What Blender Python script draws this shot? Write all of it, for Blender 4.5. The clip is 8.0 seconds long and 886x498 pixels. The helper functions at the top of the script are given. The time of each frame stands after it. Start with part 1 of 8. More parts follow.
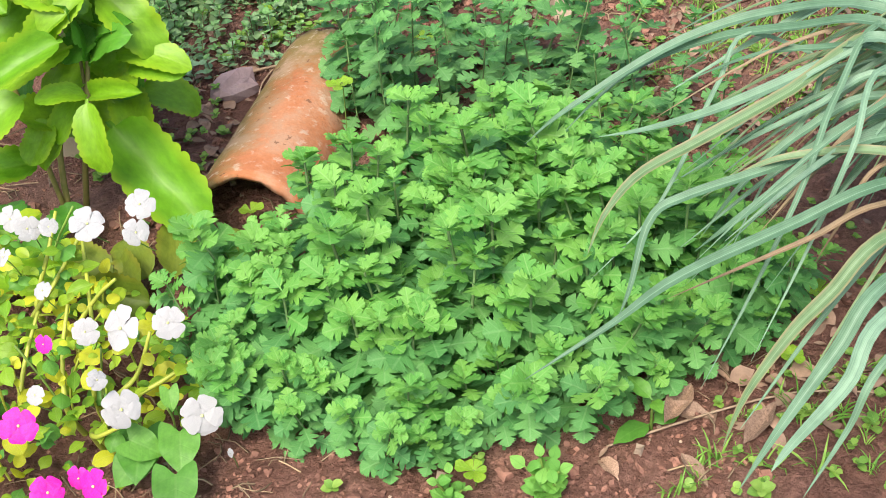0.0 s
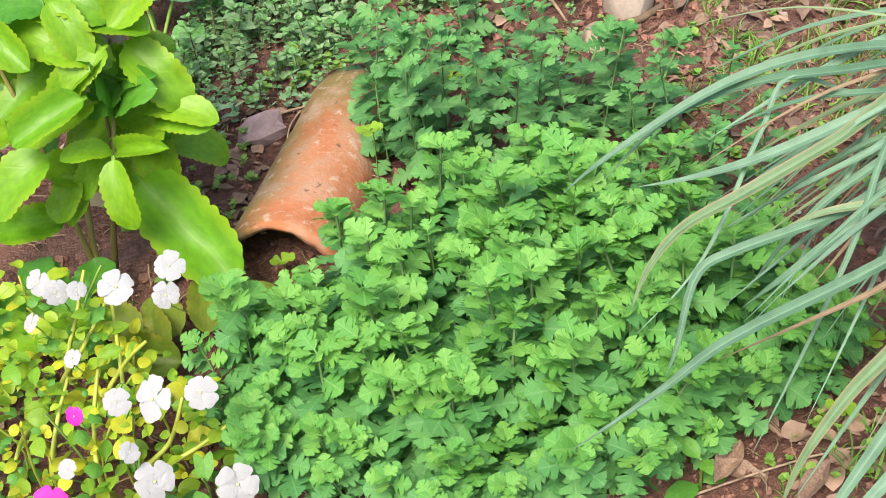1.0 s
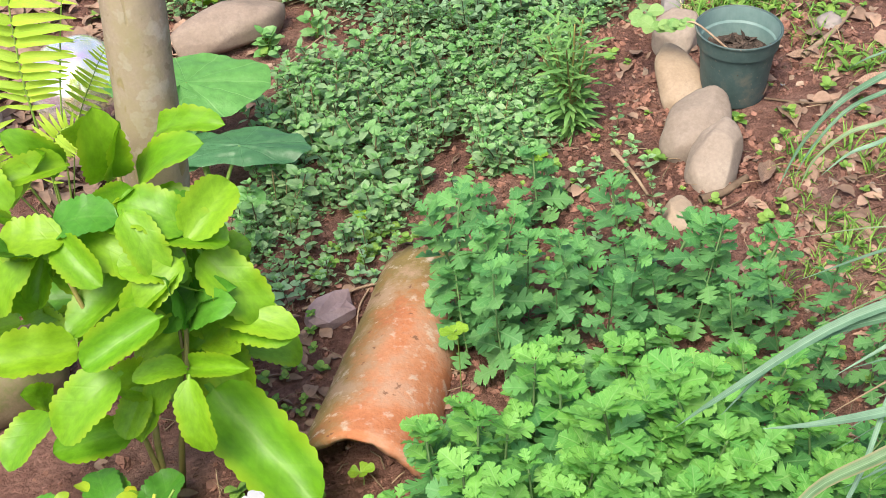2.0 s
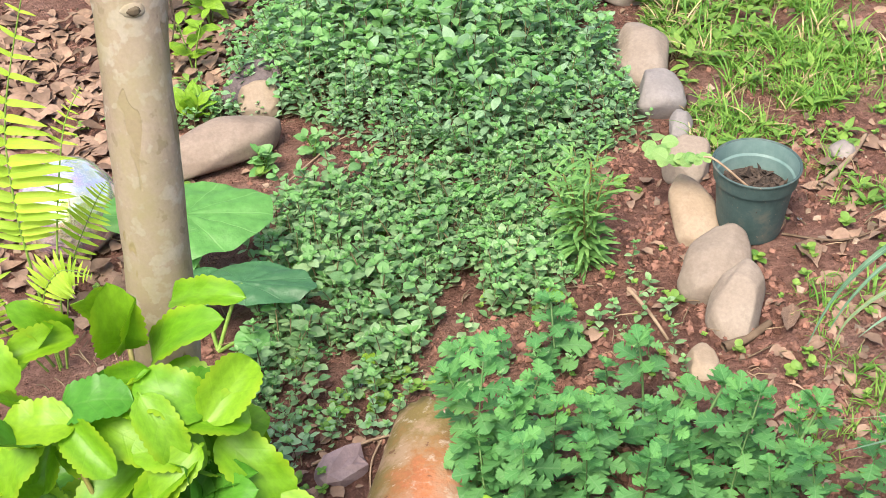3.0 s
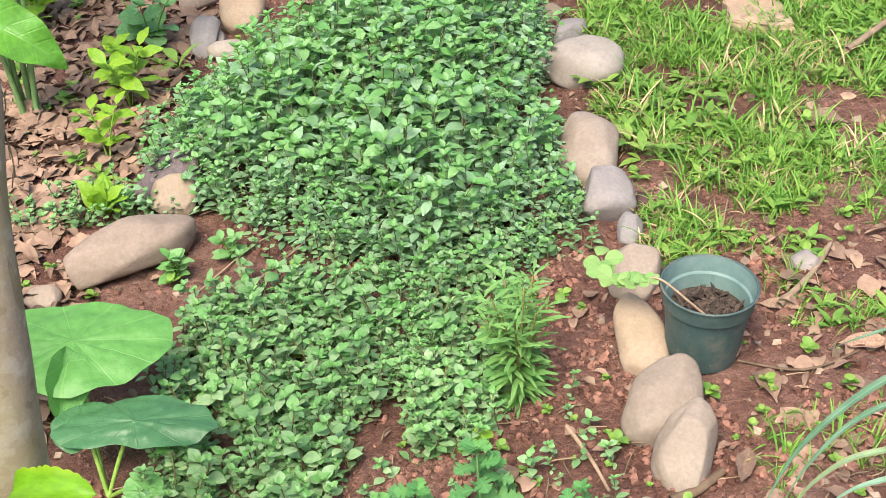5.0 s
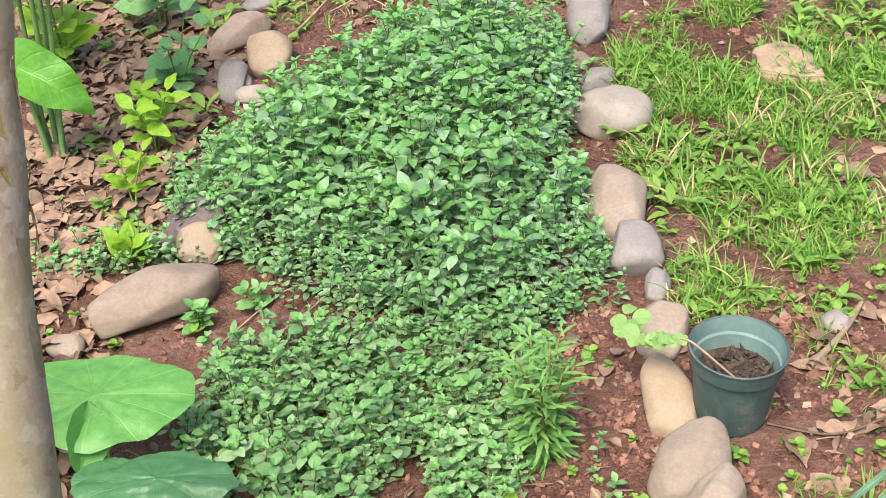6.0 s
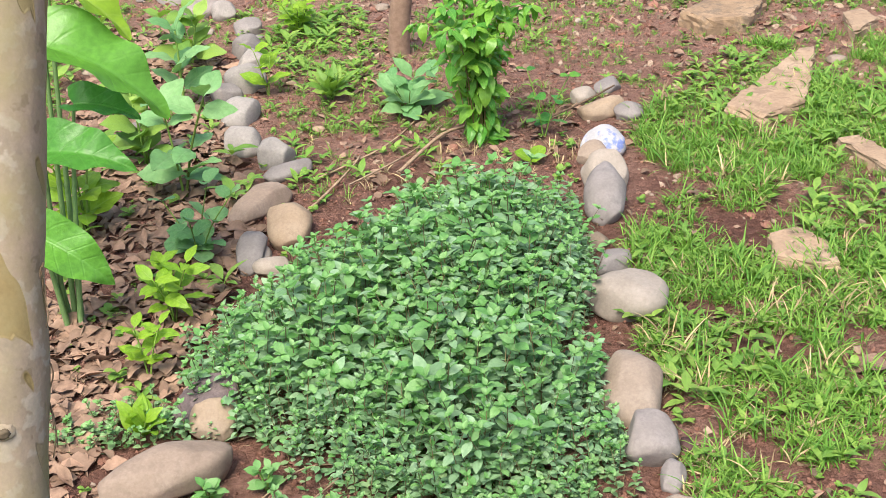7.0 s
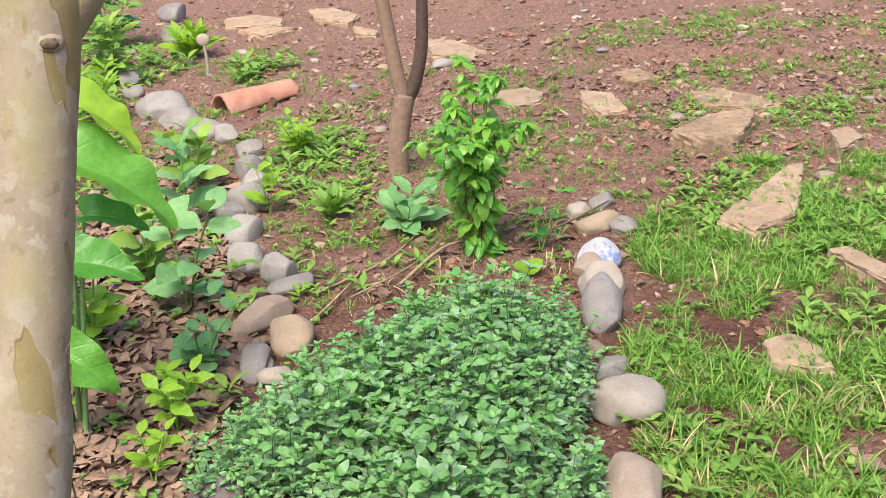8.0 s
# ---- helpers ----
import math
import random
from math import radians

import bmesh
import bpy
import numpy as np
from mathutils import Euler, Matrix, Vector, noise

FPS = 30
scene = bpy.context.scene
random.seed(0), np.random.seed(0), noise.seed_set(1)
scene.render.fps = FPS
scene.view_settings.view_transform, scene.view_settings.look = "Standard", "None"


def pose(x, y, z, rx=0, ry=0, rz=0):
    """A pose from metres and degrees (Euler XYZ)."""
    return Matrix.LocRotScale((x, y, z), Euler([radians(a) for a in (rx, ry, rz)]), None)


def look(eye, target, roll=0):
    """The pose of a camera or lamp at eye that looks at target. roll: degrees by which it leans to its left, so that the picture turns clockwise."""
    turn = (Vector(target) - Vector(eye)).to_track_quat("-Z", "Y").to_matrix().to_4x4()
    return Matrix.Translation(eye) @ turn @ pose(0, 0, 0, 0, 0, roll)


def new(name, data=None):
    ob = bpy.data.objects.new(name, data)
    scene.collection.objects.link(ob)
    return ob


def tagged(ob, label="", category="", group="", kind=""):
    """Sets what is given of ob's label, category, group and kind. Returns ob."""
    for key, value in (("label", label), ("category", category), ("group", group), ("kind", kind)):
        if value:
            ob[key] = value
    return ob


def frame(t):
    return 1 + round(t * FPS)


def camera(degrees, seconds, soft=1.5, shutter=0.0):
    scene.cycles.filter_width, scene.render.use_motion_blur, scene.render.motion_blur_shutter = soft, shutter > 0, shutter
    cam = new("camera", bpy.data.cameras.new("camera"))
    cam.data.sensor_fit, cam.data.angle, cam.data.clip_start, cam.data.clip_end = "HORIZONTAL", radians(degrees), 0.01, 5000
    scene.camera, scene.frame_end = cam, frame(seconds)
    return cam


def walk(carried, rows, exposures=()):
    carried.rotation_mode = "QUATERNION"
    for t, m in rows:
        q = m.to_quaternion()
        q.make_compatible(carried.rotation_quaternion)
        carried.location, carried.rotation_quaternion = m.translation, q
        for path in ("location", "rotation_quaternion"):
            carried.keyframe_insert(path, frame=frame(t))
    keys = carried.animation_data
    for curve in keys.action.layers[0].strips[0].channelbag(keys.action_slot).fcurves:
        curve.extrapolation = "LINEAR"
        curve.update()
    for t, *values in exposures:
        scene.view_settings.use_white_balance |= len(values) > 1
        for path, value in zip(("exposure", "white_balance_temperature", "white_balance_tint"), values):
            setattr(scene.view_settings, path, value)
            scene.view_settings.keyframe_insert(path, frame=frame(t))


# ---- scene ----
cam = camera(36.0, 8.0, soft=0.8)
PATH = [
    (0, (0.216, -0.687, 1.318), (0.142, 0.849, 0.039), -4.1),
    (0.5, (0.223, -0.674, 1.32), (0.115, 0.861, 0.041), -5.6),
    (0.8, (0.216, -0.642, 1.328), (0.105, 0.899, 0.058), -6.0),
    (1, (0.205, -0.603, 1.34), (0.091, 0.936, 0.067), -6.3),
    (1.2, (0.189, -0.548, 1.36), (0.068, 0.989, 0.086), -6.5),
    (1.5, (0.156, -0.458, 1.398), (0.037, 1.082, 0.128), -6.6),
    (1.8, (0.117, -0.393, 1.434), (0.0, 1.185, 0.21), -6.4),
    (2, (0.09, -0.366, 1.449), (-0.028, 1.223, 0.241), -6.1),
    (2.2, (0.065, -0.348, 1.457), (-0.054, 1.252, 0.263), -5.9),
    (3.3, (-0.013, -0.107, 1.551), (-0.04, 1.534, 0.408), -4.0),
    (3.5, (0.011, -0.052, 1.546), (-0.011, 1.595, 0.411), -3.9),
    (4, (0.059, 0.05, 1.533), (0.052, 1.701, 0.404), -3.6),
    (4.5, (0.09, 0.104, 1.522), (0.088, 1.76, 0.4), -3.5),
    (5.8, (0.104, 0.149, 1.538), (0.054, 1.8, 0.412), -4.2),
    (6, (0.101, 0.166, 1.549), (0.052, 1.846, 0.464), -3.8),
    (6.2, (0.097, 0.178, 1.564), (0.043, 1.887, 0.526), -3.4),
    (6.5, (0.094, 0.188, 1.587), (0.036, 1.932, 0.612), -3.0),
    (7, (0.092, 0.195, 1.613), (0.036, 1.983, 0.719), -2.5),
    (7.2, (0.093, 0.195, 1.618), (0.044, 2.003, 0.765), -2.3),
    (7.5, (0.095, 0.19, 1.62), (0.053, 2.029, 0.834), -2.3),
    (8, (0.077, 0.107, 1.594), (0.035, 1.973, 0.873), -2.6),
]
# the camera opens up a little over the shaded bed and stops down again on the bright slope
EXPOSURE = [(0, 1.44), (1.5, 1.4), (2.2, 1.44), (3.5, 1.58), (4.5, 1.56), (6, 1.52), (7, 1.4), (8, 1.32)]
walk(cam, [(t, look(e, g, r)) for t, e, g, r in PATH], EXPOSURE)

# world, sun and exposure
world = bpy.data.worlds.new("world")
scene.world = world
world.use_nodes = True
wn = world.node_tree
sky = wn.nodes.new("ShaderNodeTexSky")
sky.sky_type = "NISHITA"
sky.sun_disc = False
sky.sun_elevation, sky.sun_rotation = radians(58), radians(200)
sky.air_density, sky.dust_density, sky.ozone_density = 1.0, 4.0, 1.0
wn.nodes["Background"].inputs[1].default_value = 0.11
wn.links.new(sky.outputs[0], wn.nodes["Background"].inputs[0])
sun_data = bpy.data.lights.new("sun", "SUN")
sun_data.energy, sun_data.angle, sun_data.color = 2.0, radians(26), (1.0, 0.95, 0.79)
sun_ob = new("sun", sun_data)
sun_ob.matrix_basis = look((-1.2, -3.0, 5.2), (0, 0, 0))


# ---------- materials ----------
def mat(name, rough=0.7, spec=0.4):
    m = bpy.data.materials.new(name)
    m.use_nodes = True
    b = m.node_tree.nodes["Principled BSDF"]
    b.inputs["Roughness"].default_value = rough
    b.inputs["Specular IOR Level"].default_value = spec
    return m, m.node_tree, b


def node(nt, kind, **values):
    n = nt.nodes.new(kind)
    for k, v in values.items():
        n.inputs[k.replace("_", " ")].default_value = v
    return n


def noise_tex(nt, scale, detail=4.0, rough=0.6, coord="Object"):
    c = nt.nodes.new("ShaderNodeTexCoord")
    n = node(nt, "ShaderNodeTexNoise", Scale=scale, Detail=detail, Roughness=rough)
    nt.links.new(c.outputs[coord], n.inputs["Vector"])
    return n


def ramp(nt, source, stops):
    r = nt.nodes.new("ShaderNodeValToRGB")
    e = r.color_ramp.elements
    while len(e) < len(stops):
        e.new(0.5)
    for k, (p, c) in zip(e, stops):
        k.position, k.color = p, (*c, 1)
    nt.links.new(source, r.inputs[0])
    return r


def mix(nt, fac, a, b, blend="MIX"):
    m = nt.nodes.new("ShaderNodeMix")
    m.data_type, m.blend_type = "RGBA", blend
    for value, socket in ((fac, 0), (a, 6), (b, 7)):
        if isinstance(value, (int, float)):
            m.inputs[socket].default_value = value
        elif isinstance(value, tuple):
            m.inputs[socket].default_value = (*value, 1)
        else:
            nt.links.new(value, m.inputs[socket])
    return m.outputs[2]


def bump(nt, b, source, strength, distance):
    n = node(nt, "ShaderNodeBump", Strength=strength, Distance=distance)
    nt.links.new(source, n.inputs["Height"])
    nt.links.new(n.outputs[0], b.inputs["Normal"])
    return n


def math_node(nt, op, a, b=0.0, c=0.0):
    n = nt.nodes.new("ShaderNodeMath")
    n.operation = op
    for i, v in enumerate((a, b, c)):
        if isinstance(v, (int, float)):
            n.inputs[i].default_value = v
        else:
            nt.links.new(v, n.inputs[i])
    return n.outputs[0]


def leaf_mat(name, dark, light, tip=None, vein=(0.3, 0.4, 0.15), vein_amount=0.5, ribs=7.0, rough=0.45, through_light=0.25, spots=None, spot_at=0.62, relief=0.35, grain=8.0, radial=0, depth=0.0016, stripes=0.0):
    """Leaf: the two greens vary leaf by leaf; veins and mottling follow the blade."""
    m, nt, b = mat(name, rough, 0.35)
    geo, info = nt.nodes.new("ShaderNodeNewGeometry"), nt.nodes.new("ShaderNodeObjectInfo")
    rnd = math_node(nt, "FRACT", math_node(nt, "ADD", geo.outputs["Random Per Island"], info.outputs["Random"]))
    col = mix(nt, rnd, dark, light)
    n = noise_tex(nt, grain, 4)
    mott = ramp(nt, n.outputs[0], [(0.3, (0.72, 0.76, 0.7)), (0.7, (1.15, 1.12, 1.1))])
    col = mix(nt, 0.8, col, mott.outputs[0], "MULTIPLY")
    uv = nt.nodes.new("ShaderNodeUVMap")
    sep = nt.nodes.new("ShaderNodeSeparateXYZ")
    nt.links.new(uv.outputs[0], sep.inputs[0])
    u = math_node(nt, "ABSOLUTE", math_node(nt, "SUBTRACT", sep.outputs[0], 0.5))
    if stripes:
        lines = node(nt, "ShaderNodeTexNoise", Scale=1.0, Detail=3.0, Roughness=0.7)
        along_blade = node(nt, "ShaderNodeMapping", Scale=(stripes, 2.5, 1.0))
        nt.links.new(uv.outputs[0], along_blade.inputs[0])
        nt.links.new(along_blade.outputs[0], lines.inputs["Vector"])
        col = mix(nt, 0.9, col, ramp(nt, lines.outputs[0], [(0.3, (0.6, 0.64, 0.66)), (0.7, (1.3, 1.25, 1.25))]).outputs[0], "MULTIPLY")
    if tip:
        col = mix(nt, ramp(nt, math_node(nt, "ADD", u, math_node(nt, "MULTIPLY", sep.outputs[1], 0.1)), [(0.36, (0, 0, 0)), (0.58, (1, 1, 1))]).outputs[0], col, tip)
    mid = ramp(nt, u, [(0.012, (1, 1, 1)), (0.04, (0, 0, 0))]).outputs[0]
    side = math_node(nt, "SINE", math_node(nt, "MULTIPLY", math_node(nt, "SUBTRACT", sep.outputs[1], math_node(nt, "MULTIPLY", u, 0.55)), ribs * 6.283))
    if radial:
        ang = math_node(nt, "ARCTAN2", math_node(nt, "SUBTRACT", sep.outputs[0], 0.5), math_node(nt, "SUBTRACT", sep.outputs[1], 0.22))
        side = math_node(nt, "COSINE", math_node(nt, "MULTIPLY", ang, float(radial)))
        mid = ramp(nt, side, [(0.992, (0, 0, 0)), (1.0, (0.5, 0.5, 0.5))]).outputs[0]
    side = ramp(nt, side, [(0.975 if radial else 0.86, (0, 0, 0)), (1.0, (0.6, 0.6, 0.6))]).outputs[0]
    veins = mix(nt, 1.0, mid, side, "ADD")
    col = mix(nt, math_node(nt, "MULTIPLY", veins, vein_amount), col, vein)
    if spots:
        s = noise_tex(nt, 30, 2)
        col = mix(nt, ramp(nt, s.outputs[0], [(spot_at, (0, 0, 0)), (spot_at + 0.06, (0.85, 0.85, 0.85))]).outputs[0], col, spots)
    nt.links.new(col, b.inputs["Base Color"])
    hgt = math_node(nt, "ADD", math_node(nt, "MULTIPLY", veins, 0.25 if radial else -0.7), n.outputs[0])
    bump(nt, b, hgt, relief, depth)
    if through_light:
        t = nt.nodes.new("ShaderNodeBsdfTranslucent")
        nt.links.new(mix(nt, 1.0, col, (1.15, 1.2, 0.6), "MULTIPLY"), t.inputs["Color"])
        ms = nt.nodes.new("ShaderNodeMixShader")
        ms.inputs[0].default_value = through_light
        nt.links.new(b.outputs[0], ms.inputs[1])
        nt.links.new(t.outputs[0], ms.inputs[2])
        nt.links.new(ms.outputs[0], nt.nodes["Material Output"].inputs[0])
    return m


def rock_mat(name, base, dark, light, scale=9.0, grain=140.0, rough=0.75, stain=None, relief=0.35):
    m, nt, b = mat(name, rough, 0.3)
    info = nt.nodes.new("ShaderNodeObjectInfo")
    big, fine = noise_tex(nt, scale, 5, 0.65), noise_tex(nt, grain, 3)
    col = ramp(nt, big.outputs[0], [(0.25, dark), (0.5, base), (0.78, light)]).outputs[0]
    col = mix(nt, 0.28, col, ramp(nt, fine.outputs[0], [(0.3, (0.7, 0.7, 0.7)), (0.7, (1.2, 1.2, 1.2))]).outputs[0], "MULTIPLY")
    mid = noise_tex(nt, scale * 4.5, 5, 0.7)
    col = mix(nt, ramp(nt, mid.outputs[0], [(0.5, (0, 0, 0)), (0.7, (0.55, 0.55, 0.55))]).outputs[0], col, dark)
    col = mix(nt, ramp(nt, mid.outputs[0], [(0.3, (0.35, 0.35, 0.35)), (0.42, (0, 0, 0))]).outputs[0], col, light)
    tone = ramp(nt, info.outputs["Random"], [(0.0, (0.86, 0.86, 0.86)), (0.5, (1, 1, 1)), (1.0, (1.08, 1.04, 1.0))])
    col = mix(nt, 1.0, col, tone.outputs[0], "MULTIPLY")
    if stain:
        s = noise_tex(nt, scale * 2.2, 4, 0.7)
        col = mix(nt, ramp(nt, s.outputs[0], [(0.5, (0, 0, 0)), (0.62, (0.8, 0.8, 0.8))]).outputs[0], col, stain)
    nt.links.new(col, b.inputs["Base Color"])
    bump(nt, b, math_node(nt, "ADD", big.outputs[0], math_node(nt, "ADD", math_node(nt, "MULTIPLY", mid.outputs[0], 0.5), math_node(nt, "MULTIPLY", fine.outputs[0], 0.3))), relief, 0.006)
    return m


def two_tone(name, a, c, scale=30.0, rough=0.7, relief=0.3, spec=0.35, distance=0.002, vary=True):
    m, nt, b = mat(name, rough, spec)
    n = noise_tex(nt, scale, 5, 0.65)
    col = ramp(nt, n.outputs[0], [(0.3, a), (0.7, c)]).outputs[0]
    if vary:  # how far the pieces differ, 0 to 1
        geo, info = nt.nodes.new("ShaderNodeNewGeometry"), nt.nodes.new("ShaderNodeObjectInfo")
        rnd = math_node(nt, "FRACT", math_node(nt, "ADD", geo.outputs["Random Per Island"], info.outputs["Random"]))
        col = mix(nt, float(vary), col, ramp(nt, rnd, [(0, (0.45, 0.42, 0.4)), (0.5, (0.95, 0.95, 0.95)), (1, (1.3, 1.25, 1.2))]).outputs[0], "MULTIPLY")
    nt.links.new(col, b.inputs["Base Color"])
    bump(nt, b, n.outputs[0], relief, distance)
    return m


# soil: red brown earth with crumbs, damp patches and grit, drier and paler up the slope
M_SOIL, nt, b = mat("soil", 0.92, 0.12)
n1, n2, n3 = noise_tex(nt, 2.2, 5, 0.6), noise_tex(nt, 42, 6, 0.75), noise_tex(nt, 230, 3, 0.6)
tc = nt.nodes.new("ShaderNodeTexCoord")
crumbs = []
for scale in (95, 210):
    vor = node(nt, "ShaderNodeTexVoronoi", Scale=scale)
    warp = nt.nodes.new("ShaderNodeVectorMath")
    warp.operation = "MULTIPLY_ADD"
    nt.links.new(n2.outputs["Color"], warp.inputs[0])
    warp.inputs[1].default_value = (0.03, 0.03, 0.03)
    nt.links.new(tc.outputs["Object"], warp.inputs[2])
    nt.links.new(warp.outputs[0], vor.inputs["Vector"])
    crumbs.append(vor)
col = ramp(nt, n1.outputs[0], [(0.3, (0.18, 0.088, 0.068)), (0.5, (0.31, 0.158, 0.123)), (0.72, (0.42, 0.25, 0.2))]).outputs[0]
sp = nt.nodes.new("ShaderNodeSeparateXYZ")
nt.links.new(tc.outputs["Object"], sp.inputs[0])
dry = math_node(nt, "ADD", math_node(nt, "MULTIPLY", math_node(nt, "SUBTRACT", sp.outputs[1], 3.2), 0.35), math_node(nt, "SUBTRACT", n1.outputs[0], 0.5))
col = mix(nt, ramp(nt, dry, [(0.05, (0, 0, 0)), (0.75, (0.85, 0.85, 0.85))]).outputs[0], col, (0.44, 0.262, 0.208))
col = mix(nt, 0.9, col, ramp(nt, n2.outputs[0], [(0.3, (0.55, 0.52, 0.5)), (0.55, (1, 1, 1)), (0.75, (1.4, 1.4, 1.4))]).outputs[0], "MULTIPLY")
tint = nt.nodes.new("ShaderNodeSeparateColor")
nt.links.new(crumbs[0].outputs["Color"], tint.inputs[0])
col = mix(nt, 0.4, col, ramp(nt, tint.outputs[0], [(0.0, (0.6, 0.58, 0.56)), (0.6, (1.0, 1.0, 1.0)), (1.0, (1.35, 1.35, 1.35))]).outputs[0], "MULTIPLY")
col = mix(nt, ramp(nt, n3.outputs[0], [(0.66, (0, 0, 0)), (0.74, (0.6, 0.6, 0.6))]).outputs[0], col, (0.3, 0.2, 0.15))
nt.links.new(col, b.inputs["Base Color"])
hgt = math_node(nt, "ADD", math_node(nt, "MULTIPLY", crumbs[0].outputs["Distance"], -1.0), math_node(nt, "MULTIPLY", crumbs[1].outputs["Distance"], -0.5))
hgt = math_node(nt, "ADD", hgt, math_node(nt, "MULTIPLY", n2.outputs[0], 1.2))
bump(nt, b, hgt, 1.0, 0.014)

M_CLOD = two_tone("soil_clod", (0.14, 0.07, 0.054), (0.27, 0.142, 0.11), 60, 0.95, 0.6, 0.1)
M_GRIT = two_tone("grit", (0.2, 0.135, 0.1), (0.36, 0.28, 0.22), 60, 0.85, 0.4, 0.2)
M_PALE = rock_mat("pale_stone", (0.319, 0.272, 0.235), (0.223, 0.186, 0.157), (0.384, 0.334, 0.298), 11)
M_TAN = rock_mat("tan_stone", (0.263, 0.207, 0.168), (0.184, 0.138, 0.108), (0.33, 0.272, 0.226), 9)
M_SAND = rock_mat("sandy_stone", (0.29, 0.219, 0.16), (0.2, 0.143, 0.099), (0.35, 0.281, 0.22), 10)
M_GREY = rock_mat("grey_stone", (0.228, 0.202, 0.196), (0.144, 0.126, 0.122), (0.296, 0.267, 0.263), 10)
M_GREYP = rock_mat("pale_grey_stone", (0.272, 0.246, 0.232), (0.18, 0.16, 0.152), (0.34, 0.312, 0.295), 9)
M_LONG = rock_mat("pink_brown_stone", (0.255, 0.192, 0.154), (0.17, 0.124, 0.1), (0.315, 0.25, 0.208), 9)
M_DARK = rock_mat("dark_red_stone", (0.075, 0.038, 0.038), (0.04, 0.025, 0.025), (0.12, 0.065, 0.065), 20)
M_LAVA = rock_mat("pitted_rock", (0.12, 0.095, 0.1), (0.06, 0.045, 0.05), (0.22, 0.18, 0.18), 14, 60, 0.85, relief=1.0)
M_BLUE = rock_mat("painted_stone", (0.359, 0.359, 0.39), (0.265, 0.265, 0.296), (0.437, 0.437, 0.468), 12, stain=(0.1, 0.16, 0.45))
M_MOSSY = rock_mat("mossy_stone", (0.17, 0.13, 0.075), (0.09, 0.07, 0.038), (0.22, 0.17, 0.11), 7, stain=(0.11, 0.12, 0.04))
M_FLAG = rock_mat("flagstone", (0.36, 0.252, 0.172), (0.24, 0.16, 0.11), (0.44, 0.335, 0.245), 7, 90, 0.85, stain=(0.22, 0.15, 0.105), relief=0.5)
M_ROCK = rock_mat("purple_rock", (0.26, 0.185, 0.19), (0.16, 0.115, 0.12), (0.36, 0.28, 0.28), 14, 120, 0.85, relief=0.5)
M_FLAGD = rock_mat("smudged_flagstone", (0.28, 0.19, 0.12), (0.13, 0.09, 0.065), (0.4, 0.29, 0.2), 9, 90, 0.85, stain=(0.14, 0.105, 0.08), relief=0.6)
M_DRY = two_tone("dry_leaf", (0.135, 0.082, 0.058), (0.335, 0.22, 0.16), 25, 0.75, 0.5, vary=0.7)
M_TWIG = two_tone("twig", (0.18, 0.12, 0.08), (0.35, 0.255, 0.18), 40, 0.85, 0.6)
M_STRAWD = two_tone("dry_stalk", (0.16, 0.11, 0.07), (0.3, 0.22, 0.14), 40, 0.85, 0.4)
M_STRAW = two_tone("straw", (0.32, 0.24, 0.12), (0.45, 0.36, 0.22), 40, 0.8, 0.4)

# terracotta with moss, lime bloom and chips
M_TERRA, nt, b = mat("terracotta", 0.82, 0.25)
n1, n2, n3, n4 = noise_tex(nt, 7, 5, 0.65), noise_tex(nt, 160, 3), noise_tex(nt, 44, 4, 0.6), noise_tex(nt, 13, 5, 0.7)
col = ramp(nt, n1.outputs[0], [(0.3, (0.28, 0.095, 0.04)), (0.5, (0.37, 0.14, 0.066)), (0.7, (0.4, 0.2, 0.115))]).outputs[0]
col = mix(nt, 0.5, col, ramp(nt, n2.outputs[0], [(0.3, (0.78, 0.78, 0.78)), (0.7, (1.15, 1.15, 1.15))]).outputs[0], "MULTIPLY")
c = nt.nodes.new("ShaderNodeUVMap")
sp = nt.nodes.new("ShaderNodeSeparateXYZ")
nt.links.new(c.outputs[0], sp.inputs[0])
edge = math_node(nt, "ADD", math_node(nt, "MULTIPLY", n4.outputs[0], 0.75), math_node(nt, "MAXIMUM", math_node(nt, "SUBTRACT", 0.56, sp.outputs[0]), math_node(nt, "SUBTRACT", sp.outputs[1], 0.56)))
col = mix(nt, ramp(nt, edge, [(0.43, (0, 0, 0)), (0.66, (0.9, 0.9, 0.9))]).outputs[0], col, (0.15, 0.12, 0.04))
col = mix(nt, ramp(nt, n4.outputs[0], [(0.48, (0, 0, 0)), (0.62, (0.65, 0.65, 0.65))]).outputs[0], col, (0.36, 0.23, 0.165))
col = mix(nt, ramp(nt, n3.outputs[0], [(0.57, (0, 0, 0)), (0.68, (0.6, 0.6, 0.6))]).outputs[0], col, (0.47, 0.39, 0.32))
col = mix(nt, ramp(nt, n3.outputs[0], [(0.31, (0.8, 0.8, 0.8)), (0.35, (0, 0, 0))]).outputs[0], col, (0.13, 0.06, 0.035))
nt.links.new(col, b.inputs["Base Color"])
bump(nt, b, math_node(nt, "ADD", n3.outputs[0], math_node(nt, "MULTIPLY", n2.outputs[0], 0.4)), 0.7, 0.004)

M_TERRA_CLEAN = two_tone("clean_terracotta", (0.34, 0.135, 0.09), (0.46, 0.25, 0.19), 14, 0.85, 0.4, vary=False)

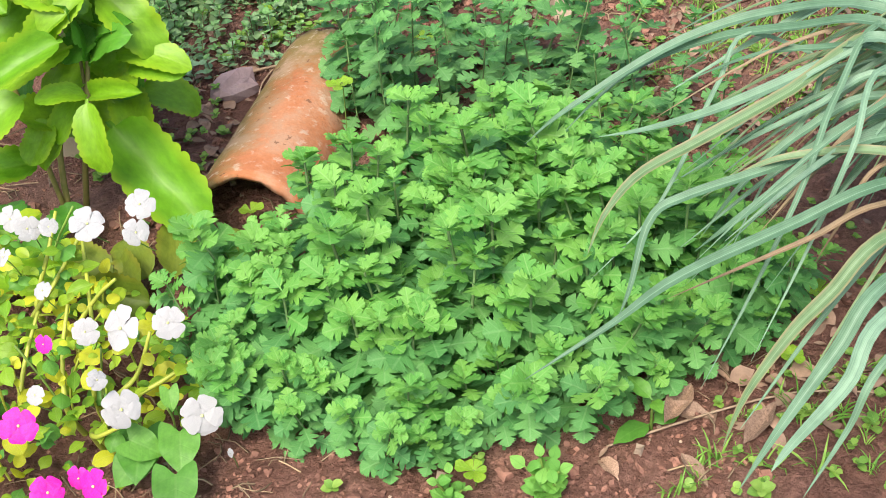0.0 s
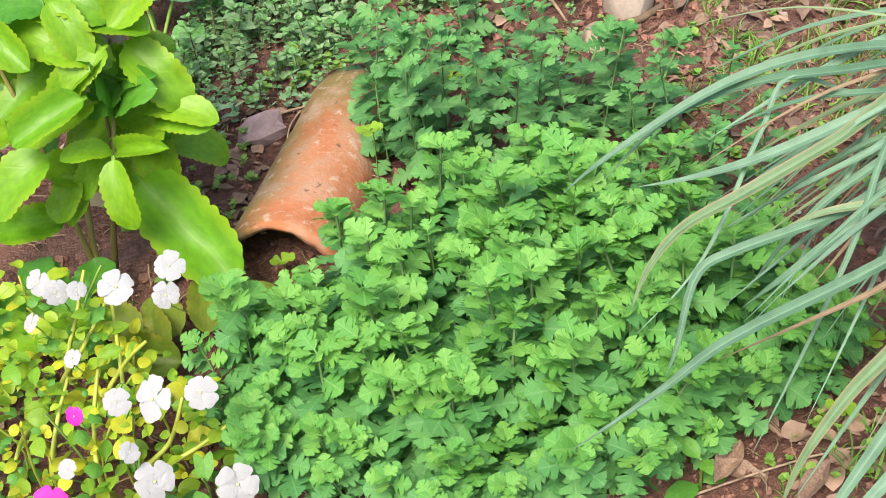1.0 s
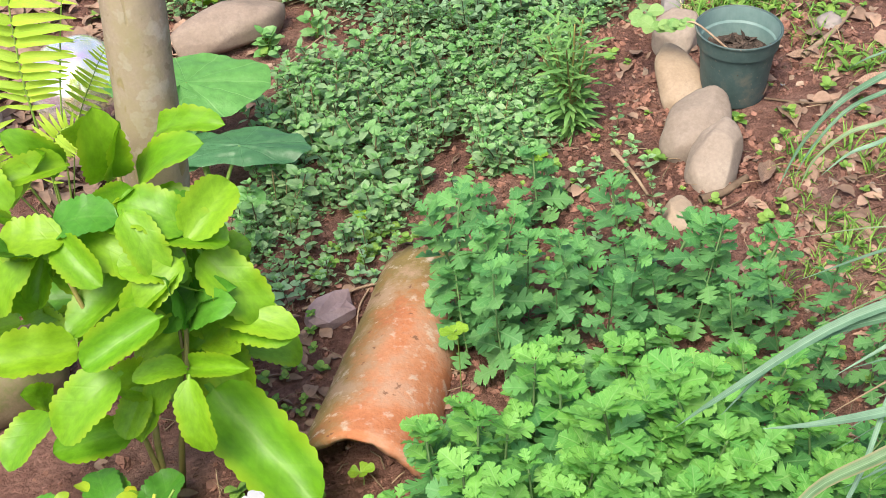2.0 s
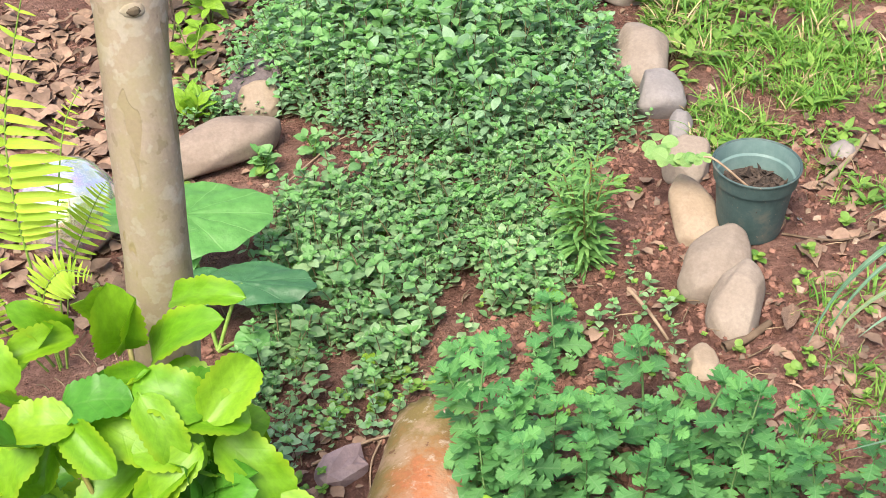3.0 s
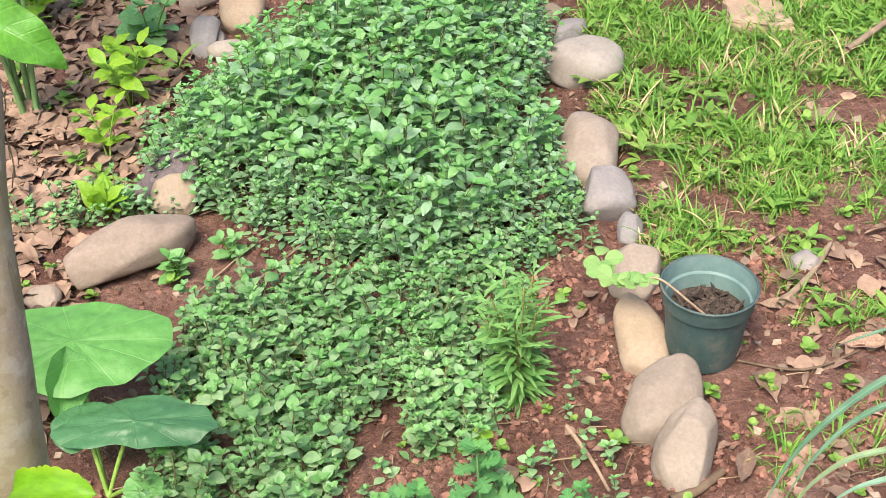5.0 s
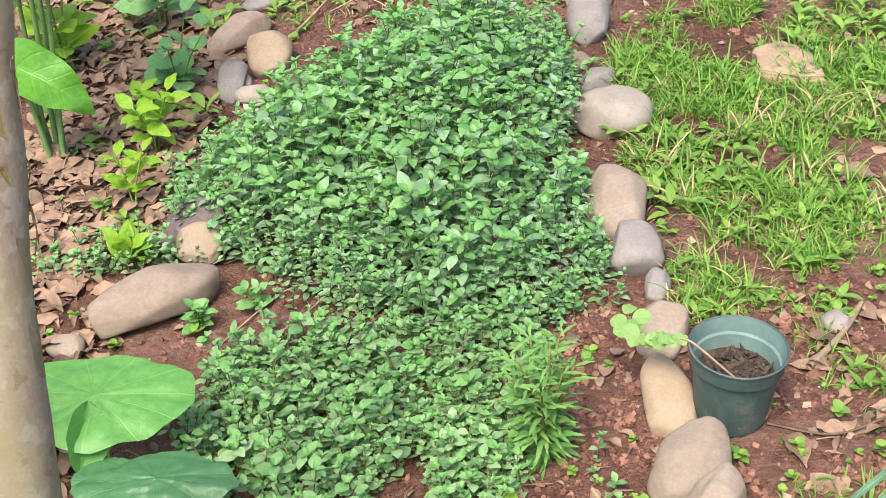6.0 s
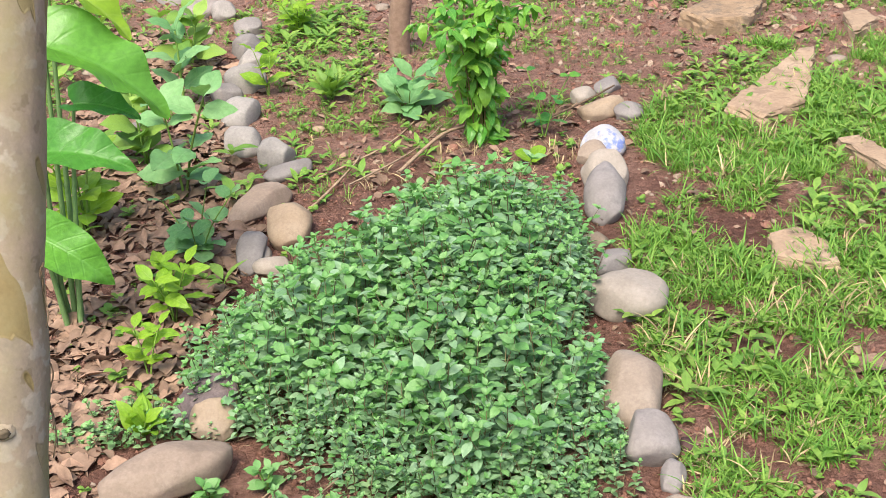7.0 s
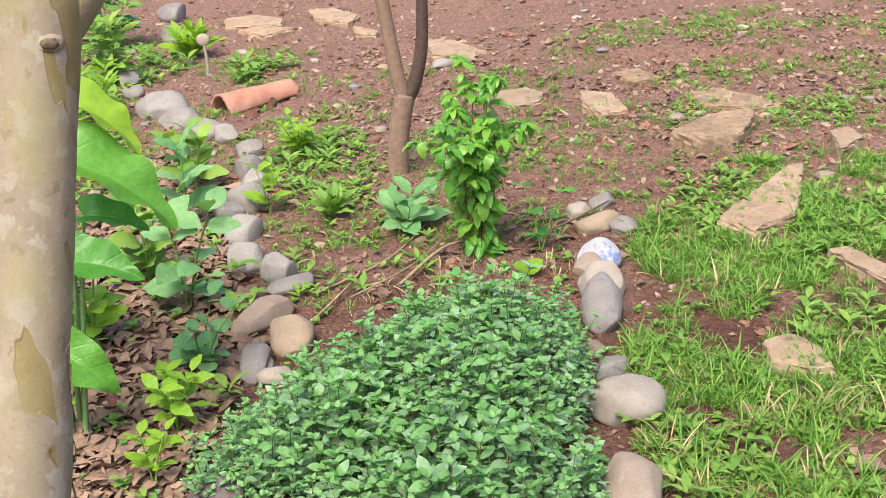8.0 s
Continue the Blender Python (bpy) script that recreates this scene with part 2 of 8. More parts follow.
# smooth flaking bark: pale grey beige, tan and olive patches
M_BARK, nt, b = mat("flaking_bark", 0.68, 0.3)
tc, mp = nt.nodes.new("ShaderNodeTexCoord"), nt.nodes.new("ShaderNodeMapping")
mp.inputs["Scale"].default_value = (1, 1, 0.3)
nt.links.new(tc.outputs["Object"], mp.inputs[0])
pa, pb, pc, pf = (node(nt, "ShaderNodeTexNoise", Scale=s, Detail=d, Roughness=0.55) for s, d in ((11, 4), (21, 2), (34, 3), (190, 4)))
for p in (pa, pb):
    nt.links.new(mp.outputs[0], p.inputs["Vector"])
for p in (pc, pf):
    nt.links.new(tc.outputs["Object"], p.inputs["Vector"])
col = ramp(nt, pa.outputs[0], [(0.32, (0.21, 0.158, 0.115)), (0.45, (0.262, 0.203, 0.153)), (0.55, (0.29, 0.23, 0.178)), (0.7, (0.23, 0.188, 0.143))]).outputs[0]
col = mix(nt, ramp(nt, pc.outputs[0], [(0.55, (0, 0, 0)), (0.6, (0.8, 0.8, 0.8))]).outputs[0], col, (0.34, 0.3, 0.25))
col = mix(nt, ramp(nt, pc.outputs[0], [(0.34, (0.7, 0.7, 0.7)), (0.38, (0, 0, 0))]).outputs[0], col, (0.165, 0.125, 0.085))
col = mix(nt, ramp(nt, pb.outputs[0], [(0.63, (0, 0, 0)), (0.64, (0.9, 0.9, 0.9))]).outputs[0], col, (0.2, 0.15, 0.06))
col = mix(nt, ramp(nt, pb.outputs[0], [(0.34, (0.6, 0.6, 0.6)), (0.35, (0, 0, 0))]).outputs[0], col, (0.2, 0.15, 0.08))
col = mix(nt, 0.5, col, ramp(nt, pf.outputs[0], [(0.3, (0.78, 0.78, 0.78)), (0.7, (1.12, 1.12, 1.12))]).outputs[0], "MULTIPLY")
lichen = node(nt, "ShaderNodeTexNoise", Scale=7.0, Detail=5.0, Roughness=0.7)
nt.links.new(tc.outputs["Object"], lichen.inputs["Vector"])
col = mix(nt, ramp(nt, lichen.outputs[0], [(0.4, (0, 0, 0)), (0.64, (0.85, 0.85, 0.85))]).outputs[0], col, (0.24, 0.208, 0.11))
nt.links.new(col, b.inputs["Base Color"])
flake = ramp(nt, pb.outputs[0], [(0.34, (0, 0, 0)), (0.35, (0.6, 0.6, 0.6)), (0.64, (0.6, 0.6, 0.6)), (0.65, (0, 0, 0))]).outputs[0]
bump(nt, b, math_node(nt, "ADD", math_node(nt, "ADD", flake, pc.outputs[0]), math_node(nt, "MULTIPLY", pf.outputs[0], 0.15)), 0.4, 0.005)
M_BARK2 = two_tone("brown_bark", (0.17, 0.105, 0.075), (0.27, 0.18, 0.135), 45, 0.85, 0.7, vary=False)

M_KNOT = two_tone("knot_wood", (0.045, 0.032, 0.02), (0.14, 0.11, 0.075), 60, 0.9, 0.6)

# foliage
M_KAL = leaf_mat("kalanchoe_leaf", (0.12, 0.3, 0.012), (0.21, 0.385, 0.015), (0.25, 0.38, 0.015), (0.28, 0.42, 0.06), 0.07, 5, 0.42, 0.3, relief=0.16, grain=9.0, depth=0.002)
M_KALO = leaf_mat("old_kalanchoe_leaf", (0.13, 0.2, 0.02), (0.2, 0.255, 0.03), (0.26, 0.25, 0.03), (0.2, 0.26, 0.06), 0.15, 5, 0.45, 0.35, relief=0.2, grain=12.0, depth=0.002)
M_KALG = leaf_mat("kalanchoe_green_leaf", (0.055, 0.21, 0.02), (0.1, 0.28, 0.025), None, (0.2, 0.36, 0.09), 0.1, 5, 0.42, 0.25, relief=0.16, grain=9.0, depth=0.002)
M_CHR = leaf_mat("chrysanthemum_leaf", (0.066, 0.225, 0.066), (0.13, 0.33, 0.09), None, (0.19, 0.36, 0.15), 0.35, 5, 0.6, 0.27, grain=60.0)
M_CHRT = leaf_mat("chrysanthemum_young_leaf", (0.1, 0.31, 0.058), (0.175, 0.395, 0.075), None, (0.25, 0.42, 0.15), 0.35, 5, 0.55, 0.28, grain=60.0)
M_CHRD = leaf_mat("chrysanthemum_dark_leaf", (0.074, 0.225, 0.072), (0.15, 0.335, 0.108), None, (0.19, 0.34, 0.16), 0.35, 5, 0.6, 0.28, grain=60.0)
M_MINT = leaf_mat("mint_leaf", (0.15, 0.295, 0.142), (0.31, 0.465, 0.285), None, (0.2, 0.36, 0.17), 0.3, 5, 0.4, 0.25, grain=70.0)
M_MINTY = leaf_mat("mint_young_leaf", (0.13, 0.33, 0.09), (0.24, 0.43, 0.17), None, (0.16, 0.34, 0.1), 0.3, 5, 0.42, 0.3, grain=70.0)
M_MINTL = leaf_mat("low_mint_leaf", (0.12, 0.26, 0.1), (0.31, 0.45, 0.235), None, (0.2, 0.35, 0.15), 0.35, 5, 0.4, 0.25, grain=70.0)
M_CRINK = leaf_mat("crinkled_mint_leaf", (0.13, 0.35, 0.06), (0.21, 0.44, 0.09), None, (0.1, 0.28, 0.06), 0.4, 7, 0.5, 0.3, relief=0.5, grain=60.0, depth=0.0015)
M_IMP = leaf_mat("impatiens_leaf", (0.14, 0.32, 0.02), (0.35, 0.47, 0.028), None, (0.3, 0.42, 0.1), 0.25, 6, 0.42, 0.35, grain=40.0)
M_IMPY = leaf_mat("impatiens_yellow_leaf", (0.43, 0.45, 0.02), (0.53, 0.54, 0.03), None, (0.5, 0.5, 0.1), 0.3, 6, 0.45, 0.35, grain=40.0)
M_HEART = leaf_mat("heart_leaf", (0.08, 0.24, 0.035), (0.12, 0.3, 0.04), None, (0.2, 0.36, 0.1), 0.14, 4, 0.5, 0.3, relief=0.15)
M_WEED = leaf_mat("weed_leaf", (0.13, 0.275, 0.05), (0.29, 0.44, 0.09), None, (0.2, 0.36, 0.1), 0.3, 5, 0.5, 0.35, grain=70.0)
M_GRASS = leaf_mat("grass_blade", (0.095, 0.26, 0.035), (0.26, 0.43, 0.08), None, (0.2, 0.36, 0.1), 0.15, 1, 0.5, 0.35, grain=70.0)
M_LEMON = leaf_mat("lemongrass_blade", (0.085, 0.18, 0.105), (0.2, 0.33, 0.235), None, (0.24, 0.38, 0.28), 0.5, 0.2, 0.5, 0.25, relief=0.15, grain=40.0, stripes=22.0)
M_LEMONT = leaf_mat("withering_lemongrass_blade", (0.12, 0.21, 0.1), (0.2, 0.3, 0.16), (0.27, 0.22, 0.12), (0.24, 0.36, 0.22), 0.5, 0.2, 0.5, 0.25, relief=0.15, grain=40.0, stripes=22.0)
M_LEMONB = leaf_mat("dry_lemongrass_blade", (0.22, 0.15, 0.095), (0.31, 0.235, 0.145), None, (0.34, 0.27, 0.18), 0.4, 0.2, 0.6, 0.25, relief=0.2, grain=40.0, stripes=22.0)
M_BEG = leaf_mat("begonia_leaf", (0.105, 0.295, 0.075), (0.13, 0.33, 0.085), None, (0.26, 0.46, 0.17), 0.4, 9, 0.42, 0.3, relief=0.5, grain=55.0, radial=11, depth=0.004)
M_BEGD = leaf_mat("begonia_dark_leaf", (0.065, 0.18, 0.08), (0.085, 0.21, 0.09), None, (0.14, 0.27, 0.13), 0.12, 9, 0.36, 0.25, relief=0.6, grain=55.0, radial=11, depth=0.004)
M_TARO = leaf_mat("taro_leaf", (0.05, 0.22, 0.04), (0.13, 0.34, 0.05), None, (0.18, 0.4, 0.1), 0.18, 6, 0.32, 0.35, relief=0.5, grain=18.0, depth=0.003)
M_LIME = leaf_mat("lime_leaf", (0.2, 0.38, 0.03), (0.26, 0.43, 0.035), None, (0.3, 0.45, 0.1), 0.4, 5, 0.5, 0.4)
M_SAGE = leaf_mat("grey_green_leaf", (0.13, 0.31, 0.12), (0.22, 0.41, 0.17), None, (0.24, 0.38, 0.18), 0.3, 5, 0.5, 0.3)
M_NARROW = leaf_mat("narrow_leaf", (0.12, 0.28, 0.075), (0.21, 0.38, 0.11), None, (0.2, 0.36, 0.12), 0.4, 3, 0.5, 0.3, grain=60.0)
M_FLESHY = leaf_mat("fleshy_leaf", (0.17, 0.33, 0.1), (0.27, 0.41, 0.14), None, (0.32, 0.45, 0.2), 0.3, 4, 0.55, 0.3, grain=50.0)
M_BUSH = leaf_mat("bush_leaf", (0.085, 0.29, 0.045), (0.23, 0.44, 0.06), None, (0.24, 0.42, 0.1), 0.4, 6, 0.26, 0.35)
M_FERN = leaf_mat("fern_leaflet", (0.36, 0.55, 0.05), (0.5, 0.66, 0.07), None, (0.3, 0.45, 0.1), 0.3, 8, 0.5, 0.5, grain=60.0)
M_STEMG = two_tone("green_stem", (0.13, 0.25, 0.04), (0.22, 0.33, 0.07), 60, 0.5, 0.2)
M_STEMY = two_tone("yellow_green_stem", (0.29, 0.35, 0.04), (0.42, 0.44, 0.07), 60, 0.4, 0.2, vary=False)
M_STEMS = two_tone("grey_green_stem", (0.1, 0.18, 0.07), (0.15, 0.25, 0.09), 60, 0.6, 0.2)
M_STEMB = two_tone("brown_green_stem", (0.16, 0.17, 0.04), (0.25, 0.2, 0.075), 60, 0.6, 0.3)
M_STEMP = two_tone("purple_stem", (0.13, 0.11, 0.05), (0.22, 0.17, 0.09), 60, 0.6, 0.2)
M_WHITE = two_tone("white_petal", (0.31, 0.31, 0.325), (0.4, 0.4, 0.41), 40, 0.65, 0.6, vary=False)
M_MAGENTA = two_tone("magenta_petal", (0.42, 0.004, 0.2), (0.6, 0.012, 0.32), 8, 0.6, 0.25, vary=False)
M_EYE = two_tone("flower_eye", (0.5, 0.5, 0.2), (0.6, 0.62, 0.3), 60, 0.6, 0.2, vary=False)

# plastic pot, inside dusted with dried soil
M_POT, nt, b = mat("green_plastic", 0.55, 0.3)
n1, n2 = noise_tex(nt, 22, 5, 0.65), noise_tex(nt, 150, 3)
col = ramp(nt, n1.outputs[0], [(0.3, (0.035, 0.06, 0.06)), (0.52, (0.055, 0.088, 0.086)), (0.72, (0.13, 0.125, 0.105))]).outputs[0]
col = mix(nt, ramp(nt, n2.outputs[0], [(0.66, (0, 0, 0)), (0.72, (0.5, 0.5, 0.5))]).outputs[0], col, (0.28, 0.2, 0.15))
nt.links.new(col, b.inputs["Base Color"])
bump(nt, b, n2.outputs[0], 0.15, 0.001)
M_POTIN, nt, b = mat("dusty_plastic", 0.55, 0.4)
n1 = noise_tex(nt, 20, 5, 0.65)
nt.links.new(ramp(nt, n1.outputs[0], [(0.3, (0.1, 0.17, 0.16)), (0.75, (0.19, 0.265, 0.25))]).outputs[0], b.inputs["Base Color"])
M_GLASS, nt, b = mat("iridescent_glass", 0.06, 0.7)
b.inputs["Metallic"].default_value = 0.75
b.inputs["Thin Film Thickness"].default_value = 520
b.inputs["Thin Film IOR"].default_value = 1.7
n1 = noise_tex(nt, 8, 3)
nt.links.new(ramp(nt, n1.outputs[0], [(0.3, (0.35, 0.4, 0.75)), (0.42, (0.8, 0.6, 0.8)), (0.5, (0.85, 0.85, 0.85)), (0.6, (0.85, 0.8, 0.5)), (0.7, (0.5, 0.8, 0.85))]).outputs[0], b.inputs["Base Color"])
bump(nt, b, n1.outputs[0], 0.3, 0.02)


# ---------- geometry helpers ----------
rng = random.Random(7)


def hills(x, y):
    """The lie of the land without its crumbs: lower under the trees, higher on the grass side."""
    return 0.06 * math.tanh(x / 0.7) - 0.03


def ground_z(x, y):
    z = hills(x, y)
    z += 0.012 * noise.noise((x * 3.1, y * 3.1, 0.3)) + 0.007 * noise.noise((x * 11, y * 11, 4.1))
    z += 0.008 * noise.noise((x * 30, y * 30, 1.1)) + 0.006 * noise.noise((x * 61, y * 61, 6.1))
    far = min(1.0, max(0.0, (y - 5.0) / 4.0))
    rim = 6.78 - 0.18 * x + 0.1 * noise.noise((x * 4, 0, 2.0))
    if 0.5 < x < 2.0 and rim - 0.1 < y < rim + 0.9:
        side = min(1.0, (x - 0.5) / 0.3, (2.0 - x) / 0.4)
        z += 0.055 * side * min(1.0, max(0.0, (y - rim + 0.02) / 0.04)) * min(1.0, (rim + 0.9 - y) / 0.6)
    return z + far * 0.04 * noise.noise((x * 1.3, y * 1.3, 9.0))


class Geo:
    """Collects quads of many copies of templates into one mesh."""

    def __init__(self):
        self.v, self.q, self.uv, self.mi, self.n = [], [], [], [], 0

    def add(self, tpl, m, mi=0):
        v, q, uv = tpl
        a = np.array(m)
        self.v.append(v @ a[:3, :3].T + a[:3, 3])
        self.q.append(q + self.n)
        self.uv.append(uv)
        self.mi.append(np.full(len(q), mi, dtype=np.int32))
        self.n += len(v)
        return self

    def tpl(self):
        return np.concatenate(self.v), np.concatenate(self.q), np.concatenate(self.uv)

    def mesh(self, name, mats, smooth=True, origin=(0, 0, 0)):
        v, q, uv = self.tpl()
        v = v - np.array(origin)
        me = bpy.data.meshes.new(name)
        me.vertices.add(len(v))
        me.vertices.foreach_set("co", v.astype(np.float32).ravel())
        me.loops.add(4 * len(q))
        me.loops.foreach_set("vertex_index", q.astype(np.int32).ravel())
        me.polygons.add(len(q))
        me.polygons.foreach_set("loop_start", np.arange(0, 4 * len(q), 4, dtype=np.int32))
        me.polygons.foreach_set("loop_total", np.full(len(q), 4, dtype=np.int32))
        me.polygons.foreach_set("material_index", np.concatenate(self.mi))
        me.polygons.foreach_set("use_smooth", np.full(len(q), smooth))
        me.uv_layers.new(name="UVMap").data.foreach_set("uv", uv[q.ravel()].astype(np.float32).ravel())
        for m in mats:
            me.materials.append(m)
        me.update(calc_edges=True)
        me.validate()
        return me


def thing(name, at, label, category, group="", kind=""):
    ob = new(name)
    ob.empty_display_size = 0.05
    ob.location = at
    return tagged(ob, label, category, group, kind)


def part(name, data, material, parent, label="", m=None):
    """One mesh object under a thing or a part. data: a mesh, a bmesh or a Geo in the parent's space."""
    if isinstance(data, bmesh.types.BMesh):
        me = bpy.data.meshes.new(name)
        data.to_mesh(me)
        data.free()
        if material:
            me.materials.append(material)
        data = me
    ob = new(name, data)
    ob.parent = parent
    if m is not None:
        ob.matrix_basis = m
    return tagged(ob, label)


def single(name, data, label, category, group="", kind="", at=(0, 0, 0)):
    ob = new(name, data)
    ob.location = at
    return tagged(ob, label, category, group, kind)


def along(base, tip, facing=(0.0, -0.45, 0.9), scale=1.0, wide=1.0):
    """A pose with its y axis from base to tip and its z axis turned to facing."""
    y = Vector(tip) - Vector(base)
    length = y.length
    y.normalize()
    z = Vector(facing)
    z = (z - y * z.dot(y)).normalized()
    x = y.cross(z)
    k = length * scale
    m = Matrix((x * k * wide, y * k, z * k)).transposed().to_4x4()
    return Matrix.Translation(base) @ m


def turn(x, y, z, yaw=0.0, lean=0.0, way=0.0, s=1.0):
    """A pose that stands at a place, leaning by lean radians towards way, turned by yaw, at scale s."""
    axis = Vector((-math.sin(way), math.cos(way), 0))
    return Matrix.Translation((x, y, z)) @ Matrix.Rotation(lean, 4, axis) @ Matrix.Rotation(yaw, 4, "Z") @ Matrix.Scale(s, 4)


def leaf(half, n=8, cols=1, width=0.5, bend=0.5, lift=0.25, cup=0.15, wave=0.0, forward=0.0, twist=0.0, lobe=0.0):
    """A leaf blade one unit long from the origin along +y. half: a list of (station, half width 0..1)."""
    s = np.array([a for a, _ in half]) if n == 0 else np.linspace(0, 1, n + 1)
    n = len(s) - 1
    w = np.interp(s, [a for a, _ in half], [c for _, c in half])
    ang = lift - bend * s
    dy, dz = np.cos(ang), np.sin(ang)
    y = np.concatenate([[0], np.cumsum((dy[1:] + dy[:-1]) / 2 * np.diff(s))])
    z = np.concatenate([[0], np.cumsum((dz[1:] + dz[:-1]) / 2 * np.diff(s))])
    k = 2 * cols + 1
    v, uv = [], []
    for i in range(n + 1):
        for j in range(k):
            c = j / cols - 1
            x = c * w[i] * width / 2
            zz = z[i] + cup * abs(x) + wave * math.sin(s[i] * 17 + c * 2) * abs(c)
            tw = twist * s[i]
            v.append((x * math.cos(tw), y[i] + (forward - lobe * max(0.0, 1 - s[i] / 0.45) ** 1.5) * abs(c) * w[i] * width, zz + x * math.sin(tw)))
            uv.append((0.5 + c / 2 * max(w[i], 0.15), s[i]))
    q = [(i * k + j, i * k + j + 1, (i + 1) * k + j + 1, (i + 1) * k + j) for i in range(n) for j in range(k - 1)]
    return np.array(v), np.array(q), np.array(uv)


def tube(points, radii, sides=6, closed=True):
    """A round stem through points."""
    pts = [Vector(p) for p in points]
    v, uv = [], []
    for i, p in enumerate(pts):
        d = (pts[min(i + 1, len(pts) - 1)] - pts[max(i - 1, 0)]).normalized()
        a = d.cross(Vector((0.3, 1, 0.2))).normalized()
        c = d.cross(a)
        for j in range(sides):
            t = 2 * math.pi * j / sides
            v.append(p + (a * math.cos(t) + c * math.sin(t)) * radii[i])
            uv.append((j / sides, i / max(1, len(pts) - 1)))
    q = [(i * sides + j, i * sides + (j + 1) % sides, (i + 1) * sides + (j + 1) % sides, (i + 1) * sides + j) for i in range(len(pts) - 1) for j in range(sides)]
    if closed:
        for end in (0, len(pts) - 1):
            o = end * sides
            for j in range(1, sides // 2):
                q.append((o + j, o + j + 1 if j + 1 < sides else o, o + sides - j - 1, o + sides - j if sides - j < sides else o))
    return np.array([tuple(p) for p in v]), np.array(q), np.array(uv)


def smooth_line(points, n=12):
    """A smooth line of n + 1 points through the given ones."""
    p = [Vector(a) for a in points]
    out = []
    for k in range(n + 1):
        t = k / n * (len(p) - 1)
        i = min(int(t), len(p) - 2)
        f = t - i
        a, b2, c2, d = p[max(i - 1, 0)], p[i], p[i + 1], p[min(i + 2, len(p) - 1)]
        out.append(0.5 * ((2 * b2) + (c2 - a) * f + (2 * a - 5 * b2 + 4 * c2 - d) * f * f + (3 * b2 - a - 3 * c2 + d) * f ** 3))
    return out


def ribbon(points, width, fold=0.25, taper=0.55, up=(0, -0.4, 1)):
    """A long folded grass blade along points."""
    pts, v, uv = [Vector(p) for p in points], [], []
    n = len(pts) - 1
    for i, p in enumerate(pts):
        d = (pts[min(i + 1, n)] - pts[max(i - 1, 0)]).normalized()
        side = d.cross(Vector(up)).normalized()
        nor = side.cross(d)
        s = i / n
        w = width / 2 * min(1.0, 0.35 + 3 * s) * (1 if s < taper else max(0.04, 1 - ((s - taper) / (1 - taper)) ** 1.6))
        for c in (-1, -0.45, 0, 0.45, 1):
            v.append(p + side * c * w + nor * (abs(c) * fold * w))
            uv.append((0.5 + c / 2, s))
    q = [(i * 5 + j, i * 5 + j + 1, (i + 1) * 5 + j + 1, (i + 1) * 5 + j) for i in range(n) for j in range(4)]
    return np.array([tuple(p) for p in v]), np.array(q), np.array(uv)


def cube_ball(k=2):
    """A ball of quads."""
    v, q, uv, seen = [], [], [], {}
    for ax in range(3):
        for sg in (-1, 1):
            for i in range(k):
                for j in range(k):
                    quad = []
                    for a, c in ((i, j), (i + 1, j), (i + 1, j + 1), (i, j + 1)):
                        p = [0, 0, 0]
                        p[ax], p[(ax + 1) % 3], p[(ax + 2) % 3] = sg, 2 * a / k - 1, 2 * c / k - 1
                        d = Vector(p).normalized()
                        key = tuple(round(x, 4) for x in d)
                        if key not in seen:
                            seen[key] = len(v)
                            v.append(tuple(d))
                            uv.append((0.5, 0.5))
                        quad.append(seen[key])
                    q.append(tuple(quad if sg > 0 else quad[::-1]))
    return np.array(v), np.array(q), np.array(uv)


def lump(k=2, rough=0.35, seed=0):
    v, q, uv = cube_ball(k)
    r = random.Random(seed)
    off = Vector((r.uniform(0, 50), r.uniform(0, 50), r.uniform(0, 50)))
    v = np.array([p * (1 + rough * noise.noise(Vector(p) * 1.3 + off) + rough * 0.5 * r.uniform(-1, 1)) for p in v])
    return v, q, uv


def inside(poly, x, y):
    hit = False
    for (x1, y1), (x2, y2) in zip(poly, poly[1:] + poly[:1]):
        if (y1 > y) != (y2 > y) and x < (x2 - x1) * (y - y1) / (y2 - y1) + x1:
            hit = not hit
    return hit


def scatter(poly, count, gap=0.0, tries=12):
    """Random places in a polygon that keep a gap."""
    xs, ys = [p[0] for p in poly], [p[1] for p in poly]
    out, cells = [], {}
    for _ in range(count * tries):
        if len(out) >= count:
            break
        x, y = rng.uniform(min(xs), max(xs)), rng.uniform(min(ys), max(ys))
        if not inside(poly, x, y):
            continue
        if gap:
            c = (int(x / gap), int(y / gap))
            if any((x - a) ** 2 + (y - b2) ** 2 < gap * gap for i in (-1, 0, 1) for j in (-1, 0, 1) for a, b2 in cells.get((c[0] + i, c[1] + j), ())):
                continue
            cells.setdefault(c, []).append((x, y))
        out.append((x, y))
    return out


def edge_distance(poly, x, y):
    """How far a point lies from the polygon's rim."""
    best = 9.0
    for (x1, y1), (x2, y2) in zip(poly, poly[1:] + poly[:1]):
        dx, dy = x2 - x1, y2 - y1
        t = max(0.0, min(1.0, ((x - x1) * dx + (y - y1) * dy) / (dx * dx + dy * dy + 1e-9)))
        best = min(best, math.hypot(x - x1 - t * dx, y - y1 - t * dy))
    return best


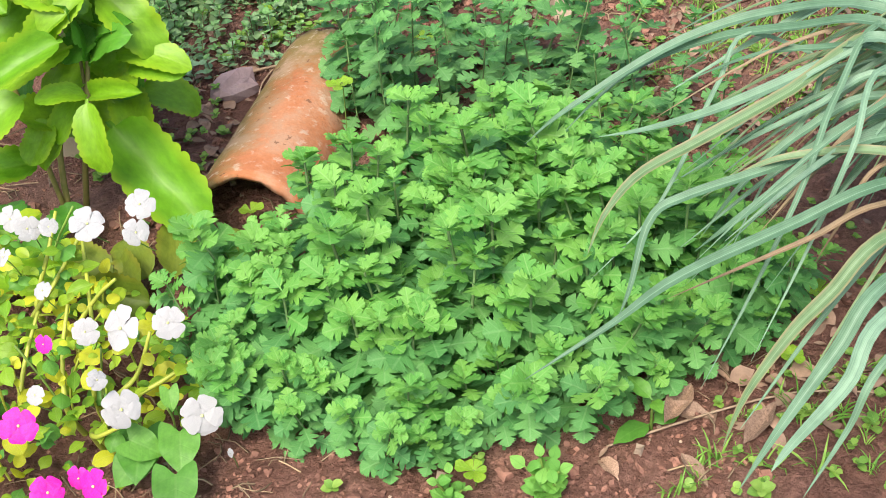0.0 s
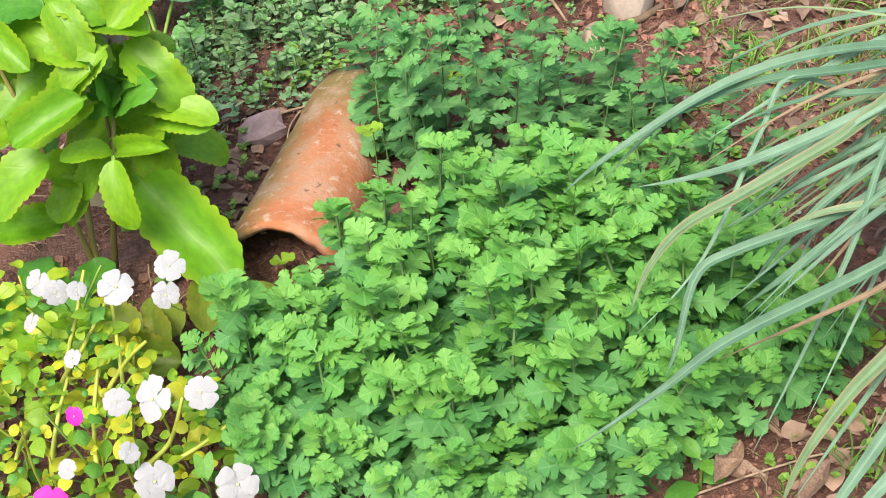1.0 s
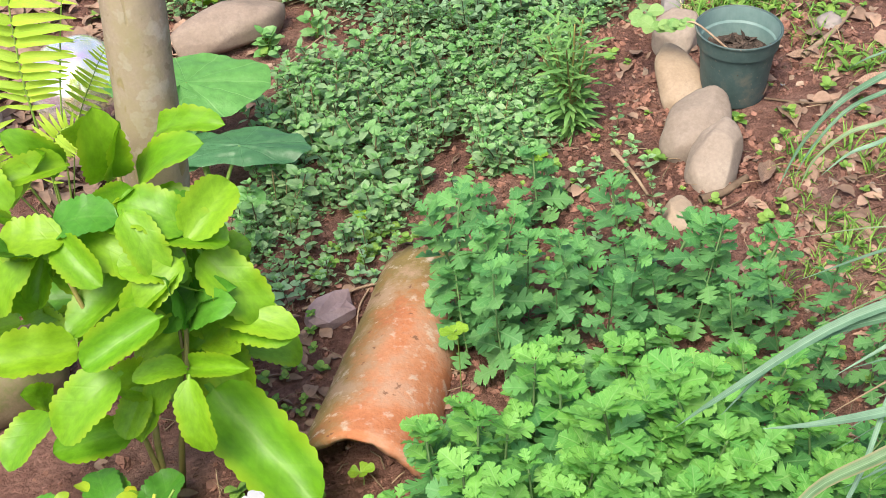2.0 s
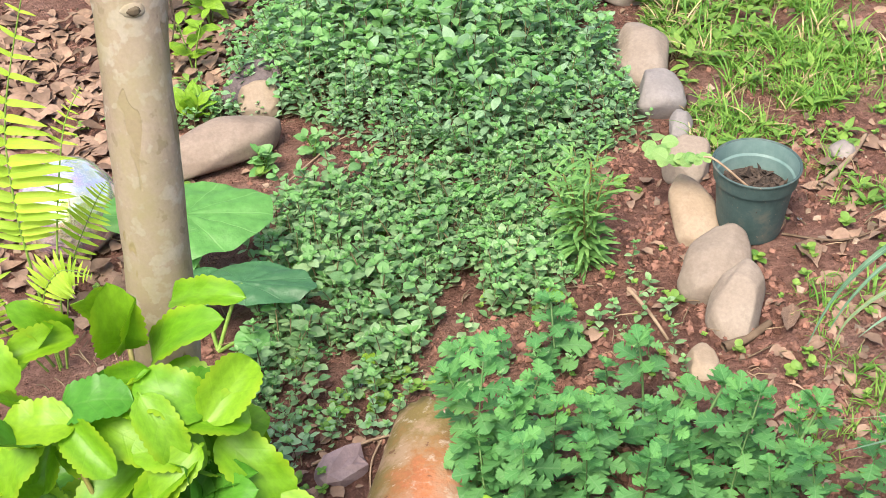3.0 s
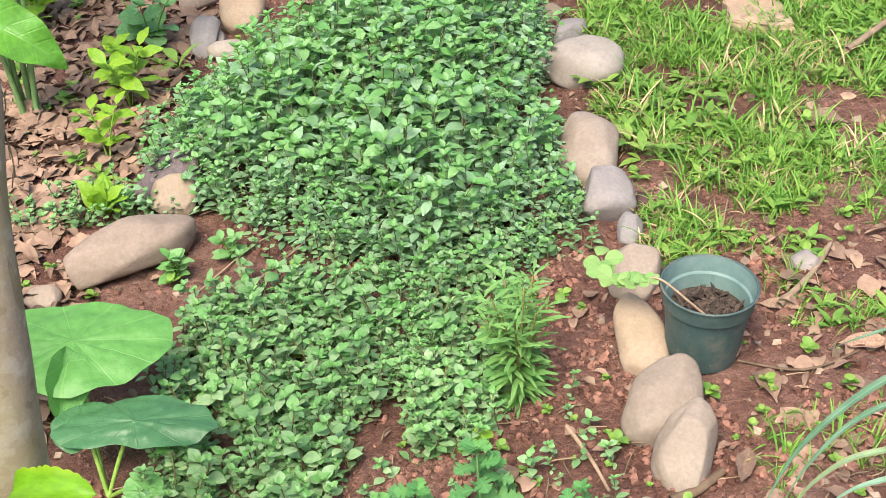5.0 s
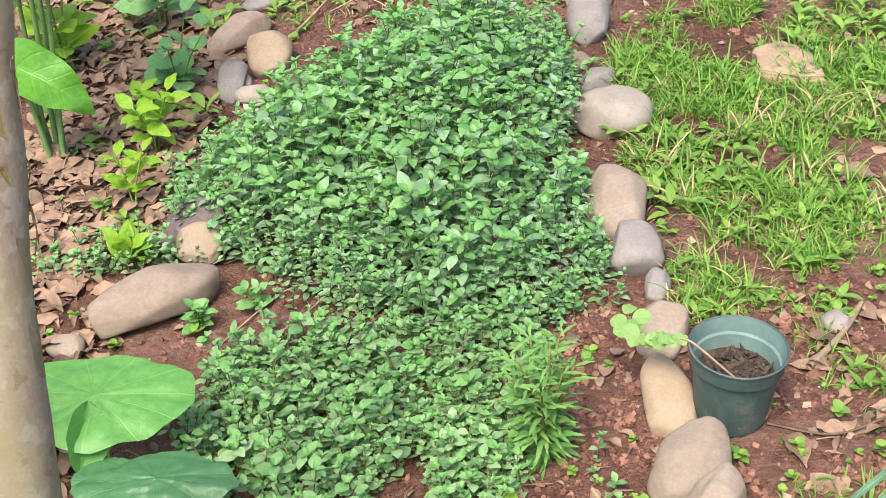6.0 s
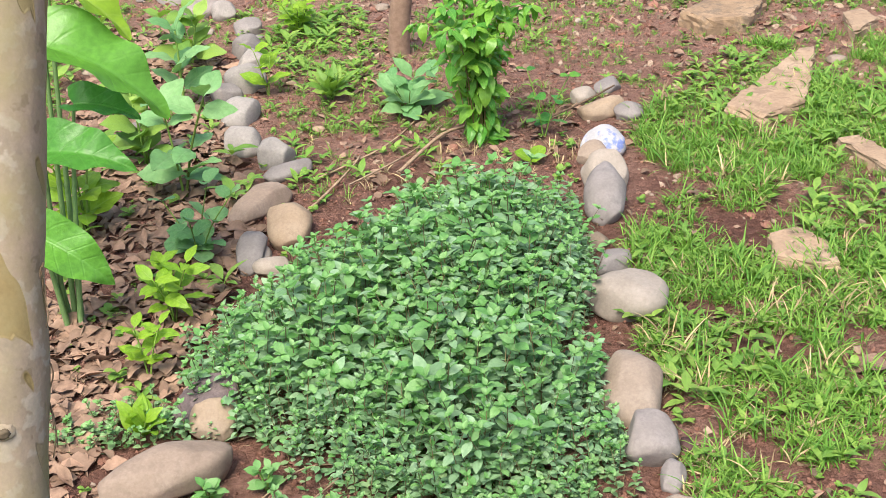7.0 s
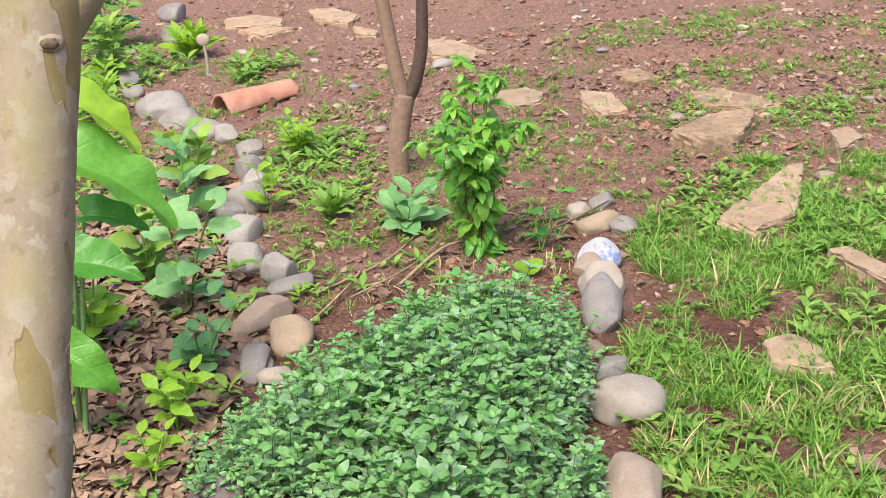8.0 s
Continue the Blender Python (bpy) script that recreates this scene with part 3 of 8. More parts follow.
# leaf outlines: station along the blade, half width; n = 0 in leaf() takes the stations as they are
OVATE = [(0, 0.04), (0.1, 0.12), (0.2, 0.62), (0.35, 0.96), (0.5, 1.0), (0.7, 0.78), (0.87, 0.4), (1, 0.03)]
MINT_LEAF = [(0, 0.05), (0.14, 0.42), (0.29, 0.84), (0.43, 1.0), (0.57, 0.98), (0.71, 0.78), (0.86, 0.44), (1, 0.04)]
ROUND = [(0, 0.06), (0.08, 0.45), (0.2, 0.78), (0.4, 1.0), (0.6, 0.98), (0.8, 0.76), (0.93, 0.42), (1, 0.05)]
LANCE = [(0, 0.08), (0.12, 0.45), (0.35, 0.95), (0.55, 1.0), (0.8, 0.55), (1, 0.03)]
HEART = [(0, 0.42), (0.04, 0.8), (0.09, 0.93), (0.16, 1.0), (0.25, 1.0), (0.35, 0.99), (0.45, 0.94), (0.55, 0.84), (0.65, 0.7), (0.75, 0.53), (0.85, 0.34), (0.93, 0.16), (1, 0.03)]
LOBED = [(0, 0.05), (0.17, 0.06), (0.2, 0.28), (0.24, 0.56), (0.262, 0.46), (0.3, 0.7), (0.328, 0.54), (0.36, 0.56), (0.395, 0.22), (0.43, 0.54), (0.465, 0.9), (0.49, 0.74), (0.525, 1.0), (0.555, 0.8), (0.59, 0.85), (0.615, 0.6), (0.645, 0.24), (0.68, 0.46), (0.715, 0.7), (0.745, 0.5), (0.78, 0.64), (0.81, 0.42), (0.845, 0.46), (0.885, 0.24), (0.92, 0.3), (0.96, 0.14), (1, 0.02)]
SCALLOP = [(0, 0.07), (0.04, 0.1)] + [(0.05 + 0.95 * i / 72, max(0.03, (1 - abs(2 * (i / 72) ** 0.92 - 1) ** 3.2) ** 0.62 * (0.885 + 0.115 * abs(math.sin(math.pi * i / 7.2)) ** 0.7))) for i in range(73)]
BLADE = [(0, 0.6), (0.3, 1.0), (0.7, 0.7), (1, 0.03)]

# planted regions on the ground
CHRYS_A = [(-0.21, 0.74), (-0.18, 0.85), (-0.07, 0.90), (-0.00, 1.01), (0.17, 1.10), (0.30, 1.14), (0.43, 0.99), (0.56, 0.83), (0.63, 0.70), (0.54, 0.64), (0.43, 0.58), (0.30, 0.53), (0.19, 0.50), (0.10, 0.48), (0.01, 0.51), (-0.07, 0.55), (-0.15, 0.62)]
MINT_FRONT = [(-0.49, 1.60), (-0.42, 1.83), (-0.45, 2.07), (-0.42, 2.28), (-0.21, 2.34), (0.00, 2.29), (0.11, 2.18), (0.13, 2.02), (0.07, 1.91), (-0.05, 1.91), (-0.09, 1.77), (-0.15, 1.64), (-0.28, 1.62)]
MINT_MOUND = [(-0.57, 2.72), (-0.53, 3.04), (-0.39, 3.31), (-0.25, 3.48), (-0.01, 3.74), (0.27, 3.66), (0.37, 3.39), (0.36, 2.87), (0.34, 2.59), (0.31, 2.39), (0.20, 2.30), (-0.02, 2.31), (-0.21, 2.50), (-0.34, 2.62), (-0.44, 2.64)]
MINT_TRAIL = [(-0.87, 2.69), (-0.75, 2.77), (-0.58, 2.75), (-0.56, 2.66), (-0.72, 2.63), (-0.85, 2.63)]
GRASS = [(0.46, 2.25), (0.47, 2.36), (0.43, 2.88), (0.47, 3.31), (0.49, 3.77), (0.64, 4.36), (1.04, 5.00), (1.72, 4.90), (1.30, 3.29), (1.03, 2.45), (0.65, 2.23)]
LITTER = [(-0.81, 2.52), (-1.02, 3.27), (-1.28, 4.26), (-1.31, 4.77), (-1.38, 5.71), (-1.11, 5.67), (-0.87, 5.20), (-0.75, 4.43), (-0.54, 3.82), (-0.57, 3.47), (-0.59, 3.05), (-0.63, 2.81), (-0.71, 2.72)]

# ---------- ground ----------
def spread(a, b, step, reach, grow=1.5):
    """Even steps from a to b, then ever wider ones out to reach on both sides."""
    inner = list(np.arange(a, b + step / 2, step))
    lo, hi, d = [], [], step
    while (hi[-1] if hi else b) < reach:
        d *= grow
        lo.append((lo[-1] if lo else a) - d)
        hi.append((hi[-1] if hi else b) + d)
    return lo[::-1] + inner + hi


gx, gy = spread(-1.7, 2.0, 0.0135, 900, 1.35), spread(0.3, 5.6, 0.0135, 900, 1.35)
gy = [y for y in gy if y < 5.61] + list(np.arange(5.63, 9.3, 0.026)) + [y for y in gy if y > 9.5]
gv = np.array([(x, y, ground_z(x, y)) for y in gy for x in gx])
nx = len(gx)
ii, jj = np.meshgrid(np.arange(len(gy) - 1), np.arange(nx - 1), indexing="ij")
o = (ii * nx + jj).ravel()
ground_geo = Geo()
ground_geo.add((gv, np.stack([o, o + 1, o + nx + 1, o + nx], 1), gv[:, :2]), Matrix.Identity(4))
ground = tagged(new("ground", ground_geo.mesh("ground", [M_SOIL])), "red brown crumbly garden soil with grit", "ground", kind="structure")

clods, grit = Geo(), Geo()
lumps = [lump(2, 0.75, i) for i in range(8)]
bits = [lump(1, 0.7, i) for i in range(8)]
for _ in range(15000):
    y = 0.35 + 6.5 * rng.random() ** 1.5
    x = rng.uniform(-0.35 - y * 0.33, 0.35 + y * 0.36)
    s = rng.choice((0.0018, 0.0022, 0.0026, 0.003, 0.0036, 0.005)) * (1 + 0.18 * y)
    big = rng.random() < 0.06
    s *= 1.7 if big else 1.0
    m = turn(x, y, ground_z(x, y) + s * 0.2, rng.uniform(0, 6.3), rng.uniform(0, 0.8), rng.uniform(0, 6.3), 1) @ Matrix.Diagonal((s * rng.uniform(0.7, 1.4), s, s * rng.uniform(0.6, 1.0), 1))
    clods.add(rng.choice(lumps if big else bits), m)
for x, y in scatter([(-0.6, 0.36), (-0.5, 1.5), (-0.3, 2.6), (0.2, 2.3), (0.5, 3.0), (1.1, 2.4), (0.85, 0.36)], 2200) + scatter([(-1.0, 3.6), (-0.5, 3.4), (0.5, 3.9), (1.0, 4.8), (1.2, 5.6), (-0.9, 5.6)], 1600):
    if noise.noise((x * 6, y * 6, 40)) < -0.15:
        continue
    s = rng.uniform(0.0028, 0.0065) * (0.7 if rng.random() < 0.6 else 1.2)
    clods.add(rng.choice(lumps), turn(x, y, ground_z(x, y) + s * 0.25, rng.uniform(0, 6.3), rng.uniform(0, 0.8), rng.uniform(0, 6.3), 1) @ Matrix.Diagonal((s * rng.uniform(0.8, 1.5), s, s * rng.uniform(0.6, 0.9), 1)))
for _ in range(5000):
    y = 0.4 + 8.5 * rng.random() ** 0.9
    x = rng.uniform(-0.35 - y * 0.33, 0.35 + y * 0.36)
    if x < 0.4 and y < 4.6 and rng.random() < 0.6:
        continue
    s = rng.choice((0.002, 0.003, 0.004, 0.006, 0.009)) * (1 + 0.12 * y)
    grit.add(rng.choice(bits), turn(x, y, ground_z(x, y) + s * 0.2, rng.uniform(0, 6.3), 0.3, rng.uniform(0, 6), s))
for _ in range(1700):
    y = rng.uniform(5.0, 9.5)
    x = rng.uniform(-0.34 * y, 0.36 * y)
    s = rng.uniform(0.006, 0.018) * (1.9 if rng.random() < 0.06 else 1.0)
    (clods if rng.random() < 0.6 else grit).add(rng.choice(lumps), turn(x, y, ground_z(x, y) + s * 0.1, rng.uniform(0, 6.3), rng.uniform(0, 0.5), rng.uniform(0, 6.3), 1) @ Matrix.Diagonal((s * rng.uniform(0.8, 1.8), s, s * rng.uniform(0.4, 0.7), 1)))
for x, y in scatter([(-0.1, 1.2), (-0.15, 1.7), (0.1, 1.85), (0.28, 2.3), (0.42, 2.4), (0.95, 2.3), (0.9, 1.2), (0.5, 1.15)], 2600):
    if noise.noise((x * 5, y * 5, 44)) < -0.1:
        continue
    s = rng.uniform(0.003, 0.0085)
    clods.add(rng.choice(lumps), turn(x, y, ground_z(x, y) + s * 0.35, rng.uniform(0, 6.3), rng.uniform(0, 0.8), rng.uniform(0, 6.3), 1) @ Matrix.Diagonal((s * rng.uniform(0.8, 1.6), s, s * rng.uniform(0.6, 0.95), 1)))
single("soil_clods", clods.mesh("soil_clods", [M_CLOD], False), "small red brown crumbs of soil on the ground", "soil", kind="stuff")
single("gravel", grit.mesh("gravel", [M_GRIT], False), "pale grit and pebbles scattered on the soil", "gravel", kind="stuff")


# ---------- stones ----------
stone_no = [0]


def stone(at, axis, r2, r3, lean, material, label):
    """A river stone: its long half axis, the other two half sizes and the lean of its flat side."""
    stone_no[0] += 1
    v, q, uv = cube_ball(26 if material == M_LAVA else 14)
    off = Vector((stone_no[0] * 7.3, 1.7, 4.1))
    pit = 0.11 if material == M_LAVA else 0.0
    pw = 2.15 if lean >= 30 else 2.5
    sr = random.Random(stone_no[0])
    cuts = [(Vector((sr.gauss(0, 1), sr.gauss(0, 1), sr.gauss(0, 1))).normalized(), sr.uniform(0.7, 0.95)) for _ in range(5)]
    e1 = Vector(axis)
    length = e1.length
    e1.normalize()
    a = radians(lean)
    e3 = Vector((0, -math.sin(a), math.cos(a)))
    e3 = (e3 - e1 * e3.dot(e1)).normalized()
    e2 = e3.cross(e1)
    out = []
    for p in v:
        d = Vector(p)
        k = (abs(d.x) ** pw + abs(d.y) ** pw + abs(d.z) ** pw) ** (-1 / pw)
        k *= 1 + 0.17 * noise.noise(d * 1.1 + off) + 0.045 * noise.noise(d * 2.6 + off) + pit * noise.noise(d * 9 + off)
        egg = 1 + (0.2 if lean >= 30 else 0.14 * math.sin(stone_no[0] * 2.1)) * d.x
        d = d * k
        for n, h in cuts:
            d = d - n * (0.8 * max(0.0, d.dot(n) - h))
        w = e1 * d.x * length + e2 * d.y * r2 * egg + e3 * d.z * r3 * egg
        out.append(tuple(w))
    g = Geo()
    g.add((np.array(out), q, uv), Matrix.Identity(4))
    low = min(p[2] for p in out)
    z = min(ground_z(at[0], at[1]) + at[2], ground_z(at[0], at[1]) - low * 0.95)
    return single("stone", g.mesh("stone", [material]), label, "stone", "edging stones of the garden beds", at=(at[0], at[1], z))


stone((0.437, 3.072, 0.034), (0.092, -0.013, -0.002), 0.080, 0.060, 10, M_PALE, "pale grey river boulder edging the mint bed")
stone((0.402, 2.639, 0.032), (-0.015, -0.099, -0.036), 0.064, 0.048, 20, M_TAN, "smooth tan river stone edging the garden bed")
stone((0.417, 2.468, 0.028), (-0.009, -0.056, -0.026), 0.056, 0.042, 31, M_GREY, "grey blocky river stone edging the garden bed")
stone((0.450, 2.366, 0.013), (-0.013, -0.032, -0.015), 0.026, 0.020, 25, M_GREY, "small grey stone edging the garden bed")
stone((0.437, 2.211, 0.025), (-0.016, -0.059, -0.021), 0.050, 0.037, 20, M_TAN, "brown grey river stone half hidden by leaves")
stone((0.419, 2.000, 0.024), (0.012, -0.074, -0.052), 0.049, 0.036, 35, M_SAND, "long sandy yellow stone beside the plastic pot")
stone((0.432, 1.821, 0.030), (-0.035, -0.069, -0.048), 0.061, 0.046, 35, M_TAN, "tan egg shaped stone leaning beside the pot")
stone((0.450, 1.713, 0.024), (-0.028, -0.063, -0.044), 0.049, 0.037, 35, M_TAN, "upright tan river stone at the bed edge")
stone((0.366, 1.589, 0.015), (-0.010, -0.032, -0.018), 0.030, 0.023, 30, M_SAND, "small sandy stone at the end of the row")
stone((0.757, 2.209, 0.011), (0.026, 0.001, 0.000), 0.026, 0.020, 10, M_GREY, "small dark grey stone lying in the soil")
stone((0.494, 2.475, 0.008), (0.006, -0.023, -0.004), 0.016, 0.012, 10, M_DARK, "small dark red stone beside the edging")
stone((-0.575, 2.475, 0.042), (0.132, 0.085, 0.012), 0.062, 0.056, 14, M_LONG, "long pinkish brown boulder edging the bed")
stone((-0.505, 2.669, 0.047), (0.058, -0.001, -0.002), 0.047, 0.024, 50, M_SAND, "tan stone leaning on the dark rock")
stone((-0.520, 2.721, 0.053), (0.069, 0.033, 0.019), 0.060, 0.045, 30, M_LAVA, "dark pitted volcanic rock in the bed edge")
stone((-0.506, 3.017, 0.016), (-0.036, -0.061, -0.022), 0.033, 0.025, 20, M_PALE, "pale grey stone overgrown by mint")
stone((-0.732, 2.371, 0.015), (0.037, -0.009, -0.002), 0.034, 0.026, 10, M_TAN, "tan stone behind the large round leaf")
stone((-0.447, 3.652, 0.030), (0.005, -0.079, -0.037), 0.061, 0.046, 25, M_SAND, "round sandy orange stone in the bed edge")
stone((-0.539, 3.529, 0.023), (-0.005, -0.076, -0.028), 0.046, 0.034, 20, M_GREY, "grey brown stone in the bed edge")
stone((-0.476, 3.456, 0.015), (0.049, 0.009, 0.002), 0.036, 0.027, 10, M_PALE, "pale stone at the corner of the mint")
stone((-0.509, 3.542, 0.013), (0.021, 0.017, 0.006), 0.029, 0.022, 20, M_PALE, "small pale stone in the bed edge")
stone((-0.555, 3.836, 0.026), (-0.061, -0.095, -0.017), 0.058, 0.043, 10, M_LONG, "pinkish flat stone in the bed edge")
stone((-0.501, 4.089, 0.016), (0.066, 0.046, 0.008), 0.037, 0.028, 10, M_GREY, "small grey stone in the bed edge")
stone((-0.551, 4.205, 0.029), (0.060, -0.003, -0.001), 0.065, 0.049, 25, M_GREYP, "pale stone in the bed edge")
stone((-0.680, 4.333, 0.029), (0.069, -0.001, -0.001), 0.065, 0.049, 25, M_GREYP, "rounded pale grey stone in the bed edge")
stone((-0.727, 4.595, 0.029), (0.038, 0.060, 0.022), 0.062, 0.046, 20, M_GREYP, "pale grey stone in the bed edge")
stone((-0.799, 4.793, 0.028), (0.048, 0.027, 0.006), 0.046, 0.048, 25, M_GREY, "dark grey stone in the bed edge")
stone((-0.754, 4.921, 0.032), (0.064, 0.044, 0.009), 0.065, 0.054, 25, M_GREYP, "pale grey stone in the bed edge")
stone((-0.766, 5.160, 0.025), (0.044, 0.045, 0.009), 0.054, 0.042, 25, M_GREYP, "pale stone in the bed edge")
stone((-0.799, 5.319, 0.032), (0.047, 0.033, 0.007), 0.049, 0.052, 25, M_GREY, "grey stone in the bed edge")
stone((-0.845, 5.636, 0.025), (0.056, 0.017, 0.003), 0.049, 0.042, 25, M_GREY, "small grey stone in the bed edge")
stone((-1.087, 5.925, 0.031), (0.072, 0.040, 0.007), 0.070, 0.051, 25, M_GREY, "grey stone in the bed edge")
stone((-0.980, 5.871, 0.028), (0.055, 0.010, 0.002), 0.049, 0.047, 25, M_GREYP, "pale grey stone in the bed edge")
stone((-1.363, 6.352, 0.03), (0.125, 0.022, 0.0), 0.095, 0.068, 31, M_GREYP, "large pale grey stone in the bed edge")
stone((-1.246, 6.173, 0.02), (0.092, -0.02, 0.0), 0.07, 0.044, 31, M_GREY, "flat grey stone before the large pale one")
stone((-1.655, 6.964, 0.030), (0.058, 0.000, 0.000), 0.049, 0.049, 25, M_GREY, "small grey stone beside the weeds")
stone((-1.592, 6.769, 0.022), (0.057, 0.000, 0.000), 0.048, 0.037, 25, M_GREY, "small grey stone beside the weeds")
stone((-1.764, 8.686, 0.037), (0.093, 0.003, 0.001), 0.090, 0.067, 20, M_GREY, "far grey stone at the end of the row")
stone((-1.639, 8.047, 0.029), (0.065, 0.010, 0.004), 0.070, 0.053, 20, M_GREY, "far grey stone at the end of the row")
stone((0.44, 3.62, 0.045), (-0.006, -0.085, -0.062), 0.06, 0.048, 35, M_GREY, "upright grey stone edging the bed")
stone((0.452, 3.8, 0.04), (0.066, 0.010, 0.004), 0.066, 0.05, 25, M_PALE, "pale stone behind the upright grey stone")
stone((0.427, 3.973, 0.031), (0.042, 0.022, 0.013), 0.037, 0.028, 30, M_TAN, "small brown stone leaning on the painted one")
stone((0.470, 4.043, 0.038), (0.068, 0.014, 0.008), 0.060, 0.045, 30, M_BLUE, "white stone with blue painted stains")
stone((0.383, 3.408, 0.013), (0.047, 0.012, 0.003), 0.029, 0.022, 15, M_SAND, "sandy stone at the rim of the mint")
stone((0.426, 3.289, 0.018), (0.046, 0.028, 0.010), 0.039, 0.030, 20, M_GREY, "grey stone behind the pale boulder")
stone((0.497, 4.350, 0.020), (0.073, 0.023, 0.008), 0.045, 0.034, 20, M_SAND, "sandy stone in the small heap")
stone((0.579, 4.311, 0.017), (0.046, 0.011, 0.004), 0.039, 0.029, 20, M_GREY, "grey stone in the small heap")
stone((0.445, 4.468, 0.015), (0.041, 0.016, 0.006), 0.035, 0.026, 20, M_PALE, "pale stone in the small heap")
stone((0.534, 4.551, 0.016), (0.044, 0.021, 0.008), 0.036, 0.027, 20, M_GREY, "grey stone in the small heap")
stone((-0.037, 6.853, 0.016), (0.050, 0.030, 0.005), 0.039, 0.029, 10, M_GREYP, "pale stone behind the small tree")
stone((-0.80, 1.30, 0.05), (0.12, 0.02, 0.0), 0.09, 0.08, 5, M_MOSSY, "large brown mossy boulder behind the bright leafed plant")
# upright stone put in place of a leaning grey trunk
stone((-1.07, 2.15, 0.06), (0.0, 0.03, 0.12), 0.05, 0.05, 5, M_GREY, "upright grey stone standing in for a trunk behind the fern")
for k in range(60):
    y = rng.uniform(4.3, 8.4)
    x = rng.uniform(-0.3 * y, 0.33 * y)
    s = rng.uniform(0.012, 0.03)
    stone((x, y, s * 0.3), (s * 1.3, s * rng.uniform(-0.6, 0.6), 0), s, s * 0.6, 0, rng.choice((M_PALE, M_TAN, M_FLAG, M_GREY)), "small loose stone lying on the bare soil")


v, q, uv = lump(3, 0.3, 5)
g = Geo()
g.add((v, q, uv), Matrix.Rotation(0.5, 4, "Z") @ Matrix.Diagonal((0.05, 0.034, 0.03, 1)))
single("rock", g.mesh("rock", [M_ROCK], False), "angular grey purple rock beside the clay tile", "rock", at=(-0.25, 1.44, ground_z(-0.25, 1.44) + 0.012))


def flagstone(poly, top, thick, label, material=M_FLAG):
    """A broken slab of layered sandstone."""
    cx, cy = sum(p[0] for p in poly) / len(poly), sum(p[1] for p in poly) / len(poly)
    gz = ground_z(cx, cy)
    r = random.Random(round(cx * 100))
    rim = []
    for (x1, y1), (x2, y2) in zip(poly, poly[1:] + poly[:1]):
        k = max(2, int(math.hypot(x2 - x1, y2 - y1) / 0.03))
        for i in range(k):
            t = i / k
            rim.append((x1 + (x2 - x1) * t + r.uniform(-1, 1) * 0.005, y1 + (y2 - y1) * t + r.uniform(-1, 1) * 0.005))
    layers = [(-0.03, 1.0), (top - thick * 0.6, 1.0), (top - thick * 0.45, 0.985), (top - 0.01, 0.98), (top - 0.002, 0.96), (top, 0.93)]
    bm = bmesh.new()
    rings = []
    for z, s in layers:
        rings.append([bm.verts.new(((x - cx) * s + r.uniform(-1, 1) * 0.005, (y - cy) * s + r.uniform(-1, 1) * 0.005, z + (noise.noise((x * 6, y * 6, 2)) * 0.004 if z > 0 else 0))) for x, y in rim])
    for a, c in zip(rings, rings[1:]):
        for i in range(len(rim)):
            j = (i + 1) % len(rim)
            bm.faces.new((a[i], a[j], c[j], c[i]))
    inner = rings[-1]
    for s in (0.7, 0.4):
        ring = [bm.verts.new(((x - cx) * s, (y - cy) * s, top + noise.noise((x * 5 * s, y * 5, s * 5)) * 0.004)) for x, y in rim]
        for i in range(len(rim)):
            j = (i + 1) % len(rim)
            bm.faces.new((inner[i], inner[j], ring[j], ring[i]))
        inner = ring
    bm.faces.new(inner)
    bmesh.ops.recalc_face_normals(bm, faces=bm.faces)
    me = bpy.data.meshes.new("flagstone")
    bm.to_mesh(me)
    bm.free()
    me.materials.append(material)
    return single("flagstone", me, label, "flagstone", "loose flagstones on the slope", at=(cx, cy, gz))


flagstone([(0.862, 4.230), (1.029, 4.484), (1.227, 4.783), (1.279, 4.795), (1.186, 4.441), (1.129, 4.262), (0.974, 4.127)], 0.045, 0.040, "long triangular tan flagstone lying in the grass")
flagstone([(0.828, 3.349), (0.905, 3.380), (0.936, 3.341), (0.963, 3.303), (0.966, 3.169), (0.890, 3.179), (0.822, 3.214)], 0.032, 0.025, "flat pale orange flagstone in the grass")
flagstone([(1.151, 3.963), (1.218, 3.982), (1.312, 3.786), (1.287, 3.652), (1.225, 3.766)], 0.035, 0.030, "orange brown flagstone in the grass")
flagstone([(0.860, 5.189), (1.035, 5.393), (1.236, 5.473), (1.229, 5.373), (1.104, 5.079), (0.948, 5.064)], 0.062, 0.062, "thick smudged brown flagstone lying on soil", M_FLAGD)
flagstone([(0.587, 6.003), (0.716, 5.942), (0.757, 5.667), (0.633, 5.612), (0.572, 5.776)], 0.035, 0.035, "small tan flagstone lying on soil")
flagstone([(1.024, 5.922), (1.169, 5.991), (1.308, 5.845), (1.420, 5.674), (1.242, 5.634), (1.066, 5.705)], 0.016, 0.016, "flat tan flagstone sunk in the soil", M_FLAGD)
flagstone([(0.206, 6.177), (0.353, 6.236), (0.429, 6.121), (0.410, 5.968), (0.267, 5.892)], 0.03, 0.03, "pinkish tan flagstone beside the leafy bush")
flagstone([(-0.134, 7.405), (0.014, 7.377), (0.196, 7.058), (0.106, 6.901), (-0.089, 7.032)], 0.030, 0.030, "orange tan flagstone sunk in the soil")
flagstone([(-0.886, 8.595), (-0.731, 8.612), (-0.551, 8.360), (-0.596, 8.110), (-0.808, 8.289)], 0.030, 0.025, "far tan flagstone lying on soil")
flagstone([(-1.387, 8.415), (-1.210, 8.475), (-1.014, 8.354), (-0.997, 8.149), (-1.338, 8.170)], 0.030, 0.030, "far pale flagstone lying on soil")
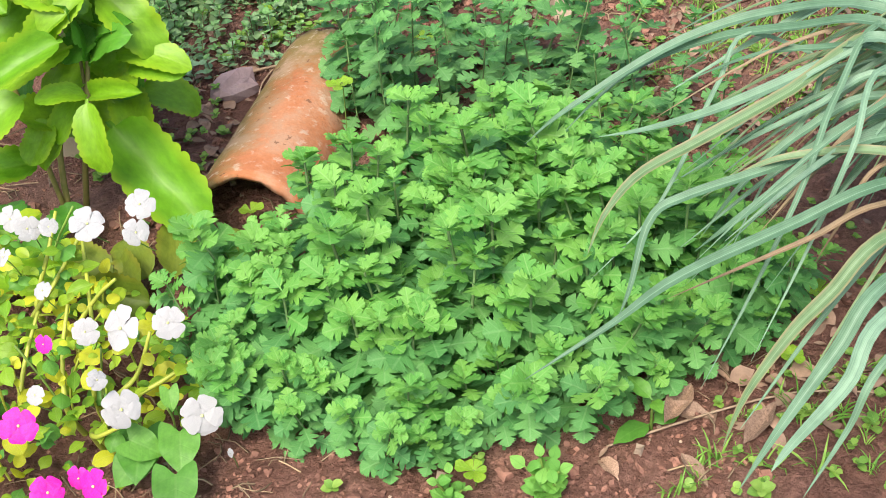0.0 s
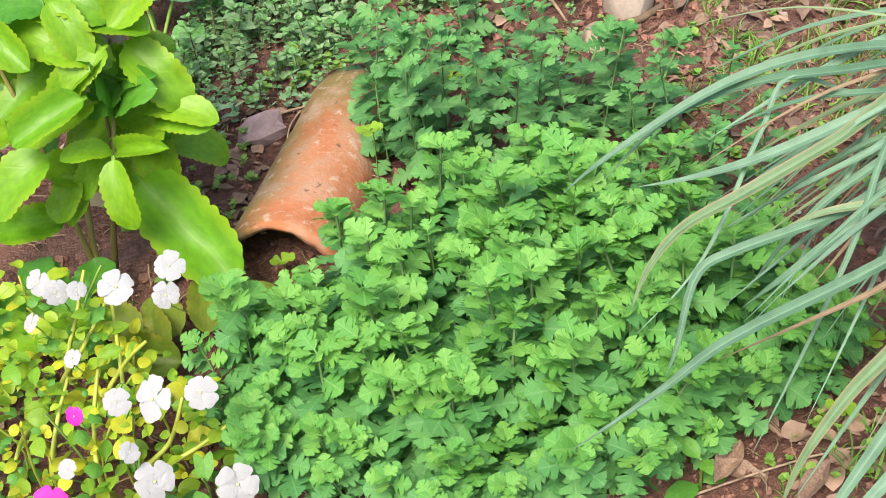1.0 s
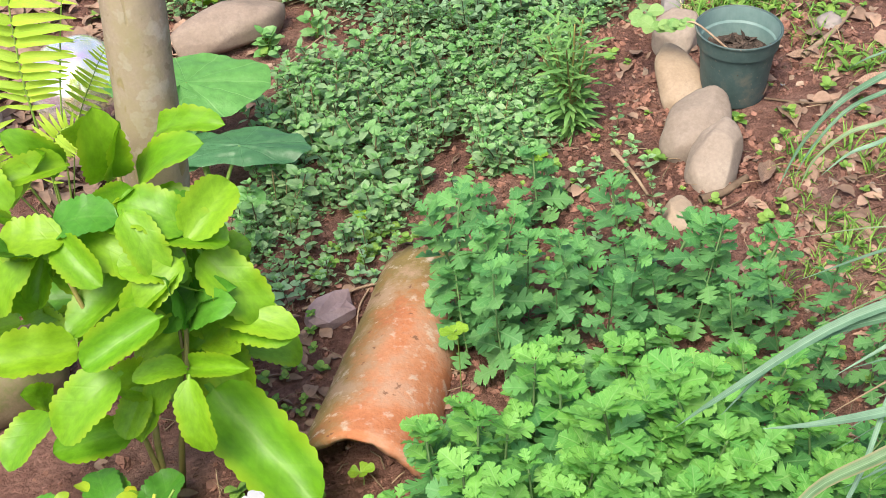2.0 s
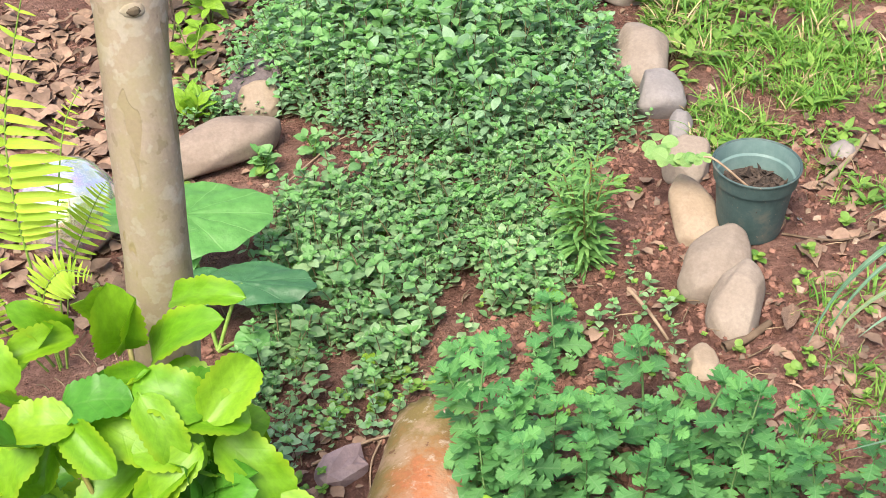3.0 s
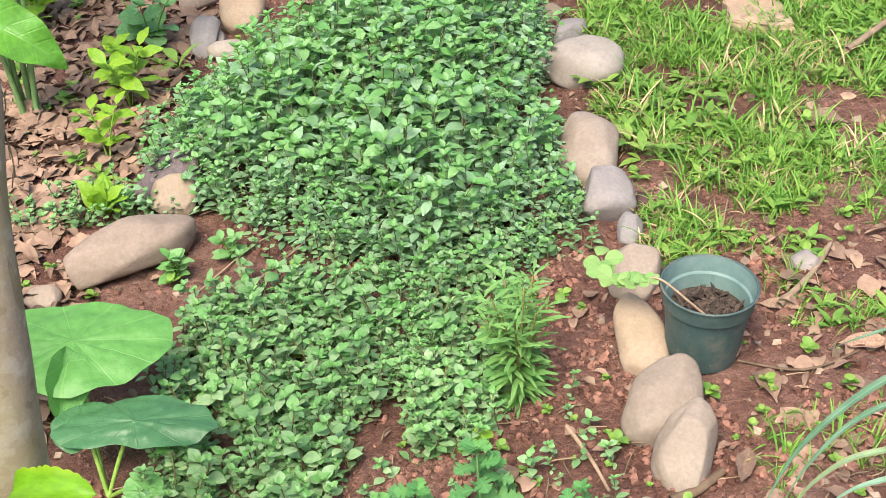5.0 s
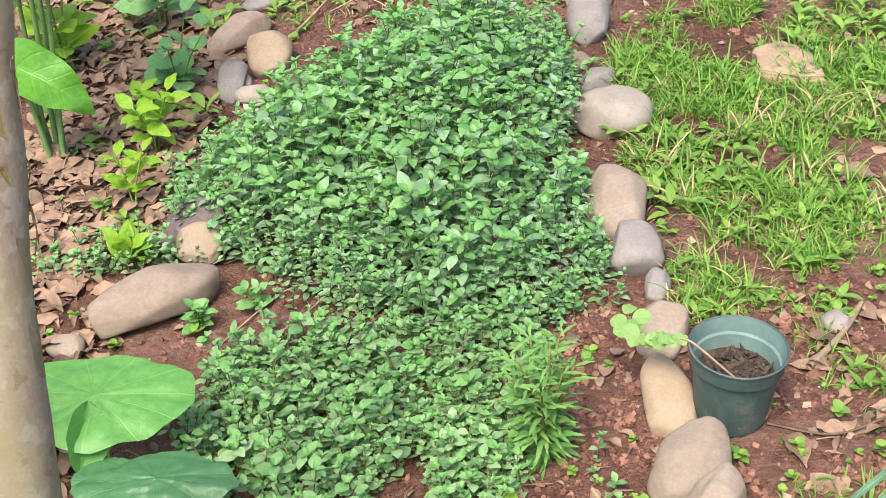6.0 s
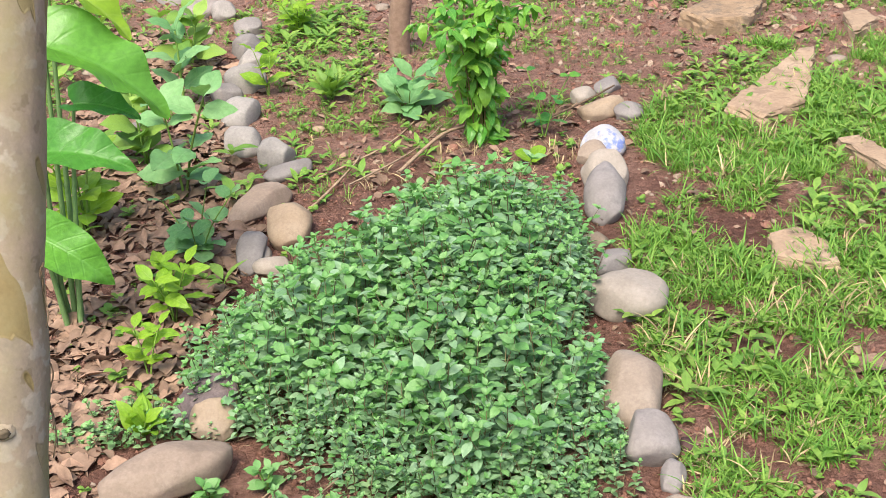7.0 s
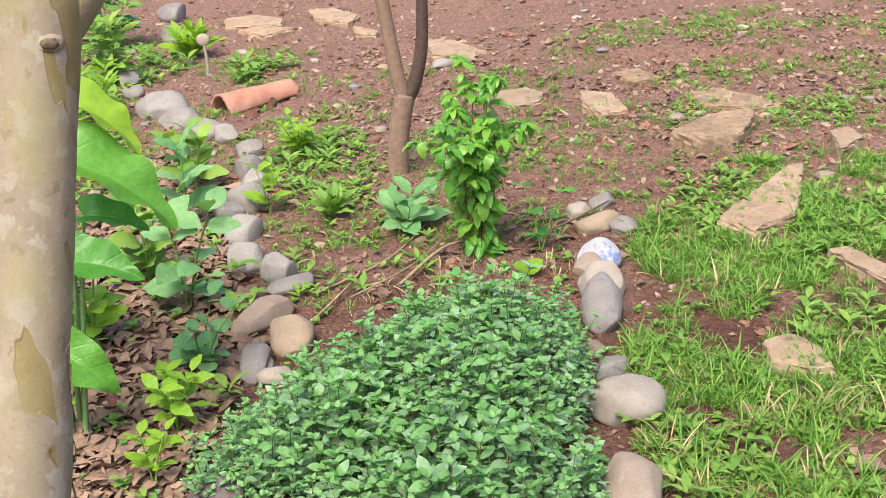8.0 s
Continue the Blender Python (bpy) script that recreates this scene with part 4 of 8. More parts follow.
flagstone([(1.465, 5.157), (1.543, 5.192), (1.573, 5.065), (1.447, 4.908)], 0.045, 0.030, "small tan flagstone in the grass")
flagstone([(-1.244, 7.990), (-1.093, 8.111), (-0.906, 7.995), (-1.056, 7.821)], 0.030, 0.025, "far yellowish flagstone lying on soil")
flagstone([(-0.567, 8.033), (-0.411, 7.898), (-0.419, 7.748), (-0.537, 7.832)], 0.030, 0.025, "far small flagstone lying on soil")
flagstone([(0.752, 6.329), (0.890, 6.379), (0.975, 6.203), (0.831, 6.113)], 0.016, 0.016, "sunken tan flagstone at the bare soil", M_FLAGD)


# ---------- clay roof tiles ----------
def clay_tile(name, front_l, front_r, back, r_front, r_back, rise, label, material):
    """A half round tapered roof tile lying on the soil."""
    fl, fr, bk = Vector(front_l), Vector(front_r), Vector(back)
    base = (fl + fr) / 2
    y = bk - base
    length = y.length
    y.normalize()
    z = Vector((0, 0, 1))
    x = y.cross(z).normalized()
    z = x.cross(y)
    rows, cols, th = 22, 22, 0.013
    v, uv = [], []
    for shell in (0, 1):
        for i in range(rows + 1):
            s = i / rows
            r = r_front + (r_back - r_front) * s
            for j in range(cols + 1):
                a = math.pi * j / cols
                rr = r - shell * th
                edge = 0.012 * noise.noise((j * 0.55, shell * 0.3, i * 0.2)) + 0.006 * noise.noise((j * 1.7, 3, i)) if i in (0, rows) else 0
                hgt = (rise + (rise * 0.82 - rise) * s) / r_front
                p = x * (-math.cos(a) * rr) + z * (math.sin(a) * rr * hgt) + y * (s * length + edge)
                p += z * 0.004 * noise.noise(p * 12)
                v.append(tuple(p))
                uv.append((j / cols, s))
    n, k = (rows + 1) * (cols + 1), cols + 1
    q = [(i * k + j, i * k + j + 1, (i + 1) * k + j + 1, (i + 1) * k + j) for i in range(rows) for j in range(cols)]
    q += [(n + i * k + j, n + (i + 1) * k + j, n + (i + 1) * k + j + 1, n + i * k + j + 1) for i in range(rows) for j in range(cols)]
    for j in range(cols):
        q.append((j, n + j, n + j + 1, j + 1))
        e = rows * k
        q.append((e + j, e + j + 1, n + e + j + 1, n + e + j))
    for i in range(rows):
        q.append((i * k, (i + 1) * k, n + (i + 1) * k, n + i * k))
        e = cols
        q.append((i * k + e, n + i * k + e, n + (i + 1) * k + e, (i + 1) * k + e))
    g = Geo()
    g.add((np.array(v), np.array(q), np.array(uv)), Matrix.Identity(4))
    return single(name, g.mesh(name, [material]), label, "roof tile", at=base)


clay_tile("roof_tile", (-0.272, 1.07, -0.05), (-0.075, 1.005, -0.045), (-0.078, 1.525, -0.045), 0.104, 0.084, 0.096, "weathered orange terracotta roof tile with moss on soil", M_TERRA)
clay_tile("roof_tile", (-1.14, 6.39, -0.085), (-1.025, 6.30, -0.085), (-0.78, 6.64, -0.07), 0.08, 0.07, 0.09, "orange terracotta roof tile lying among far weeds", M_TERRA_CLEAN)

# ---------- trees ----------
tree = thing("tree", (-0.475, 1.34, -0.065), "slender tree with pale flaking grey beige bark", "tree")
line = smooth_line([(-0.497, 1.335, -0.12), (-0.485, 1.34, 0.05), (-0.473, 1.35, 0.2), (-0.455, 1.36, 0.4), (-0.441, 1.385, 0.62), (-0.430, 1.44, 0.84), (-0.407, 1.505, 1.07), (-0.388, 1.56, 1.27), (-0.377, 1.6, 1.42), (-0.392, 1.65, 1.62)], 60)
g = Geo()
rad = []
for i, p in enumerate(line):
    h2 = p.z
    r = 0.0485 - 0.003 * min(h2, 1.2) + 0.02 * max(0, 0.06 - h2) / 0.1
    r *= 1 + 0.07 * noise.noise((0, 0, h2 * 7)) + (0.14 * math.exp(-((h2 - 0.87) / 0.06) ** 2)) + 0.16 * math.exp(-((h2 - 1.36) / 0.07) ** 2)
    rad.append(r)
tv, tq, tuv = tube(line, rad, 22)
tv = np.array([p + np.array(Vector((1, 1, 0)) * 0.003 * noise.noise(Vector(p) * 14)) for p in tv])
g.add((tv, tq, tuv), Matrix.Identity(4))
part("trunk", g.mesh("trunk", [M_BARK], origin=tree.location), None, tree)
g = Geo()
g.add(tube(smooth_line([(-0.372, 1.58, 1.3), (-0.335, 1.59, 1.345), (-0.28, 1.61, 1.43), (-0.2, 1.64, 1.62)], 12), [0.034 - 0.001 * i for i in range(13)], 14), Matrix.Identity(4))
part("branch", g.mesh("branch", [M_BARK], origin=tree.location), None, tree)
for x, y, z in ((-0.42, 1.391, 0.815), (-0.362, 1.53, 1.294)):
    g = Geo()
    g.add(lump(7, 0.14, int(z * 100)), Matrix.Translation((x, y, z)) @ Matrix.Rotation(0.33, 4, "Z") @ Matrix.Diagonal((0.016, 0.009, 0.012, 1)))
    scar = part("knot", g.mesh("knot", [M_BARK], origin=tree.location), None, tree, "swollen scar of a lost twig")
    g = Geo()
    g.add(lump(5, 0.3, int(z * 70)), Matrix.Translation((x + 0.003, y - 0.0075, z + 0.001)) @ Matrix.Rotation(0.33, 4, "Z") @ Matrix.Diagonal((0.009, 0.0035, 0.006, 1)))
    part("knot_hole", g.mesh("knot_hole", [M_KNOT], origin=tree.location), None, scar, "dark brown knot hole")

def crown(parent, centre, size, count, length, material):
    """A loose crown of many small leaves with gaps."""
    r = random.Random(count)
    tpl = leaf(OVATE, 5, 1, 0.45, bend=0.6, lift=0.2, cup=0.2)
    g = Geo()
    for _ in range(count):
        d = Vector((r.gauss(0, 1), r.gauss(0, 1), r.gauss(0, 1))).normalized() * r.random() ** 0.4
        if noise.noise(d * 2.2 + Vector((count, 0, 0))) < -0.05:
            continue
        p = Vector(centre) + Vector((d.x * size[0], d.y * size[1], d.z * size[2]))
        e = Vector((r.uniform(-1, 1), r.uniform(-1, 1), r.uniform(-0.7, 0.3))).normalized() * length * r.uniform(0.6, 1.2)
        g.add(tpl, along(p, p + e, (0, 0, 1)))
    tagged(part("crown", g.mesh("crown", [material], origin=parent.location), None, parent, "thin crown of small green leaves"), kind="stuff")


for pts, r0, r1 in (
    ([(-0.385, 1.65, 1.6), (-0.42, 1.7, 1.95), (-0.5, 1.72, 2.35), (-0.62, 1.7, 2.8), (-0.68, 1.72, 3.2)], 0.044, 0.012),
    ([(-0.2, 1.64, 1.6), (-0.08, 1.68, 1.95), (0.02, 1.75, 2.4), (0.08, 1.85, 2.9)], 0.024, 0.008),
    ([(-0.5, 1.72, 2.35), (-0.38, 1.6, 2.6), (-0.3, 1.45, 3.0)], 0.02, 0.007),
    ([(-0.62, 1.7, 2.75), (-0.8, 1.85, 3.0), (-0.95, 1.95, 3.3)], 0.014, 0.006),
):
    line = smooth_line(pts, 20)
    g = Geo()
    g.add(tube(line, [r0 + (r1 - r0) * i / 20 for i in range(21)], 12), Matrix.Identity(4))
    part("branch", g.mesh("branch", [M_BARK], origin=tree.location), None, tree)
crown(tree, (-0.4, 1.7, 3.15), (0.95, 0.85, 0.6), 900, 0.055, M_BUSH)

g2 = Geo()
vr = random.Random(12)
for k in range(7):
    z0, z1 = 0.99 - 0.05 * vr.random(), 0.74 + 0.12 * vr.random()
    pts = []
    for i in range(7):
        t = i / 6
        pts.append((-0.374 - 0.014 * t + vr.uniform(-0.004, 0.006), 1.468 - 0.03 * t + vr.uniform(-0.004, 0.004), z0 + (z1 - z0) * t))
    g2.add(tube(smooth_line(pts, 24), [0.0007 + 0.0005 * vr.random()] * 25, 5), Matrix.Identity(4))
single("dry_vine", g2.mesh("dry_vine", [M_STRAWD]), "dry straw coloured vine strands hanging on the trunk", "vine")

small_tree = thing("small_tree", (-0.19, 5.2, -0.05), "young forked tree with thin brown trunk", "tree")


def limb(name, pts, r0, r1, parent, material=M_BARK2):
    line = smooth_line(pts, 16)
    g = Geo()
    g.add(tube(line, [r0 + (r1 - r0) * i / 16 for i in range(17)], 10), Matrix.Identity(4))
    part(name, g.mesh(name, [material], origin=parent.location), None, parent)


limb("trunk", [(-0.2, 5.2, -0.1), (-0.19, 5.2, 0.1), (-0.155, 5.2, 0.27)], 0.045, 0.04, small_tree)
limb("branch", [(-0.16, 5.2, 0.24), (-0.185, 5.2, 0.36), (-0.22, 5.21, 0.6), (-0.27, 5.22, 0.95)], 0.032, 0.024, small_tree)
limb("branch", [(-0.15, 5.2, 0.25), (-0.115, 5.2, 0.32), (-0.085, 5.2, 0.45), (-0.075, 5.2, 0.62), (-0.07, 5.2, 0.95)], 0.03, 0.02, small_tree, two_tone("dark_branch", (0.05, 0.03, 0.025), (0.1, 0.065, 0.05), 45, 0.8, 0.6, vary=False))

limb("branch", [(-0.27, 5.22, 0.93), (-0.33, 5.23, 1.25), (-0.36, 5.22, 1.6), (-0.34, 5.2, 1.95)], 0.024, 0.006, small_tree)
limb("branch", [(-0.07, 5.2, 0.93), (-0.04, 5.2, 1.25), (0.03, 5.18, 1.6), (0.05, 5.2, 1.95)], 0.02, 0.006, small_tree)
crown(small_tree, (-0.15, 5.2, 2.0), (0.6, 0.55, 0.45), 420, 0.055, M_BUSH)

# ---------- plastic pot ----------
pot = thing("plant_pot", (0.522, 1.985, ground_z(0.522, 1.985)), "dusty green plastic nursery pot half full of soil", "plant pot")


def lathe(profile, n=40):
    v, uv = [], []
    for i, (r, z) in enumerate(profile):
        for j in range(n):
            a = 2 * math.pi * j / n
            v.append((r * math.cos(a), r * math.sin(a), z))
            uv.append((j / n, i / len(profile)))
    q = [(i * n + j, i * n + (j + 1) % n, (i + 1) * n + (j + 1) % n, (i + 1) * n + j) for i in range(len(profile) - 1) for j in range(n)]
    return np.array(v), np.array(q), np.array(uv)


tilt = Matrix.Rotation(radians(3), 4, "X") @ Matrix.Rotation(radians(2.5), 4, "Y")
for name, prof, m in (
    ("wall", [(0.001, 0.0), (0.058, 0.0), (0.062, 0.004), (0.0735, 0.118), (0.076, 0.12), (0.0765, 0.122)], M_POT),
    ("rim", [(0.0765, 0.118), (0.0785, 0.119), (0.0815, 0.147), (0.0835, 0.148), (0.084, 0.151), (0.0815, 0.1525), (0.0788, 0.150)], M_POT),
    ("lining", [(0.0788, 0.1502), (0.0745, 0.122), (0.0712, 0.118), (0.0655, 0.075), (0.06, 0.07)], M_POTIN),
):
    g = Geo()
    g.add(lathe(prof, 72), tilt)
    part(name, g.mesh(name, [m], False), None, pot, "pale dusty inner wall" if name == "lining" else "")
g = Geo()
for k in range(420):
    a, r = rng.uniform(0, 6.3), 0.056 * math.sqrt(rng.random())
    s = rng.uniform(0.003, 0.007)
    g.add(rng.choice(lumps), tilt @ turn(r * math.cos(a), r * math.sin(a), 0.095 + rng.uniform(-0.004, 0.004), rng.uniform(0, 6.3), rng.uniform(0, 1), rng.uniform(0, 6.3)) @ Matrix.Diagonal((s * rng.uniform(1.2, 2.8), s * 0.8, s * 0.45, 1)))
g.add(lathe([(0.001, 0.096), (0.071, 0.092)], 24), tilt)
M_MULCH = two_tone("dark_potting_soil", (0.025, 0.018, 0.015), (0.085, 0.06, 0.048), 70, 0.9, 0.6)
part("potting_soil", g.mesh("potting_soil", [M_MULCH], False), None, pot, "dark coarse potting soil")
# ---------- plant marker ----------
marker = thing("plant_marker", (-1.27, 7.1, ground_z(-1.27, 7.1)), "pale round plant marker on a thin stake", "plant marker")
g = Geo()
g.add(tube(smooth_line([(0, 0, -0.02), (0.002, 0, 0.08), (-0.006, 0, 0.17)], 8), [0.011 - 0.0004 * i for i in range(9)], 8), Matrix.Identity(4))
part("stake", g.mesh("stake", [M_PALE]), None, marker)
v, q, uv = cube_ball(5)
g = Geo()
g.add((v, q, uv), Matrix.Translation((-0.008, 0, 0.185)) @ Matrix.Diagonal((0.036, 0.012, 0.034, 1)))
part("disc", g.mesh("disc", [M_PALE]), None, marker)

# ---------- glass ball ----------
g = Geo()
v, q, uv = cube_ball(16)
g.add((v * 0.108 * (1 + 0.02 * np.sin(v[:, :1] * 7)), q, uv), Matrix.Identity(4))
single("glass_ball", g.mesh("glass_ball", [M_GLASS]), "shiny iridescent glass garden ball behind the fern", "ornament", at=(-0.85, 2.2, ground_z(-0.85, 2.2) + 0.085))


# ---------- kalanchoe ----------
kal = thing("kalanchoe_plant", (-0.465, 1.05, -0.06), "succulent bush with large bright lime scalloped leaves", "plant")
for pts, r in (
    ([(-0.47, 1.05, -0.07), (-0.47, 1.07, 0.05), (-0.47, 1.14, 0.15), (-0.48, 1.22, 0.29), (-0.49, 1.27, 0.38)], 0.0085),
    ([(-0.45, 1.05, -0.07), (-0.42, 1.045, 0.08), (-0.39, 1.04, 0.19)], 0.009),
    ([(-0.47, 1.05, -0.06), (-0.5, 1.06, 0.2), (-0.535, 1.07, 0.4)], 0.007),
    ([(-0.47, 1.14, 0.15), (-0.46, 1.2, 0.27), (-0.45, 1.25, 0.35)], 0.0055),
    ([(-0.39, 1.04, 0.19), (-0.385, 1.1, 0.27), (-0.38, 1.14, 0.34)], 0.006),
    ([(-0.39, 1.04, 0.19), (-0.4, 1.09, 0.25), (-0.41, 1.12, 0.31)], 0.0045),
):
    line = smooth_line(pts, 10)
    g = Geo()
    g.add(tube(line, [0.6 * r * (1.1 - 0.35 * i / 10) for i in range(11)], 8), Matrix.Identity(4))
    part("stem", g.mesh("stem", [M_STEMB], origin=kal.location), None, kal)
KAL_MESH = {}
for key, material in (("a", M_KAL), ("b", M_KAL), ("d", M_KALG), ("o", M_KALO)):
    for i in range(4):
        g = Geo()
        g.add(leaf(SCALLOP, 76, 2, 1.0, bend=(0.5, 0.9, -0.25, 1.2)[i], lift=(0.25, 0.4, -0.05, 0.5)[i], cup=(0.42, 0.2, 0.32, 0.12)[i], wave=0.012 if key == "a" else 0.022), Matrix.Identity(4))
        KAL_MESH[key, i] = g.mesh("kalanchoe_leaf", [material])
kal_no = [0]


def kleaf(base, tip, width, key):
    i = kal_no[0] = (kal_no[0] + 1) % 4
    width *= 0.92
    length = (Vector(tip) - Vector(base)).length
    if length < width * 1.6:
        tip = Vector(base) + (Vector(tip) - Vector(base)) * (width * 1.6 / length)
        length = width * 1.6
    face = (rng.uniform(-0.4, 0.4), -0.55 + rng.uniform(-0.3, 0.3), 0.85)
    m = along(Vector(base) - kal.location, Vector(tip) - kal.location, face, 1.06, width / length)
    part("leaf", KAL_MESH[key, i], None, kal, "", m)


kleaf((-0.489, 1.230, 0.398), (-0.469, 1.180, 0.537), 0.074, "a")
kleaf((-0.486, 1.240, 0.390), (-0.431, 1.190, 0.508), 0.058, "a")
kleaf((-0.452, 1.230, 0.369), (-0.345, 1.180, 0.485), 0.067, "a")
kleaf((-0.438, 1.200, 0.388), (-0.343, 1.150, 0.331), 0.065, "a")
kleaf((-0.423, 1.270, 0.443), (-0.313, 1.220, 0.484), 0.047, "b")
kleaf((-0.504, 1.180, 0.383), (-0.421, 1.130, 0.442), 0.036, "a")
kleaf((-0.563, 1.260, 0.399), (-0.611, 1.210, 0.494), 0.050, "a")
kleaf((-0.541, 1.230, 0.425), (-0.624, 1.180, 0.431), 0.051, "a")
kleaf((-0.560, 1.110, 0.387), (-0.480, 1.060, 0.345), 0.060, "a")
kleaf((-0.573, 1.140, 0.361), (-0.612, 1.090, 0.430), 0.045, "a")
kleaf((-0.557, 1.090, 0.393), (-0.632, 1.040, 0.317), 0.077, "b")
kleaf((-0.566, 1.130, 0.361), (-0.589, 1.080, 0.292), 0.042, "a")
kleaf((-0.513, 1.110, 0.392), (-0.406, 1.060, 0.356), 0.068, "a")
kleaf((-0.436, 1.090, 0.340), (-0.525, 1.040, 0.268), 0.075, "a")
kleaf((-0.362, 1.070, 0.370), (-0.444, 1.020, 0.313), 0.056, "a")
kleaf((-0.387, 1.000, 0.330), (-0.488, 0.950, 0.293), 0.062, "a")
kleaf((-0.356, 1.120, 0.345), (-0.268, 1.070, 0.257), 0.075, "b")
kleaf((-0.381, 1.090, 0.252), (-0.374, 1.040, 0.363), 0.072, "d")
kleaf((-0.382, 1.090, 0.240), (-0.307, 1.040, 0.315), 0.056, "d")
kleaf((-0.516, 1.020, 0.262), (-0.625, 0.970, 0.285), 0.073, "b")
kleaf((-0.455, 0.980, 0.253), (-0.549, 0.930, 0.185), 0.080, "a")
kleaf((-0.478, 1.020, 0.108), (-0.577, 0.970, 0.119), 0.061, "b")
kleaf((-0.376, 1.010, 0.228), (-0.435, 0.960, 0.258), 0.039, "a")
kleaf((-0.377, 1.020, 0.219), (-0.285, 0.970, 0.255), 0.036, "a")
kleaf((-0.368, 0.980, 0.242), (-0.350, 0.930, 0.146), 0.052, "a")
kleaf((-0.369, 1.100, 0.200), (-0.311, 1.050, 0.212), 0.049, "a")
kleaf((-0.329, 1.100, 0.227), (-0.236, 1.050, 0.241), 0.063, "a")
kleaf((-0.431, 1.070, 0.134), (-0.451, 1.020, 0.118), 0.058, "b")
kleaf((-0.482, 1.180, 0.348), (-0.412, 1.130, 0.409), 0.049, "a")
kleaf((-0.658, 1.270, 0.333), (-0.557, 1.220, 0.450), 0.052, "a")
kleaf((-0.504, 1.260, 0.419), (-0.516, 1.210, 0.510), 0.050, "a")
kleaf((-0.417, 1.190, 0.315), (-0.361, 1.140, 0.398), 0.049, "a")
kleaf((-0.607, 1.070, 0.124), (-0.620, 1.020, 0.185), 0.043, "b")
kleaf((-0.376, 1.070, 0.141), (-0.225, 0.940, 0.027), 0.114, "b")
kleaf((-0.370, 1.040, 0.037), (-0.267, 1.060, -0.054), 0.073, "b")
kleaf((-0.365, 1.070, 0.360), (-0.443, 1.020, 0.305), 0.050, "a")
kleaf((-0.392, 1.050, 0.290), (-0.498, 1.000, 0.255), 0.052, "a")
kleaf((-0.368, 1.100, 0.295), (-0.404, 1.050, 0.264), 0.050, "d")
kleaf((-0.347, 1.100, 0.248), (-0.226, 1.050, 0.249), 0.056, "a")
kleaf((-0.385, 1.120, 0.236), (-0.304, 1.070, 0.312), 0.045, "d")
kleaf((-0.438, 1.100, 0.434), (-0.389, 1.050, 0.358), 0.058, "a")
kleaf((-0.453, 1.040, 0.174), (-0.481, 0.990, 0.123), 0.050, "b")
kleaf((-0.402, 1.060, 0.196), (-0.446, 1.010, 0.146), 0.050, "a")
kleaf((-0.527, 1.080, 0.409), (-0.469, 1.030, 0.365), 0.055, "a")
for k in range(44):
    a = rng.uniform(0, 6.3)
    b2 = Vector((rng.uniform(-0.64, -0.35), rng.uniform(1.06, 1.2), rng.uniform(0.1, 0.42)))
    kleaf(b2, b2 + Vector((0.1 * math.cos(a), 0.05 * math.sin(a), rng.uniform(-0.06, 0.06))), 0.07, rng.choice("aaabd"))
for k in range(8):
    b2 = Vector((rng.uniform(-0.62, -0.42), rng.uniform(0.88, 1.0), rng.uniform(-0.02, 0.05)))
    a = rng.uniform(0, 6.3)
    kleaf(b2, b2 + Vector((0.1 * math.cos(a), 0.09 * math.sin(a), rng.uniform(-0.02, 0.02))), 0.06, rng.choice("bd"))
for x, y, a in ((-0.3, 0.86, 2.2), (-0.26, 0.85, 1.7), (-0.22, 0.86, 0.9), (-0.29, 0.81, 2.9), (-0.36, 0.87, 2.6), (-0.42, 0.86, 3.0), (-0.5, 0.85, 2.6), (-0.36, 0.9, -1.0)):
    b2 = Vector((x, y, ground_z(x, y) + 0.05))
    kleaf(b2, b2 + Vector((0.075 * math.cos(a), 0.075 * math.sin(a), 0.012)), 0.066, "o" if x > -0.4 else "b")

# ---------- impatiens ----------
imp = thing("impatiens_plant", (-0.33, 0.6, -0.055), "flowering impatiens with white and magenta blooms, yellowing leaves", "flower plant")


def petal_tpl():
    return leaf([(0, 0.12), (0.25, 0.5), (0.5, 0.9), (0.7, 1.0), (0.85, 0.97), (0.94, 0.8), (1, 0.5)], 12, 4, 0.98, bend=0.6, lift=0.3, cup=-0.06, wave=0.022, forward=0.03)


FLOWER = {}
for key, material in (("w", M_WHITE), ("m", M_MAGENTA)):
    for i in range(3):
        g = Geo()
        for k in range(5):
            a = 6.283 * k / 5 + rng.uniform(-0.12, 0.12)
            g.add(petal_tpl(), Matrix.Rotation(a, 4, "Z") @ Matrix.Rotation(rng.uniform(-0.12, 0.15), 4, "X") @ Matrix.Scale(rng.uniform(0.92, 1.08), 4))
        FLOWER[key, i] = g.mesh("flower", [material])
EYE = Geo()
EYE.add(lump(2, 0.1, 3), Matrix.Translation((0, 0, 0.08)) @ Matrix.Scale(0.09, 4))
EYE = EYE.mesh("eye", [M_EYE])
fl_no = [0]


